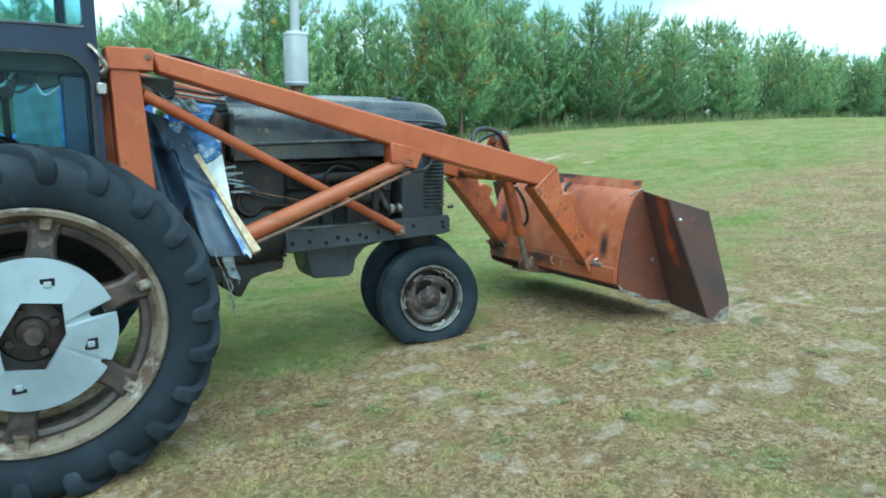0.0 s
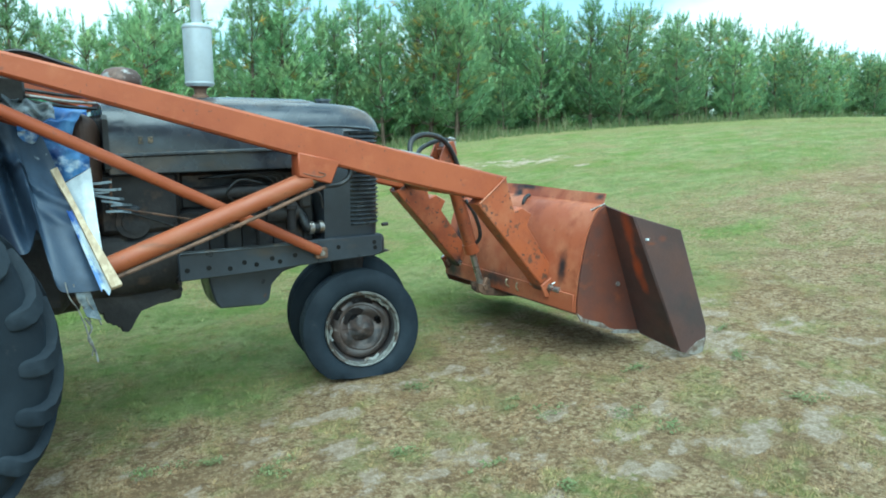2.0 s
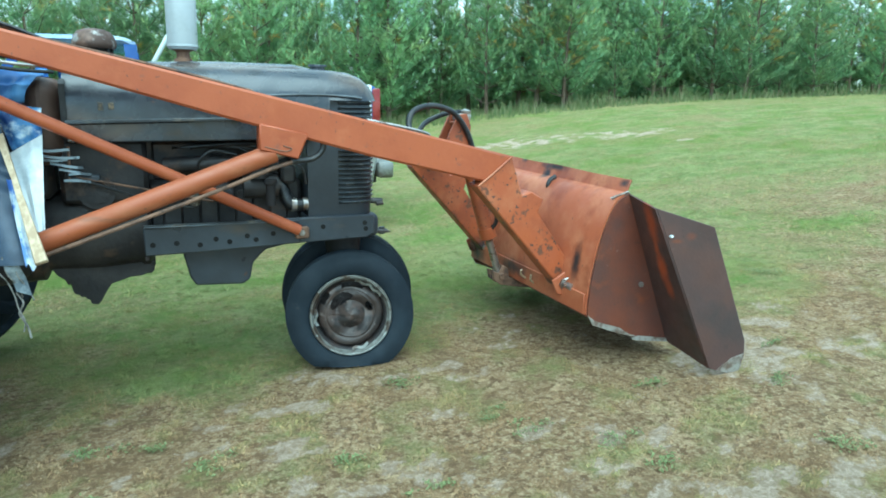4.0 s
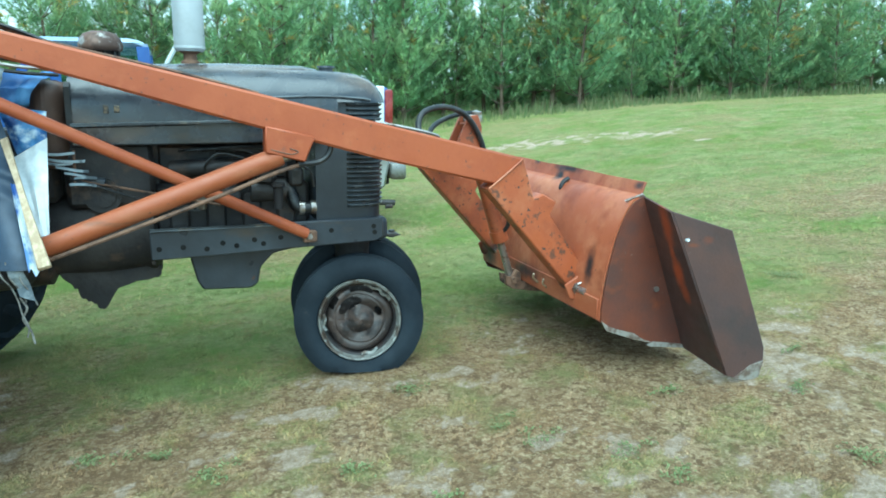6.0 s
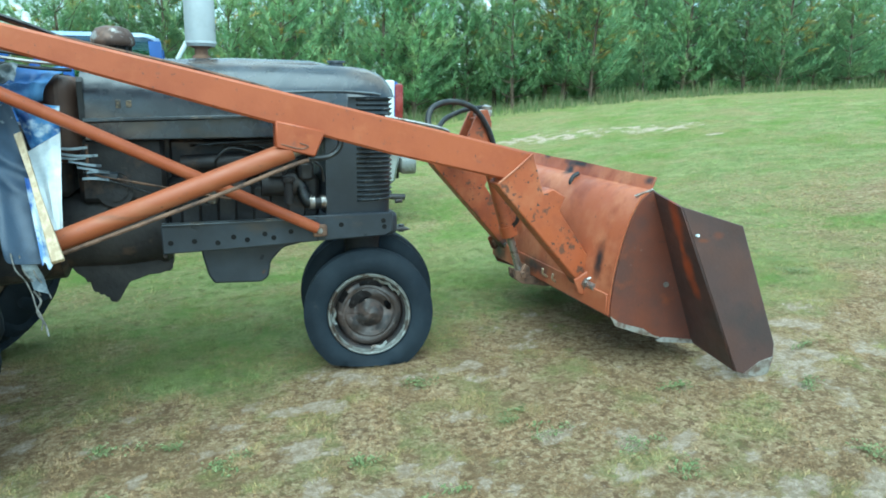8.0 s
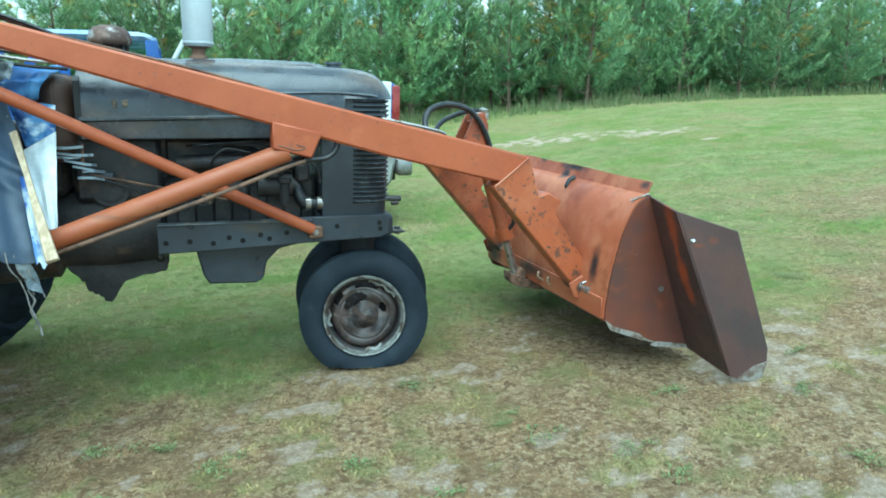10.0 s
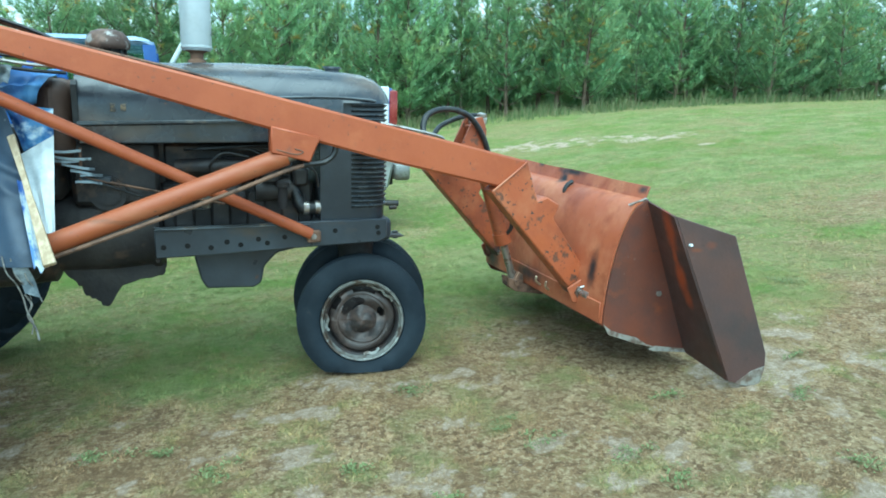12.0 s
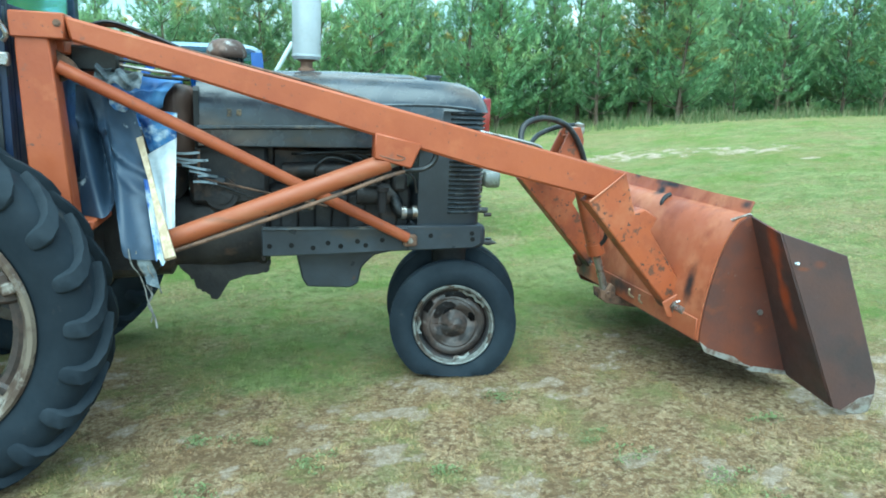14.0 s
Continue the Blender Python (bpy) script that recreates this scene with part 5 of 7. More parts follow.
def build_cab(T):
    x0, x1, yw, z0, z1 = -3.30, -1.865, 0.56, 0.98, 2.30
    cab = part("cab", box(B(), x0 - 0.03, x1 + 0.03, -yw - 0.03, yw + 0.03, z1, z1 + 0.09, 0.03, None, 2), "navy", T, "dark navy enclosed cab")
    for side in (-1, 1):
        ya, yb = sorted((side * yw, side * (yw - 0.035)))
        up = round_rect(-3.22, -1.915, 1.775, 2.25, 0.03)
        low = round_rect(-3.20, -1.905, 1.05, 1.655, 0.11)
        part("upper_side_panel", holed_panel(B(), round_rect(x0, x1, 1.715, z1, 0.004), up, ya, yb), "navy", cab)
        part("door_panel", holed_panel(B(), round_rect(x0, x1, z0, 1.715, 0.004), low, ya, yb), "navy", cab)
        bm = B()
        holed_panel(bm, round_rect(-3.215, -1.890, 1.035, 1.670, 0.12), low, side * yw, side * (yw + 0.012))
        part("window_seal", bm, "dark_trim", cab)
        clear(part("window_pane", box(B(), -3.22, -1.91, side * (yw - 0.02) - 0.003, side * (yw - 0.02) + 0.003, 1.77, 2.26, 0), "glass", cab))
        clear(part("window_pane", box(B(), -3.20, -1.90, side * (yw - 0.02) - 0.003, side * (yw - 0.02) + 0.003, 1.04, 1.66, 0), "glass", cab))
        part("window_trim", box(B(), -3.225, -1.91, side * yw - 0.006, side * yw + 0.008, 1.765, 1.778, 0.003), "trim_pale", cab)
    # front and rear walls with their panes
    for x, nm in ((x1, "windscreen"), (x0, "rear_window")):
        s = 1 if x == x1 else -1
        for ya, yb, za, zb in ((-yw + 0.035, -yw + 0.075, z0, z1), (yw - 0.075, yw - 0.035, z0, z1), (-yw + 0.075, yw - 0.075, z0, 1.73 if s > 0 else 1.25), (-yw + 0.075, yw - 0.075, 2.22, z1)):
            xa, xb = sorted((x, x - s * 0.04))
            part("cab_wall", box(B(), xa, xb, ya, yb, za, zb, 0.006), "navy", cab)
        clear(part(nm, box(B(), x - s * 0.02 - 0.003, x - s * 0.02 + 0.003, -yw + 0.07, yw - 0.07, 1.72 if s > 0 else 1.24, 2.23, 0), "glass", cab))
    part("cab_floor", box(B(), x0, x1, -yw + 0.04, yw - 0.04, z0 - 0.04, z0 + 0.01, 0.01), "dark_trim", cab)
    # seat, wheel, dash inside
    bm = box(B(), -2.75, -2.32, -0.23, 0.23, 1.10, 1.22, 0.04, None, 2)
    box(bm, -2.80, -2.70, -0.23, 0.23, 1.18, 1.62, 0.04, None, 2)
    part("seat", bm, "dark_trim", cab, "dark padded seat")
    bm = lathe_z([(0.19, 0.0), (0.205, 0.012), (0.19, 0.024), (0.175, 0.012), (0.19, 0.0)], 0, 0, 28)
    tube(bm, (0, 0, 0.012), (0, 0, -0.45), 0.018, seg=10)
    for k in range(3):
        a = 2 * math.pi * k / 3
        tube(bm, (0, 0, 0.012), (0.19 * math.cos(a), 0.19 * math.sin(a), 0.012), 0.009, seg=8)
    bmesh.ops.transform(bm, matrix=Matrix.Translation((-2.34, 0, 1.40)) @ Matrix.Rotation(radians(-35), 4, "Y"), verts=bm.verts)
    part("steering_wheel", bm, "dark_trim", cab)
    bm = box(B(), -2.02, -1.92, -0.45, 0.45, 1.18, 1.27, 0.02)
    box(bm, -2.0, -1.93, -0.12, 0.12, 1.0, 1.20, 0.02)
    part("dashboard", bm, "dark_trim", cab)
    part("header_shelf", box(B(), -2.6, x1 - 0.045, -0.48, 0.48, 1.585, 1.665, 0.01), "dark_trim", cab)
    for x, w, h, y in ((-2.30, 0.10, 0.05, -0.40), (-2.18, 0.07, 0.10, -0.36), (-2.06, 0.09, 0.06, -0.42), (-2.42, 0.08, 0.08, -0.30)):
        m = Matrix.Translation((x, y, 1.585)) @ Matrix.Rotation(0.5 * math.sin(40 * x), 4, "Y")
        part("header_switch_box", box(B(), -w / 2, w / 2, -0.03, 0.03, -h, 0.01, 0.008, m), "dark_trim", cab)
    for k in range(4):
        x = -2.40 + 0.10 * k
        part("loose_wire", hose(B(), [(x, -0.43, 1.585), (x + 0.03, -0.45, 1.53 - 0.01 * k), (x + 0.09, -0.44, 1.535), (x + 0.13, -0.43, 1.585)], 0.006, 6), "pale_wire" if k % 2 else "dark_trim", cab)
    part("inner_panel", box(B(), -2.005, x1 - 0.045, -0.50, -0.44, 1.0, 1.58, 0.01), "navy", cab)
    part("door_post", box(B(), -2.20, -2.165, 0.49, 0.52, 1.0, 1.60, 0.006), "navy", cab)
    part("inner_fender", plate(B(), [(-2.9, 1.0), (-2.9, 1.36), (-2.30, 1.36), (-2.15, 1.30), (-2.02, 1.20), (-1.98, 1.0)], 0.30, 0.42, 0.02), "navy", cab)
    part("grab_hook", hose(B(), [(-1.90, -0.575, 1.70), (-1.868, -0.60, 1.66), (-1.845, -0.60, 1.615), (-1.86, -0.585, 1.59)], 0.010, 8), "steel_rod", cab)
    part("door_latch", box(B(), -1.885, -1.845, -0.60, -0.565, 1.50, 1.55, 0.006), "steel_rod", cab)


build_tractor()


# ---- loader ----
def build_loader():
    L = thing("front_loader", (-1.0, 0, 0.7), "orange painted farm loader frame with worn arms, bolted to the tractor", "loader")
    for side in (-1, 1):
        y = lambda a: -a if side < 0 else (a - 0.16 if a > 0.43 else a)
        lohi = lambda a, b: sorted((y(a), y(b)))
        # mast column and its cap
        mast = part("mast", plate(B(), [(-1.827, 1.612), (-1.712, 1.612), (-1.662, 0.915), (-1.808, 0.915)], *lohi(0.47, 0.58), 0.006), "orange", L, "upright orange steel mast")
        part("mast_foot", box(B(), -1.83, -1.60, *lohi(0.20, 0.57), 0.885, 0.922, 0.006), "orange", mast)
        part("mast_bracket", box(B(), -1.82, -1.64, *lohi(0.16, 0.42), 0.66, 0.886, 0.008), "grease", mast)
        part("mast_cap", box(B(), -1.838, -1.655, *lohi(0.455, 0.592), 1.606, 1.699, 0.005), "orange", mast, "orange cap plate with pivot pin")
        bm = tube(B(), (-1.677, y(0.592), 1.662), (-1.677, y(0.600), 1.662), 0.009, seg=6)
        tube(bm, (-1.677, y(0.588), 1.662), (-1.677, y(0.595), 1.662), 0.014, seg=16)
        part("pivot_pin", bm, "rust_metal", mast)
        # brace
        bm = tube(B(), (-1.70, y(0.535), 1.510), (-0.285, y(0.285), 0.787), 0.0255, seg=20)
        br = part("brace", bm, "orange", L, "slanting orange tube brace")
        part("brace_lug", box(B(), -0.30, -0.235, *lohi(0.255, 0.29), 0.745, 0.80, 0.006), "rust_metal", br, "rusty bolted lug")
        part("brace_bolt", tube(B(), (-0.272, y(0.285), 0.775), (-0.272, y(0.305), 0.775), 0.014, seg=6), "steel_rod", br)
        part("brace_ear", plate(B(), [(-1.72, 1.58), (-1.655, 1.535), (-1.625, 1.49), (-1.70, 1.45)], *lohi(0.49, 0.505), 0.003), "rust_metal", br)
        # lift arm
        bm = plate(B(), [(-1.658, 1.691), (0.690, 1.150), (0.656, 1.004), (0.0, 1.153), (-0.63, 1.321), (-1.22, 1.486), (-1.64, 1.602)], *lohi(0.478, 0.58), 0.010)
        arm = part("lift_arm", bm, "orange", L, "long orange box-section lift arm with chipped paint")
        lo, hi = lohi(0.474, 0.584)
        part("arm_leg", plate(B(), [(0.505, 1.008), (0.686, 1.152), (0.75, 0.958), (0.80, 0.977), (0.875, 0.935), (0.842, 0.872), (1.055, 0.585), (1.075, 0.52), (1.055, 0.445), (1.0, 0.455), (0.955, 0.515)], lo, hi, 0.006), "orange_chipped", arm, "bent orange arm end with worn edge")
        part("elbow_weld", hose(B(), [(0.510, y(0.585), 1.012), (0.60, y(0.586), 1.082), (0.684, y(0.585), 1.150)], 0.005, 6), "orange_worn", arm)
        bm = plate(B(), [(-0.497, 1.19), (-0.494, 1.30), (-0.29, 1.255), (-0.306, 1.221), (-0.336, 1.15)], *lohi(0.495, 0.588), 0.006)
        part("cylinder_bracket", bm, "orange", arm, "orange bracket under the arm")
        part("bracket_weld", hose(B(), [(-0.475, y(0.588), 1.205), (-0.43, y(0.590), 1.192), (-0.39, y(0.590), 1.185), (-0.365, y(0.589), 1.195), (-0.40, y(0.590), 1.208)], 0.0025, 6), "rust_metal", arm)
        # lift cylinder
        bm = tube(B(), (-1.345, y(0.545), 0.832), (-0.43, y(0.545), 1.176), 0.041, seg=24)
        cyl = part("lift_cylinder", bm, "orange_grimy", L, "grimy orange hydraulic lift cylinder")
        bm = tube(B(), (-0.44, y(0.545), 1.172), (-0.40, y(0.545), 1.187), 0.033, seg=16)
        part("cylinder_rod", bm, "steel_rod", cyl)
        bm = tube(B(), (-1.35, y(0.53), 0.830), (-1.35, y(0.20), 0.830), 0.028, seg=16)
        part("cylinder_pivot", bm, "grease", cyl)
        bm = hose(B(), [(-1.33, y(0.575), 0.79), (-1.0, y(0.572), 0.905), (-0.68, y(0.57), 1.02), (-0.46, y(0.565), 1.105), (-0.33, y(0.555), 1.145)], 0.0085, 8)
        part("hydraulic_pipe", bm, "rust_metal", cyl, "thin rusty hydraulic pipe")
        bm = hose(B(), [(-0.36, y(0.556), 1.14), (-0.27, y(0.55), 1.15), (-0.225, y(0.55), 1.19), (-0.225, y(0.55), 1.25)], 0.013, 8)
        part("hydraulic_hose", bm, "black_hose", cyl)
        bm = tube(B(), (1.0, y(0.45), 0.50), (1.0, y(0.70), 0.50), 0.02, seg=12)
        tube(bm, (1.0, y(0.60), 0.50), (1.0, y(0.625), 0.50), 0.032, seg=6)
        part("arm_pin", bm, "steel_rod", arm, "bare steel pivot pin")
        part("pin_washer", tube(B(), (1.0, y(0.586), 0.50), (1.0, y(0.596), 0.50), 0.044, seg=20), "rust_metal", arm)
        part("pin_nut", tube(B(), (1.055, y(0.60), 0.475), (1.055, y(0.635), 0.475), 0.022, seg=6), "steel_rod", arm)
        part("pin_keeper", hose(B(), [(0.985, y(0.64), 0.53), (1.03, y(0.66), 0.545), (1.06, y(0.65), 0.50), (1.02, y(0.645), 0.462)], 0.006, 6), "steel_rod", arm)
    # cross tube and tilt cylinder
    part("cross_tube", tube(B(), (0.60, -0.48, 1.07), (0.60, 0.32, 1.07), 0.045, seg=20), "orange_chipped", L)
    part("mast_cross_beam", box(B(), -1.80, -1.69, -0.47, 0.31, 1.56, 1.66, 0.006), "orange", L)
    bm = plate(B(), [(0.50, 1.10), (0.60, 1.33), (0.655, 1.335), (0.68, 1.27), (0.665, 1.06), (0.56, 1.03)], -0.115, -0.10, 0.003)
    plate(bm, [(0.50, 1.10), (0.60, 1.33), (0.655, 1.335), (0.68, 1.27), (0.665, 1.06), (0.56, 1.03)], 0.0, 0.015, 0.003)
    part("tilt_bracket", bm, "orange_chipped", L, "pair of orange bracket plates")
    bm = tube(B(), (0.625, -0.05, 1.30), (0.835, -0.045, 0.66), 0.042, seg=24)
    tilt = part("tilt_cylinder", bm, "orange_chipped", L, "worn bucket tilt cylinder")
    part("tilt_gland", tube(B(), (0.822, -0.045, 0.70), (0.842, -0.045, 0.64), 0.048, seg=24), "orange", tilt)
    part("tilt_rod", tube(B(), (0.835, -0.045, 0.66), (0.918, -0.042, 0.415), 0.021, seg=16), "steel_rod", tilt, "bare steel rod")
    bm = lathe_z([(0.001, 1.325), (0.03, 1.325), (0.034, 1.335), (0.034, 1.35), (0.001, 1.36)], 0.665, -0.06, 16)
    box(bm, 0.61, 0.69, -0.095, -0.01, 1.295, 1.335, 0.008)
    part("tilt_fitting", bm, "steel_rod", tilt, "bright steel hose fitting")
    bm = hose(B(), [(0.27, -0.30, 1.21), (0.33, -0.22, 1.23), (0.42, -0.12, 1.29), (0.55, -0.08, 1.335), (0.66, -0.06, 1.345)], 0.013, 8)
    part("hydraulic_hose", bm, "black_hose", tilt, "black looping hydraulic hose")
    bm = hose(B(), [(0.40, -0.32, 1.20), (0.315, -0.30, 1.215), (0.275, -0.26, 1.27), (0.31, -0.22, 1.345), (0.43, -0.18, 1.375), (0.56, -0.15, 1.34), (0.65, -0.13, 1.24), (0.70, -0.12, 1.12), (0.735, -0.11, 1.0)], 0.015, 10)
    part("hydraulic_hose", bm, "black_hose", tilt, "black looping hydraulic hose")
    bm = hose(B(), [(0.75, -0.10, 0.98), (0.80, -0.12, 0.90), (0.85, -0.11, 0.80), (0.86, -0.10, 0.74), (0.845, -0.08, 0.70)], 0.012, 8)
    part("hydraulic_hose", bm, "black_hose", tilt)
    # control lines over the near arm back to the cab
    for k in range(3):
        o = 0.018 * k
        bm = hose(B(), [(-1.85, -0.36 + o, 1.56 + o), (-1.70, -0.40 + o, 1.62), (-1.55, -0.43 + o, 1.69 - o * 0.3), (-1.40, -0.44 + o, 1.655 - o * 0.3), (-1.28, -0.44 + o, 1.610), (-1.20, -0.42 + o, 1.575), (-1.14, -0.36 + o, 1.53)], 0.008, 6)
        part("hydraulic_hose", bm, "rust_metal" if k else "black_hose", L)
    part("hydraulic_pipe", hose(B(), [(-1.30, -0.44, 1.612), (-1.1, -0.45, 1.568), (-0.8, -0.455, 1.502), (-0.5, -0.455, 1.428)], 0.007, 6), "rust_metal", L, "thin rusty hydraulic pipe")
    part("hydraulic_pipe", hose(B(), [(0.0, -0.46, 1.312), (0.2, -0.455, 1.275), (0.30, -0.44, 1.25), (0.33, -0.40, 1.225)], 0.008, 6), "steel_rod", L)
    for k in range(3):
        z = 1.50 + 0.022 * k
        bm = hose(B(), [(-1.80, -0.30, z + 0.02), (-1.55, -0.33, z + 0.01), (-1.38, -0.30, z - 0.01), (-1.26, -0.24, z - 0.015)], 0.008, 6)
        part("control_rod", bm, "steel_rod" if k == 1 else "black_hose", L)
    part("control_valve", box(B(), -1.70, -1.52, -0.36, -0.22, 1.50, 1.60, 0.01), "dark_trim", L, "dark control valve block")


build_loader()


# ---- bucket ----
def build_bucket():
    K = thing("loader_bucket", (1.2, 0, 0.2), "wide orange and rust-brown steel bucket hung low on the loader arms", "bucket")
    back = [(1.195, 0.985), (1.135, 0.955), (1.085, 0.87), (1.045, 0.75), (1.015, 0.60), (1.0, 0.47), (1.0, 0.40)]
    line = [(p.x, p.z) for p in smooth_line([(x, 0, z) for x, z in back], 4)]
    w, IN = 0.826, 0.33
    bm = B()
    loops = []
    for i, (x, z) in enumerate(line):
        a, b = line[max(i - 1, 0)], line[min(i + 1, len(line) - 1)]
        t = Vector((b[0] - a[0], 0, b[1] - a[1])).normalized()
        n = Vector((-t.z, 0, t.x))
        p = Vector((x, 0, z))
        loops.append([p + Vector((0, -w, 0)), p + Vector((0, w - IN, 0)), p + n * -0.008 + Vector((0, w - IN, 0)), p + n * -0.008 + Vector((0, -w, 0))])
    rings(bm, loops)
    part("back_sheet", bm, "orange_worn", K, "curved orange back sheet with black scuffs")
    part("top_lip", slab(B(), [(1.193, -0.81, 0.982), (1.193, 0.81 - IN, 0.982), (1.218, 0.81 - IN, 1.060), (1.221, 0.10, 1.052), (1.217, -0.12, 1.058), (1.219, -0.50, 1.049), (1.218, -0.81, 1.050)], 0.010, 0.002), "orange_worn", K, "upright orange spill guard, bent and scuffed")
    part("bottom_strip", slab(B(), [(0.992, -0.815, 0.50), (0.992, 0.815 - IN, 0.50), (0.992, 0.815 - IN, 0.40), (0.992, -0.815, 0.40)], 0.012, 0.002), "orange_worn", K)
    part("floor_plate", slab(B(), [(1.0, -0.826, 0.395), (1.0, 0.826 - IN, 0.395), (1.47, 0.86 - IN, 0.245), (1.47, -0.86, 0.245)], 0.012), "rust_steel", K, "rusty bucket floor")
    bm = slab(B(), [(1.42, -0.85, 0.248), (1.42, 0.85 - IN, 0.248), (1.56, 0.87 - IN, 0.205), (1.56, -0.87, 0.205)], 0.016, 0.003)
    part("cutting_edge", bm, "rust_dark", K, "worn brown cutting edge")
    line_x = lambda z: float(np.interp(z, [q[1] for q in reversed(line)], [q[0] for q in reversed(line)]))
    for side in (-1, 1):
        P = lambda x, y, z: (x, -y if side < 0 else y - IN, z)
        part("side_plate", slab(B(), [P(1.192, 0.832, 0.990), P(1.475, 0.86, 0.226), P(1.285, 0.84, 0.262), P(1.18, 0.84, 0.294), P(1.03, 0.835, 0.350), P(1.0, 0.832, 0.400)] + [P(x, 0.832, z) for x, z in reversed(line[3:-1])], 0.012), "rust_steel", K, "rust-brown side plate")
        part("side_wing", slab(B(), [P(1.194, 0.827, 0.988), P(1.18, 1.05, 0.950), P(1.49, 1.15, 0.180), P(1.475, 0.862, 0.226)], 0.010, 0.002), "rust_wing", K, "outward-bent rust-brown wing plate with remnants of orange paint")
        part("wing_end", slab(B(), [P(1.182, 1.052, 0.951), P(1.43, 1.155, 0.872), P(1.69, 1.16, 0.300), P(1.695, 1.16, 0.230), P(1.668, 1.16, 0.150), P(1.60, 1.157, 0.145), P(1.49, 1.152, 0.180)], 0.010, 0.002), "rust_dark", K, "grey-brown wing end plate")
        part("wear_strip", slab(B(), [P(1.615, 1.163, 0.22), P(1.692, 1.166, 0.235), P(1.668, 1.166, 0.150), P(1.60, 1.163, 0.146), P(1.53, 1.160, 0.165)], 0.006), "bright_steel", K, "scoured bright tip")
        part("wear_strip", slab(B(), [P(1.0, 0.836, 0.398), P(1.04, 0.838, 0.368), P(1.10, 0.841, 0.345), P(1.19, 0.844, 0.318), P(1.275, 0.847, 0.290), P(1.282, 0.848, 0.262), P(1.18, 0.845, 0.290), P(1.03, 0.839, 0.346)], 0.008), "bright_steel", K, "scraped bright lower edge")
        part("wear_strip", slab(B(), [P(1.262, 0.846, 0.252), P(1.30, 0.850, 0.266), P(1.47, 0.868, 0.240), P(1.478, 0.870, 0.220), P(1.285, 0.852, 0.242)], 0.010), "bright_steel", K, "scraped bright shoe under the side plate")
        part("wear_strip", slab(B(), [P(1.480, 0.868, 0.232), P(1.49, 1.148, 0.196), P(1.497, 1.150, 0.176), P(1.486, 0.868, 0.214)], 0.006), "bright_steel", K, "scraped bright lower edge of the wing")
        part("edge_bolt", tube(B(), P(1.29, 0.845, 0.535), P(1.29, 0.862, 0.535), 0.014, seg=6), "steel_rod", K)
        part("wing_bolt", tube(B(), P(1.245, 1.085, 0.825), P(1.243, 1.100, 0.828), 0.007, seg=6), "plastic_white", K, "white paint-daubed bolt")
        part("corner_weld", slab(B(), [P(1.11, 0.80, 0.965), P(1.135, 0.80, 0.957), P(1.20, 0.83, 0.99), P(1.185, 0.832, 0.999)], 0.010), "bright_steel", K, "bare pale bent corner")
        part("arm_ear", plate(B(), [(0.93, 0.52), (1.0, 0.56), (1.06, 0.66), (1.08, 0.48), (1.03, 0.43), (0.96, 0.45)], *sorted((-0.60, -0.615) if side < 0 else (0.44, 0.455)), 0.003), "orange_worn", K)
    bm = plate(B(), [(0.863, 0.445), (0.872, 0.392), (0.912, 0.362), (1.06, 0.335), (1.23, 0.318), (1.226, 0.372), (1.05, 0.388), (0.965, 0.40), (0.96, 0.455), (0.93, 0.475), (0.905, 0.43)], -0.085, -0.06, 0.003)
    plate(bm, [(0.863, 0.445), (0.872, 0.392), (0.912, 0.362), (1.06, 0.335), (1.23, 0.318), (1.226, 0.372), (1.05, 0.388), (0.965, 0.40), (0.96, 0.455), (0.93, 0.475), (0.905, 0.43)], -0.02, 0.005, 0.003)
    tube(bm, (0.918, -0.10, 0.415), (0.918, 0.02, 0.415), 0.018, seg=12)
    part("tilt_ear", bm, "rust_metal", K, "dirty grey tilt lever")
    bm = hose(B(), [(0.98, -0.25, 0.44), (0.94, -0.27, 0.47), (0.93, -0.29, 0.50)], 0.006, 6)
    hose(bm, [(0.99, -0.33, 0.43), (0.95, -0.36, 0.46), (0.945, -0.37, 0.49)], 0.006, 6)
    part("wire_scrap", bm, "board", K)
    bm = hose(B(), [(1.17, -0.20, 1.0), (1.14, -0.20, 0.985), (1.12, -0.205, 0.95), (1.145, -0.21, 0.925), (1.165, -0.21, 0.95)], 0.012, 8)
    part("lifting_hook", bm, "dark_trim", K, "black hook on the back sheet")


build_bucket()


# ---- sheets and board hung at the tractor's side ----
def fold(u, v, k):
    return 0.018 * math.sin(9 * u + 3 * v + k) + 0.012 * math.sin(17 * u - 5 * v + 2 * k) + 0.008 * math.sin(23 * v + 4 * u)


def lean(z):
    """How far out the sheet and its board hang at a height: they slope away from the engine downwards."""
    return -0.33 - 0.925 * max(0.0, 1.222 - z)


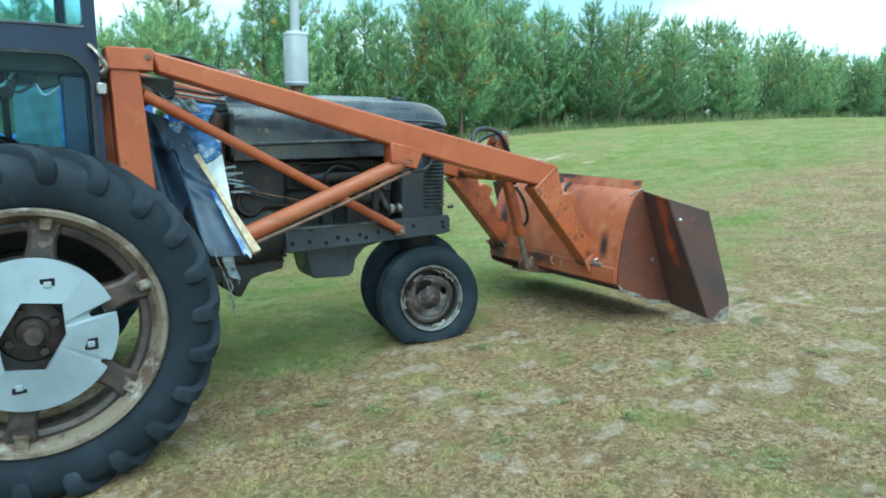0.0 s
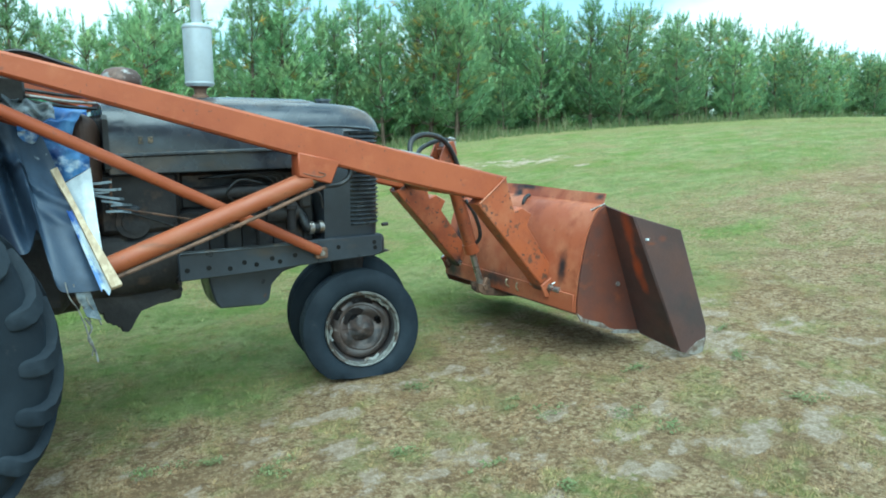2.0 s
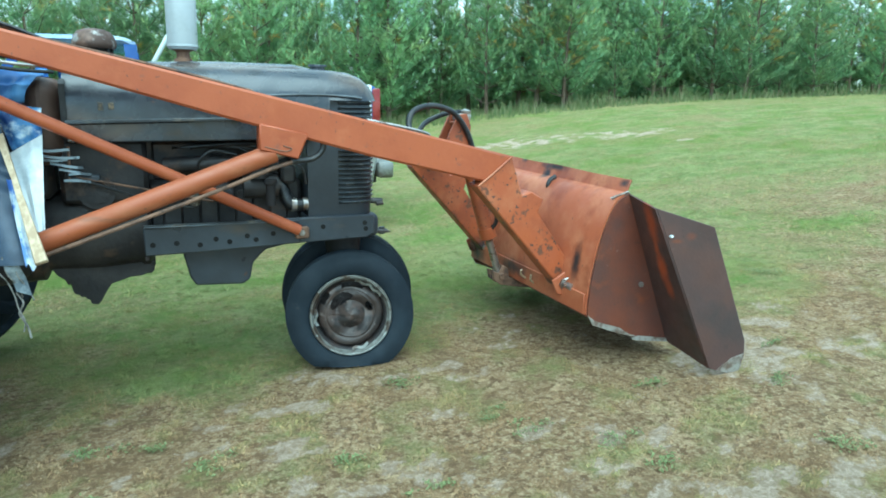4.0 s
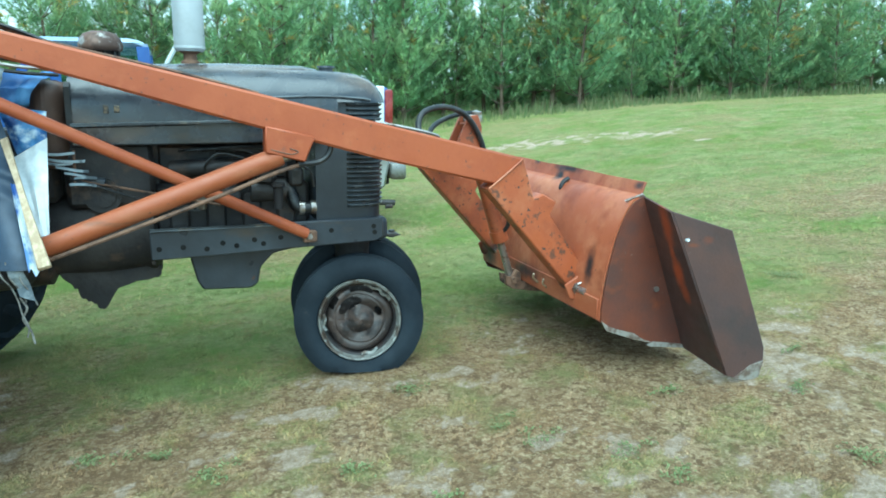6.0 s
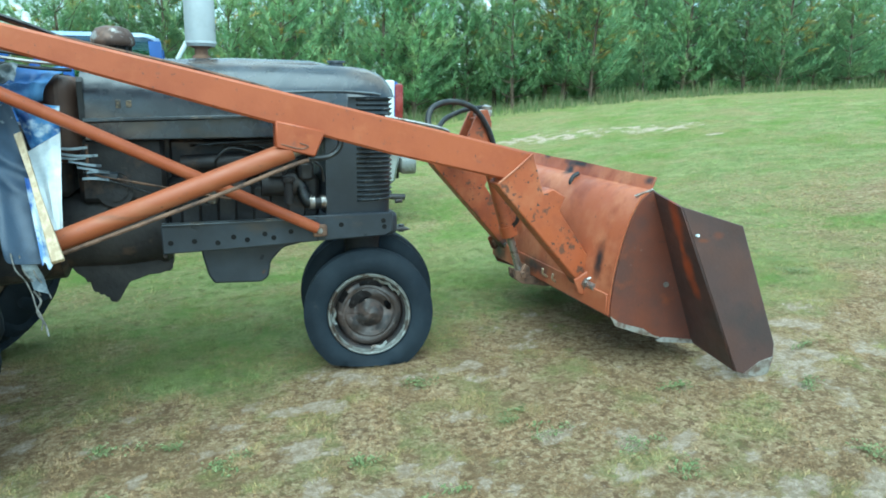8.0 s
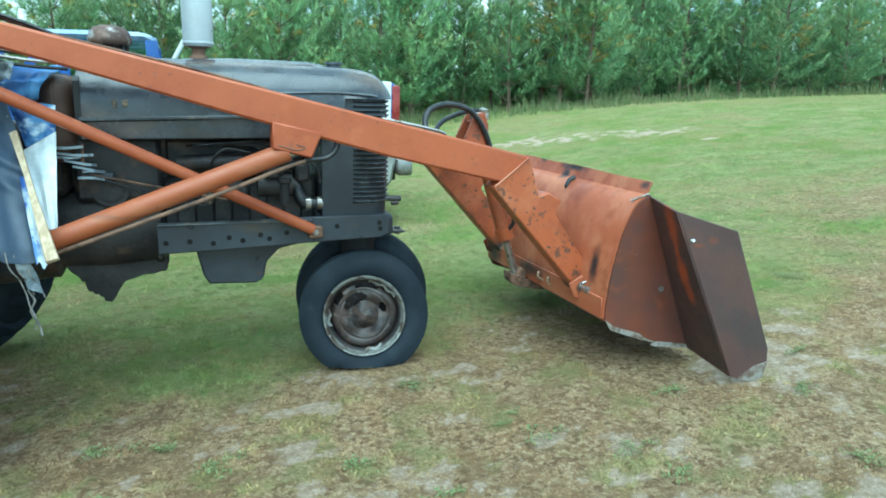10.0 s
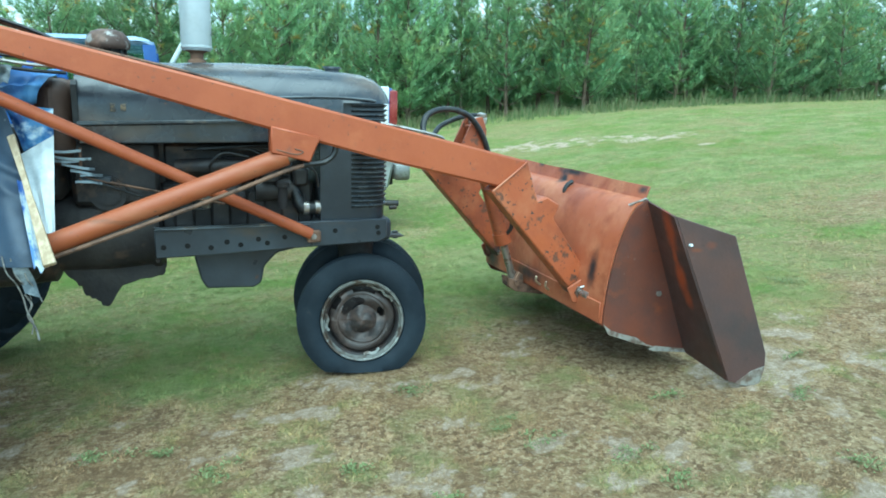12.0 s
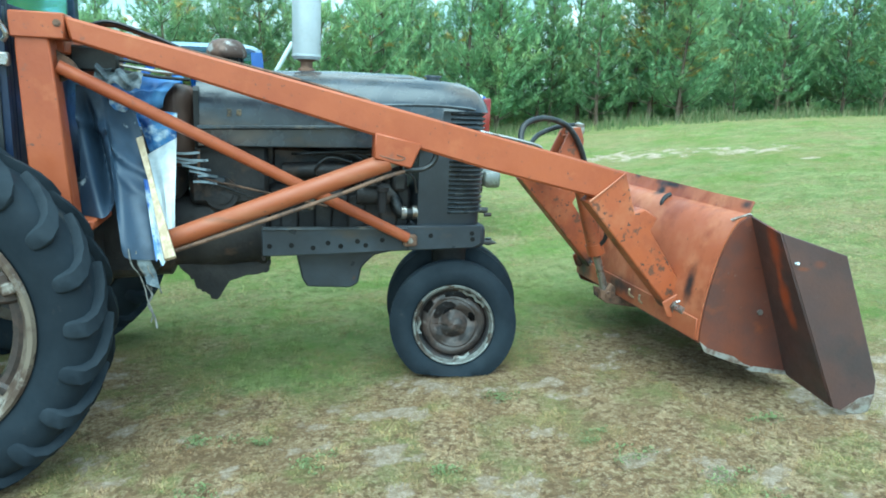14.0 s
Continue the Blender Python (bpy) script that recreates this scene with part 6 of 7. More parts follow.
def canvas_at(u, v):
    """The canvas: u from the mast to the board, v from the top edge down."""
    top = Vector((-1.675 + 0.197 * u, -0.40 + 0.07 * u, 1.448 - 0.070 * u))
    low = 0.925 + 0.10 * math.exp(-((u - 0.42) / 0.06) ** 2) - 0.135 / (1 + math.exp(-(u - 0.48) * 40))
    bot = Vector((-1.67 + 0.365 * u, -0.47 - 0.205 * min(1.0, u * 1.9), low))
    p = top.lerp(bot, v)
    p.y += 0.05 * u * math.sin(math.pi * v) * (1 - v)
    valley = 0.13 * math.exp(-((u - 0.10 - 0.30 * v) / 0.09) ** 2) * min(1.0, v * 2.5)
    drape = 0.022 * math.sin(6.0 * (u + 0.5 * v) + 0.4) * (0.3 + v) + 0.008 * math.sin(13 * (u - 0.35 * v) + 1.2)
    crease = 0.03 * math.exp(-((v - 0.25 - 0.22 * u) / 0.05) ** 2) + 0.018 * math.exp(-((v - 0.52 - 0.3 * (u - 0.6)) / 0.04) ** 2) * u
    p.y -= drape + crease - valley - 0.012
    p.x += 0.012 * math.sin(4 * v + 2 * u) * v
    return p


solid("canvas_sheet", sheet(B(), canvas_at, 48, 48, 0.004), "canvas", "dirty blue-grey canvas sheet hung beside the engine", "sheet")


def cab_sheet_at(u, v):
    p = Vector((-2.145 + 0.22 * u, 0.60, 1.585 - 0.35 * v))
    p.y -= 0.5 * fold(u, v, 0.7)
    return p


solid("pale_plastic_sheet", sheet(B(), cab_sheet_at, 14, 14, 0.003), "film", "pale plastic sheet hung over the cab window", "sheet")


def strip_at(u, v):
    top = Vector((-1.436 + 0.025 * u, 0.0, 1.14))
    bot = Vector((-1.350 + 0.045 * u, 0.0, 0.795 + 0.012 * math.sin(9 * u)))
    p = top.lerp(bot, v)
    p.y = lean(p.z) - 0.032 - 0.15 * fold(u, v, 2.1)
    return p


def upper_plastic_at(u, v):
    right = -1.285 - 0.085 * math.sin(1.5 * v)
    p = Vector((-1.56 + (right + 1.56) * u, -0.25 - 0.13 * math.sin(2.2 * v + 0.2) + 0.09 * u, 1.505 - 0.155 * v - 0.02 * (1 - u)))
    p.y -= 0.5 * fold(u, v, 4.0)
    p.z += 0.4 * fold(v, u, 1.0)
    return p


def patch_at(u, v):
    top = Vector((-1.478 + 0.170 * u, -0.300, 1.358 - 0.015 * u))
    bot = Vector((-1.420 + 0.108 * u, -0.320, 1.175 + 0.065 * u))
    p = top.lerp(bot, v)
    p.y -= 0.3 * fold(u, v, 3.3)
    return p


solid("blue_plastic_sheet", sheet(B(), upper_plastic_at, 24, 18, 0.003), "plastic_blue", "crumpled bright blue plastic sheet over the cowl", "sheet")
def crumple_at(u, v):
    p = Vector((-1.60 + 0.17 * u, -0.36 - 0.05 * v, 1.525 - 0.065 * v - 0.03 * u))
    p.y -= 0.022 * math.sin(11 * u + 4 * v) + 0.012 * math.sin(9 * v - 14 * u)
    p.z += 0.010 * math.sin(13 * u + 2)
    return p


solid("crumpled_plastic", sheet(B(), crumple_at, 24, 14, 0.003), "rag", "crumpled dirty grey-white plastic stuffed behind the arm", "sheet")
solid("blue_plastic_patch", sheet(B(), patch_at, 14, 14, 0.003), "plastic_blue", "small blue plastic piece below the brace", "sheet")
solid("blue_plastic_strip", sheet(B(), strip_at, 14, 30, 0.003), "strip_blue", "blue plastic strip with pale scuffs, hung behind a board", "sheet")


def white_at(u, v):
    top = Vector((-1.44 + 0.13 * u, -0.335, 1.16 + 0.080 * u))
    bot = Vector((-1.355 + 0.045 * u, -0.520, 0.880))
    p = top.lerp(bot, v)
    p.y -= 0.3 * fold(u, v, 1.2)
    return p


solid("white_plastic_sheet", sheet(B(), white_at, 10, 18, 0.003), "plastic_white", "torn white plastic sheet hanging behind a board", "sheet")
bm = slab(B(), [(x, lean(z) - 0.052, z) for x, z in ((-1.462, 1.232), (-1.434, 1.245), (-1.368, 1.040), (-1.276, 0.815), (-1.318, 0.804), (-1.402, 1.080))], 0.02, 0.003)
solid("wooden_board", bm, "board", "pale weathered strip of wood pinned on the sheet", "board")
bm = B()
for x, z0 in ((-1.462, 0.80), (-1.435, 0.79), (-1.40, 0.775)):
    hose(bm, [(x, -0.670, z0 + 0.03), (x + 0.01, -0.675, z0 - 0.03), (x + 0.035, -0.660, z0 - 0.08), (x + 0.05, -0.655, z0 - 0.13)], 0.0028, 6)
hose(bm, [(-1.405, -0.655, 0.68), (-1.385, -0.660, 0.64), (-1.40, -0.665, 0.60), (-1.38, -0.660, 0.55), (-1.372, -0.660, 0.50)], 0.004, 6)
hose(bm, [(-1.41, -0.660, 0.67), (-1.40, -0.670, 0.62), (-1.385, -0.665, 0.57), (-1.392, -0.670, 0.53)], 0.003, 6)
solid("frayed_cord", bm, "cord", "frayed grey cord dangling under the canvas", "cord")


def rag_at(u, v):
    return Vector((-1.435 + 0.05 * u + 0.035 * v, -0.672 - 0.01 * math.sin(7 * v + u), 0.80 - 0.11 * v - 0.02 * u * v))


solid("white_rag", sheet(B(), rag_at, 6, 8, 0.003), "rag", "torn white rag hanging under the canvas", "rag")


# ---- parked pickup behind the tractor ----
def build_truck():
    TX, TY = 1.13, 3.0
    gz = float(ground_z(-0.6, TY)) + 0.06
    K = thing("pickup_truck", (TX - 2.4, TY + 0.9, gz), "blue and white pickup truck parked on grass", "truck")
    near, far_y = TY, TY + 1.85

    def shell(outline, y0, y1, bev=0.03):
        return plate(B(), [(TX + x, gz + z) for x, z in outline], y0, y1, bev)
    part("lower_body", shell([(-5.1, 0.45), (-5.15, 0.85), (-5.05, 0.98), (-0.02, 0.98), (0.0, 0.72), (-0.05, 0.48), (-0.85, 0.45), (-0.95, 0.72), (-1.15, 0.86), (-1.5, 0.86), (-1.7, 0.72), (-1.8, 0.45), (-3.85, 0.45), (-3.95, 0.72), (-4.15, 0.86), (-4.5, 0.86), (-4.7, 0.72), (-4.8, 0.45)], near, far_y), "truck_grey", K, "dusty grey lower body")
    part("bed_side", shell([(-2.0, 0.98), (-2.0, 1.45), (-0.02, 1.45), (0.0, 0.98)], near, near + 0.10, 0.02), "truck_blue", K, "blue bed side")
    part("bed_side", shell([(-2.0, 0.98), (-2.0, 1.45), (-0.02, 1.45), (0.0, 0.98)], far_y - 0.10, far_y, 0.02), "truck_blue", K)
    part("tailgate", box(B(), TX - 0.05, TX, near + 0.12, far_y - 0.12, gz + 0.80, gz + 1.44, 0.02), "truck_white", K)
    part("cab_body", shell([(-5.1, 0.98), (-5.1, 1.22), (-3.6, 1.27), (-2.05, 1.27), (-2.05, 0.98)], near, far_y), "truck_blue", K, "blue cab and bonnet")
    part("cab_roof", shell([(-3.22, 1.73), (-3.07, 1.79), (-2.22, 1.805), (-2.11, 1.765), (-2.11, 1.73)], near + 0.10, far_y - 0.10, 0.035), "truck_roof", K, "pale blue roof")
    for y in (near + 0.10, far_y - 0.16):
        for xa, xb in ((-2.17, -2.07), (-2.85, -2.77)):
            part("pillar", slab(B(), [(TX + xa, y + 0.03, gz + 1.25), (TX + xb, y + 0.03, gz + 1.25), (TX + xb - 0.03, y + 0.03, gz + 1.74), (TX + xa - 0.03, y + 0.03, gz + 1.74)], 0.06), "truck_blue", K)
        part("pillar", slab(B(), [(TX - 3.62, y + 0.03, gz + 1.25), (TX - 3.52, y + 0.03, gz + 1.25), (TX - 3.12, y + 0.03, gz + 1.74), (TX - 3.22, y + 0.03, gz + 1.74)], 0.06), "truck_blue", K)
        clear(part("side_window", slab(B(), [(TX - 2.77, y + 0.03, gz + 1.26), (TX - 2.17, y + 0.03, gz + 1.26), (TX - 2.20, y + 0.03, gz + 1.74), (TX - 2.80, y + 0.03, gz + 1.74)], 0.008), "glass", K))
    clear(part("rear_window", slab(B(), [(TX - 2.09, near + 0.18, gz + 1.28), (TX - 2.09, far_y - 0.18, gz + 1.28), (TX - 2.12, far_y - 0.18, gz + 1.73), (TX - 2.12, near + 0.18, gz + 1.73)], 0.008), "glass", K))
    part("seat", box(B(), TX - 2.67, TX - 2.22, near + 0.15, far_y - 0.15, gz + 0.95, gz + 1.45, 0.06, None, 2), "dark_trim", K)
    part("tail_lamp", box(B(), TX - 0.06, TX + 0.025, near - 0.012, near + 0.13, gz + 1.10, gz + 1.43, 0.02, None, 2), "tail_red", K, "red tail lamp")
    part("tail_lamp", box(B(), TX - 0.06, TX + 0.025, far_y - 0.13, far_y + 0.012, gz + 1.10, gz + 1.43, 0.02, None, 2), "tail_red", K, "red tail lamp")
    part("lamp_surround", box(B(), TX - 0.17, TX - 0.062, near - 0.008, near + 0.06, gz + 1.06, gz + 1.46, 0.01), "truck_white", K)
    bm = box(B(), TX + 0.0, TX + 0.16, near - 0.03, far_y + 0.03, gz + 0.57, gz + 0.73, 0.03, None, 2)
    part("rear_bumper", bm, "chrome", K, "dented chrome step bumper")
    part("bumper_bracket", box(B(), TX - 0.22, TX + 0.05, near + 0.2, near + 0.28, gz + 0.50, gz + 0.60, 0.01), "grease", K)
    part("exhaust_tip", tube(B(), (TX - 0.3, near + 0.05, gz + 0.36), (TX + 0.05, near + 0.02, gz + 0.34), 0.03, seg=12), "grease", K)
    for x in (-1.32, -4.32):
        for y, s in ((near + 0.12, -1), (far_y - 0.12, 1)):
            c = (TX + x, y, float(ground_z(TX + x, y)) + 0.36)
            ty = part("tyre", lathe(B(), [(0.21, -0.09), (0.30, -0.10), (0.35, -0.085), (0.365, -0.05), (0.365, 0.05), (0.35, 0.085), (0.30, 0.10), (0.21, 0.09)], c, 40), "rubber", K)
            part("rim", lathe(B(), [(0.215, 0.085 * s), (0.20, 0.06 * s), (0.05, 0.07 * s), (0.05, -0.06 * s), (0.21, -0.08 * s)], c, 32), "rim_chrome", ty)
    part("bed_pole", tube(B(), (-1.02, near + 0.3, 1.34), (-0.70, near + 0.3, 1.908), 0.020, seg=12), "pale_pole", K, "pale pole leaning in the bed")


build_truck()


# ---- pines ----
def plume(rng, base, d, length, reach, count, width, wide=1.12):
    """One needle-clad shoot like a bottle brush, as triangles, with the rounded directions that its corners face."""
    d = d / np.linalg.norm(d)
    a = np.cross(d, [0.31, 0.22, 0.9])
    a /= np.linalg.norm(a)
    b = np.cross(d, a)
    th = rng.uniform(0, 2 * np.pi, count)
    along = rng.uniform(0, 1, count)
    open_to = (wide - 0.78 * wide * along ** 1.5) * rng.uniform(0.75, 1.15, count)
    radial = a * np.cos(th)[:, None] + b * np.sin(th)[:, None]
    nd = d * np.cos(open_to)[:, None] + radial * np.sin(open_to)[:, None]
    root = base + d * (length * along)[:, None]
    ln = reach * rng.uniform(0.75, 1.15, count)
    side = np.cross(nd, rng.normal(size=(count, 3)))
    side /= np.linalg.norm(side, axis=1)[:, None]
    w = width * rng.uniform(0.7, 1.3, count)[:, None]
    tip = root + nd * ln[:, None]
    face = np.cross(side, nd)
    side = np.where((np.sum(face * (radial + 0.4 * d), axis=1) < 0)[:, None], -side, side)
    tri = np.stack([root - side * w, root + side * w, tip], 1)
    out = radial * 0.75 + d * (0.15 + 0.75 * along)[:, None] + np.array([0, 0, 0.30])
    out /= np.linalg.norm(out, axis=1)[:, None]
    return tri.reshape(-1, 3), np.repeat(out, 3, axis=0)


def needle_mesh(name, tufts, material):
    me = quick_mesh(name, np.concatenate([t[0] for t in tufts]), 3, material)
    me.polygons.foreach_set("use_smooth", [True] * len(me.polygons))
    me.normals_split_custom_set(np.concatenate([t[1] for t in tufts]).tolist())
    return me


UP = np.array([0, 0, 1.0])


def pine(seed, height, bulk=1.0, yellow=0.3):
    """Meshes of one young long-needled pine: trunk with limbs, plumes of green needles, yellowed inner needles."""
    rng = np.random.default_rng(seed)
    bm = B()
    slant = rng.normal(0, 0.02, 2)
    axis = lambda z: Vector((slant[0] * z + 0.05 * math.sin(z * 0.9 + seed), slant[1] * z + 0.05 * math.cos(z * 0.8 + seed), z))
    levels = [height * i / 8 for i in range(9)]
    r_at = lambda z: 0.012 + 0.055 * (1 - z / height) * height / 4.2
    rings(bm, [[axis(z) + Vector((math.cos(2 * math.pi * k / 7), math.sin(2 * math.pi * k / 7), 0)) * r_at(z) for k in range(7)] for z in levels])
    green, old = [], []
    z = 0.42 * rng.uniform(0.8, 1.3)
    while z < height * 0.90:
        f = z / height
        spread = bulk * (1.55 * (1 - f) ** 0.72 + 0.05) * min(1.0, 0.75 + 1.2 * f)
        n = int(rng.integers(5, 8)) if f < 0.7 else int(rng.integers(4, 6))
        a0 = rng.uniform(0, 2 * np.pi)
        for k in range(n):
            az = a0 + 2 * np.pi * k / n + rng.normal(0, 0.22)
            L = spread * rng.uniform(0.62, 1.15)
            rise = rng.uniform(0.02, 0.25) + 0.55 * f
            p0 = np.array(axis(z))
            out = np.array([math.cos(az), math.sin(az), 0.0])
            pts = [p0 + out * L * s + UP * L * (rise * s + 0.40 * s * s) for s in (0, 0.4, 0.75, 1.0)]
            for q0, q1, ra, rb in zip(pts, pts[1:], (0.014, 0.010, 0.006), (0.010, 0.006, 0.003)):
                tube(bm, q0, q1, ra, rb, 3, False)
            across = np.cross(out, UP)
            m = max(1, int(round(L / 0.34)))
            for j in range(m):
                s = 0.28 + 0.66 * (j + rng.uniform(0.2, 0.8)) / m
                i = 0 if s < 0.4 else (1 if s < 0.75 else 2)
                t = (s - (0, 0.4, 0.75)[i]) / (0.4, 0.35, 0.25)[i]
                p = pts[i] * (1 - t) + pts[i + 1] * t
                if 0.2 < f < 0.8 and s < 0.72 and rng.uniform() < yellow * 0.5:
                    old.append(plume(rng, p, out + UP * rng.uniform(-0.2, 0.5), 0.22, 0.18, 26, 0.0078))
                    continue
                for sgn in (-1, 1):
                    d = across * sgn * rng.uniform(0.2, 0.8) + out * rng.uniform(0.2, 0.8) + UP * rng.uniform(0.5, 1.1)
                    green.append(plume(rng, p + across * sgn * 0.06, d, rng.uniform(0.20, 0.30), rng.uniform(0.16, 0.20), 42, 0.0082, 1.35))
            d = out * rng.uniform(0.15, 0.7) * (1.1 - f) + UP + rng.normal(0, 0.10, 3)
            green.append(plume(rng, pts[3] - d / np.linalg.norm(d) * 0.05, d, rng.uniform(0.26, 0.38), rng.uniform(0.16, 0.19), 52, 0.0080, 1.25))
        # short shoots close about the trunk, the middle ones turned yellow
        for k in range(4):
            az = rng.uniform(0, 2 * np.pi)
            out = np.array([math.cos(az), math.sin(az), 0.0])
            p = np.array(axis(z + rng.uniform(0, 0.4))) + out * rng.uniform(0.05, 0.30 + 0.25 * (1 - f))
            if 0.38 < f < 0.88 and rng.uniform() < 1.15 * yellow:
                p = p + out * rng.uniform(0.1, 0.2 + 0.6 * (1 - f))
                old.append(plume(rng, p, out + UP * rng.uniform(0.0, 0.6), 0.22, 0.18, 34, 0.0082, 1.3))
            elif f > 0.15:
                green.append(plume(rng, p, out + UP * rng.uniform(0.1, 0.7), 0.22, 0.18, 34, 0.0082, 1.3))
        z += rng.uniform(0.34, 0.50)
    # the leader with its ring of upright candles
    for zz in np.arange(height * 0.78, height - 0.25, 0.16):
        for k in range(3):
            a = rng.uniform(0, 6.28)
            green.append(plume(rng, np.array(axis(zz)), np.array([math.cos(a), math.sin(a), 1.1]), 0.22, 0.18, 34, 0.0078))
    for k in range(4):
        a = 6.28 * k / 4 + rng.uniform(0, 0.9)
        p = np.array(axis(height * rng.uniform(0.85, 0.92))) + np.array([math.cos(a), math.sin(a), 0.3]) * 0.17
        green.append(plume(rng, p, np.array([0.22 * math.cos(a), 0.22 * math.sin(a), 1.0]), rng.uniform(0.34, 0.52), 0.145, 46, 0.0078))
    green.append(plume(rng, np.array(axis(height - 0.55)), UP, 0.66, 0.145, 60, 0.0078))
    trunk = finish(bm, "trunk", "bark")
    crown = needle_mesh("crown", green, "needles")
    rust = needle_mesh("yellowed_needles", old, "needles_old")
    return trunk, crown, rust


VARIANTS = [pine(11, 4.2, 1.0, 0.7), pine(23, 4.4, 1.1, 0.15), pine(37, 3.9, 1.05, 0.3), pine(41, 4.3, 0.9, 0.08), pine(59, 4.0, 1.15, 0.6), pine(67, 4.5, 0.95, 0.25)]
TREE_ROOTS = []


def plant(k, x, y, s, turn, label):
    z = float(ground_z(x, y)) - 0.04
    m = Matrix.LocRotScale((x, y, z), Euler((0, 0, turn)), (s, s, s))
    for root, v in TREE_ROOTS:
        if v == k:
            t = copy_thing(root, Matrix.Identity(4))
            t.matrix_basis = m
            tagged(t, label)
            return t
    root = new("pine_tree")
    tagged(root, label, "tree", "pines along the field's edge")
    root.empty_display_size = 0.2
    trunk, crown, rust = VARIANTS[k]
    for nm, me, lb in (("trunk", trunk, "brown trunk and limbs"), ("crown", crown, "tufted green needles"), ("yellowed_needles", rust, "yellowed inner needles")):
        ob = new(nm, me)
        ob.parent = root
        tagged(ob, lb)
    root.matrix_basis = m
    TREE_ROOTS.append((root, k))
    return root


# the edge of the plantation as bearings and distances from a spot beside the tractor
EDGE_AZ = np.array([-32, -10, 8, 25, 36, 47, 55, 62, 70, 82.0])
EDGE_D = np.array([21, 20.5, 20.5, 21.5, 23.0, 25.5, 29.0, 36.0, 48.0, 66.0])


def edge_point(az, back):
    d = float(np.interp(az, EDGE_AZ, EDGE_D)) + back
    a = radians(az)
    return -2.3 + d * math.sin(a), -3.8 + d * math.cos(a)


def build_back_woods():
    """Dense low growth that closes the view between the rearmost pines."""
    rng = np.random.default_rng(77)
    T = []
    for k in range(8500):
        az = rng.uniform(-34, 82)
        low = k % 3 == 0
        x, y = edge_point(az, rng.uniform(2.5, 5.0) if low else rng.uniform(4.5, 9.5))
        z = float(ground_z(x, y)) - 0.3 + (0.75 * rng.uniform(0, 1) if low else 3.1 * rng.uniform(0, 1) ** 1.3)
        d = np.array([rng.normal(0, 0.4), rng.normal(0, 0.4), 1.0])
        T.append(plume(rng, np.array([x, y, z]), d, 0.4, 0.40, 12, 0.03))
    me = needle_mesh("far_woods", T, "needles")
    tagged(new("far_woods", me), "dense green growth deep in the plantation", "woods", kind="stuff")


build_back_woods()


def build_pines():
    rng = np.random.default_rng(5)
    for row, (back, step) in enumerate(((0.0, 1.30), (1.2, 1.55), (2.7, 2.4))):
        az = -32.0 + row * 1.3
        while az < 80:
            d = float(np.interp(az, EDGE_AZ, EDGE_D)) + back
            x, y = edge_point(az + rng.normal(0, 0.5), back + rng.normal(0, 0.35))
            k = int(rng.integers(0, len(VARIANTS)))
            s = float(np.interp(az, [-32, 25, 47, 55, 62, 82], [4.35, 4.4, 4.2, 3.5, 3.1, 3.4])) / 4.2 * rng.uniform(0.82, 1.12)
            if row == 0 and rng.uniform() < 0.14:
                s *= 0.55
            plant(k, x, y, s, rng.uniform(0, 6.28), ("bushy young green pine" if s > 0.75 else "small young green pine") + " at the edge of the plantation")
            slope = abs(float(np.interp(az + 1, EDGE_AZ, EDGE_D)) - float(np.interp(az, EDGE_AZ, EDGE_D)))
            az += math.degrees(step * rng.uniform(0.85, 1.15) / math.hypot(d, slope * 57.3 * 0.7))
    for az, back, s in ((13.2, 9, 1.75), (36.6, 9, 1.85), (35.0, 10, 1.75), (57.8, 9, 1.15), (66, 12, 1.3)):
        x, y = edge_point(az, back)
        plant(int(rng.integers(0, len(VARIANTS))), x, y, s, rng.uniform(0, 6.28), "tall dark pine behind the young plantation")


build_pines()


# ---- lawn grass ----
def blades(rng, n, x0, x1, y0, y1, h, w, keep=None):
    """Single grass blades as triangles: few on bare sand, thick where the lawn is green."""
    x, y = rng.uniform(x0, x1, n), rng.uniform(y0, y1, n)
    lush, warm, bare = lawn_cover(x, y)
    tuft = ease((fbm(x, y, 9.0, 3, 171) + 0.5) / 1.0)
    ok = rng.uniform(0, 1, n) < (0.45 + 0.55 * lush) * (0.45 + 0.55 * tuft) * (1 - 0.72 * ease(bare * 1.2))
    if keep is not None:
        ok &= keep(x, y)
    x, y, lush, tuft = x[ok], y[ok], lush[ok], tuft[ok]
    n = len(x)
    base = np.stack([x, y, ground_z(x, y) - 0.004], 1)
    a = rng.uniform(0, 2 * np.pi, n)
    tilt = rng.normal(0, 0.75, (n, 2))
    hh = h * rng.uniform(0.35, 1.25, n) * (0.40 + 0.30 * lush + 0.65 * tuft)
    tip = base + np.stack([tilt[:, 0] * hh, tilt[:, 1] * hh, hh], 1)
    side = np.stack([np.cos(a), np.sin(a), np.zeros(n)], 1) * (w * rng.uniform(0.6, 1.4, n))[:, None]
    return np.stack([base - side, base + side, tip], 1).reshape(-1, 3)


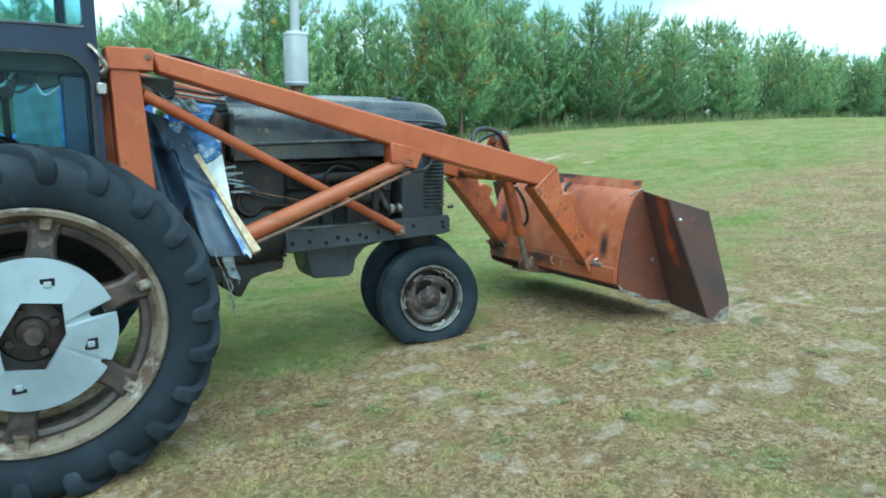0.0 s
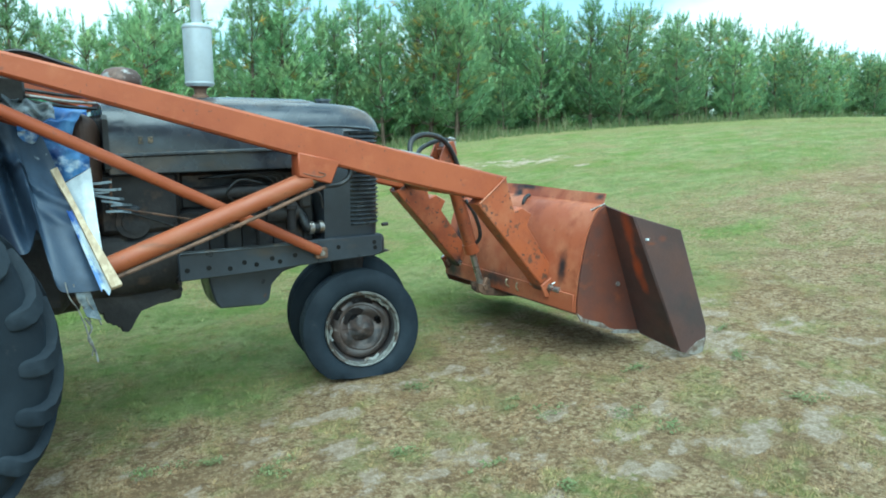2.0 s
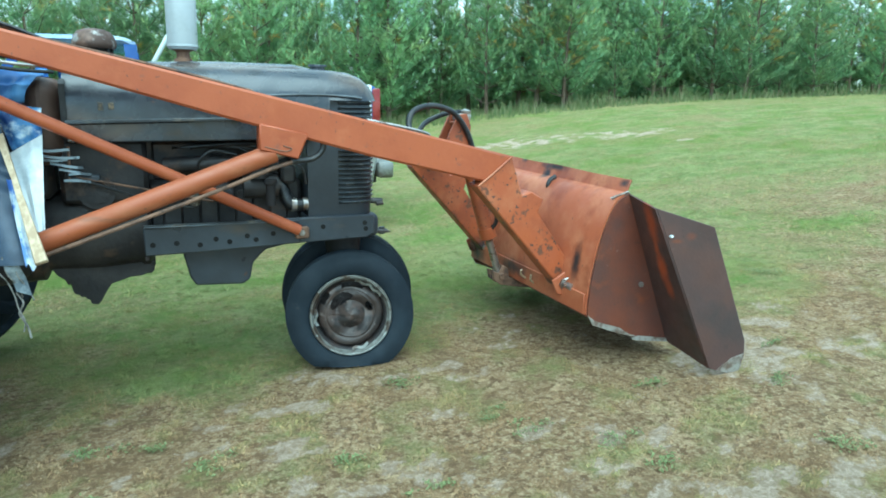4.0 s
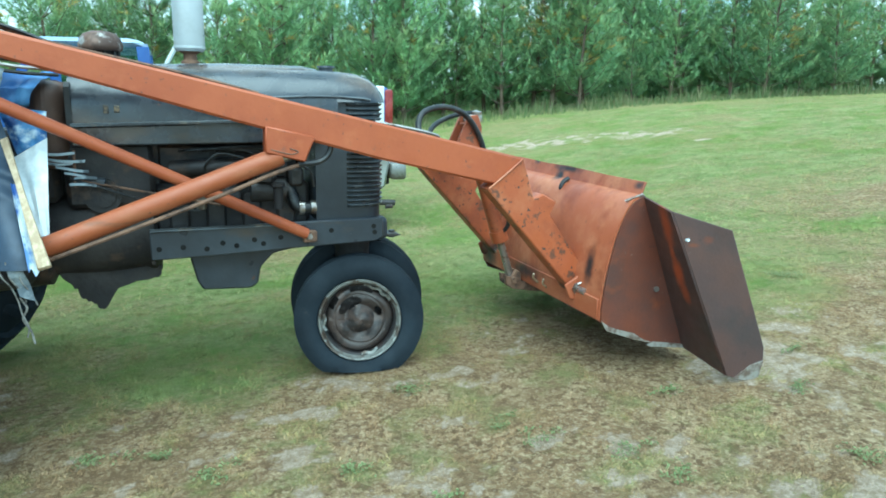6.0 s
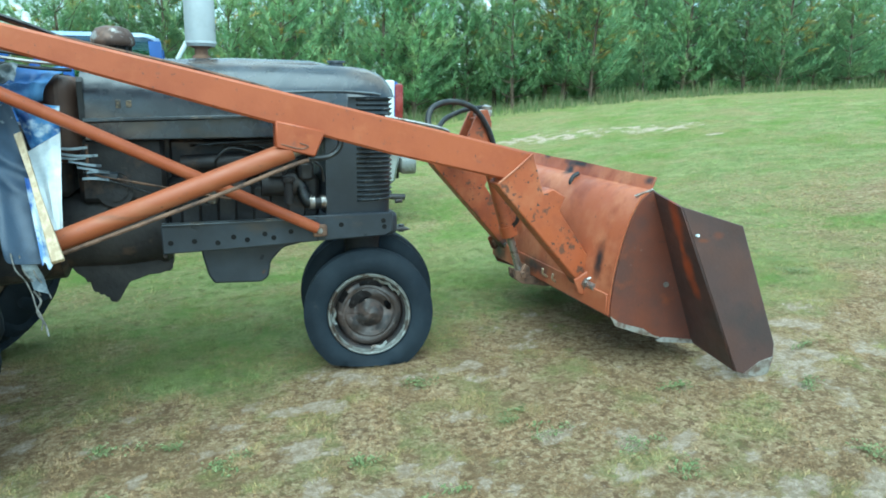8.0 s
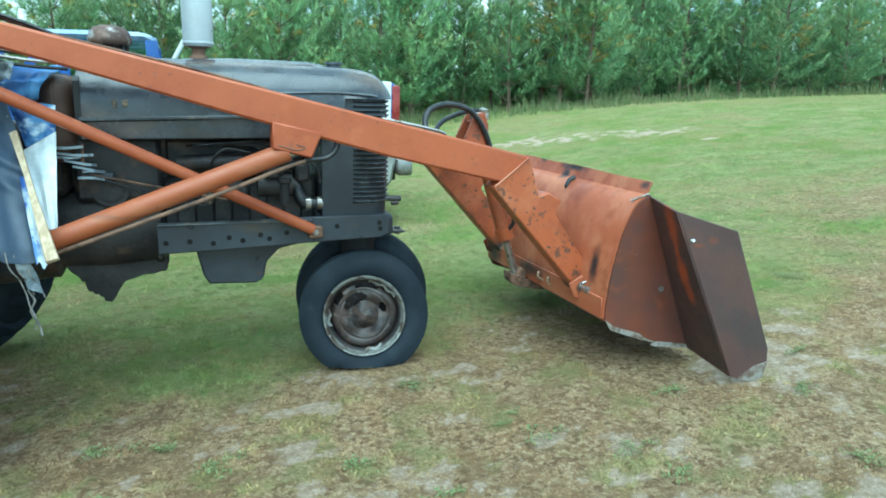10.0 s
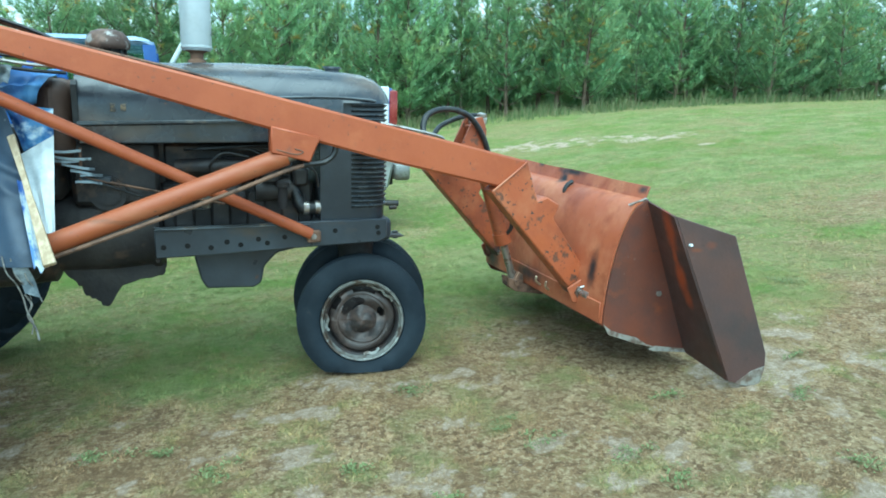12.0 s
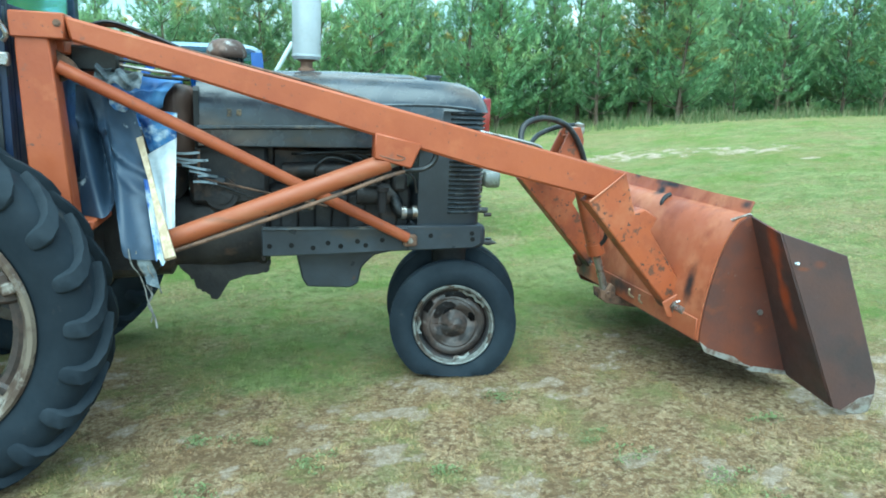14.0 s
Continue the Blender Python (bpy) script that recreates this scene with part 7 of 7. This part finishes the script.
def build_grass():
    rng = np.random.default_rng(9)
    inner = lambda x, y: ~((x > -3.6) & (x < 3.4) & (y > -2.9) & (y < 1.4))
    wide = lambda x, y: ~((x > -4.5) & (x < 9) & (y > -2.9) & (y < 8))
    V = [blades(rng, 900000, -3.6, 3.4, -2.9, 1.4, 0.018, 0.0015),
         blades(rng, 420000, -4.5, 9.0, -2.9, 8.0, 0.024, 0.0032, inner),
         blades(rng, 170000, -6.0, 24.0, -2.9, 21.0, 0.035, 0.007, wide)]
    # dead straw lying flat on the worn soil
    n = 12000
    x, y = rng.uniform(-3.4, 3.4, n), rng.uniform(-2.9, 0.4, n)
    a, ln = rng.uniform(0, 6.28, n), rng.uniform(0.010, 0.028, n)
    d = np.stack([np.cos(a) * ln, np.sin(a) * ln, rng.uniform(-0.004, 0.008, n)], 1)
    e = np.stack([-np.sin(a), np.cos(a), np.zeros(n)], 1) * rng.uniform(0.0008, 0.0016, n)[:, None]
    p = np.stack([x, y, ground_z(x, y) + rng.uniform(0.002, 0.010, n)], 1)
    V.append(np.stack([p - e, p + e, p + d], 1).reshape(-1, 3))
    V = np.concatenate(V)
    me = quick_mesh("grass", V, 3, "grass")
    put_masks(me, V[:, 0], V[:, 1])
    tagged(new("grass", me), "short patchy lawn grass, part green and part dry", "grass", kind="stuff")
    # rank grass at the foot of the pines
    T = []
    for az in np.arange(-20, 82, 0.02):
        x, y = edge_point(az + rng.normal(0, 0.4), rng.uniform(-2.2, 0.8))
        z = float(ground_z(x, y))
        h = rng.uniform(0.10, 0.42) * (0.55 + 0.9 * abs(math.sin(az * 1.7) * math.sin(az * 0.61 + 1))) * (1.0 if rng.uniform() < 0.9 else 1.5)
        for k in range(4):
            ox, oy = rng.normal(0, 0.06, 2)
            b = np.array([x + ox, y + oy, z - 0.02])
            a = rng.uniform(0, 6.28)
            s = np.array([math.cos(a), math.sin(a), 0]) * 0.009
            T.append(np.stack([b - s, b + s, b + np.array([rng.normal(0, 0.25) * h, rng.normal(0, 0.25) * h, h])]))
    me = quick_mesh("tall_grass", np.concatenate(T), 3, "dry_grass")
    tagged(new("tall_grass", me), "tall unmown grass along the foot of the pines", "grass", kind="stuff")


build_grass()


def build_weeds():
    """Flat mats of small leaves in the lawn."""
    rng = np.random.default_rng(21)
    spots = [(-0.525, -1.594, 1.1), (0.867, -1.636, 0.8), (0.25, -2.34, 1.0), (-1.207, -1.053, 0.8), (-0.80, -0.92, 0.9), (-1.20, -0.64, 0.8), (-0.27, -1.155, 0.8), (0.73, -1.47, 0.8), (0.50, -1.20, 0.7), (0.13, -0.544, 0.9), (3.0, 0.0, 1.2), (-0.97, -0.70, 0.5), (1.23, -1.106, 0.8), (1.5, -1.9, 0.9), (0.1, -1.75, 0.6), (1.75, -1.35, 0.7), (-0.05, -1.42, 0.5), (0.42, -1.02, 0.5), (2.1, -1.0, 0.6)]
    V = []
    for x, y, s in spots:
        n = int(170 * s)
        lobe = rng.integers(0, 4, n)
        ox, oy = rng.normal(0, 0.06 * s, 4), rng.normal(0, 0.045 * s, 4)
        px, py = x + ox[lobe] + rng.normal(0, 0.030 * s, n), y + oy[lobe] + rng.normal(0, 0.024 * s, n)
        c = np.stack([px, py, ground_z(px, py) + rng.uniform(0.006, 0.026, n)], 1)
        a = rng.uniform(0, 6.28, n)
        d = np.stack([np.cos(a), np.sin(a), rng.uniform(-0.1, 0.6, n)], 1) * rng.uniform(0.004, 0.009, n)[:, None]
        e = np.stack([-np.sin(a), np.cos(a), rng.uniform(-0.4, 0.4, n)], 1) * 0.0045
        V.append(np.stack([c - d, c + e, c + d, c - e], 1).reshape(-1, 3))
    me = quick_mesh("lawn_weeds", np.concatenate(V), 4, "weed")
    tagged(new("lawn_weeds", me), "low mats of small green weed leaves in the lawn", "weeds", kind="stuff")


build_weeds()
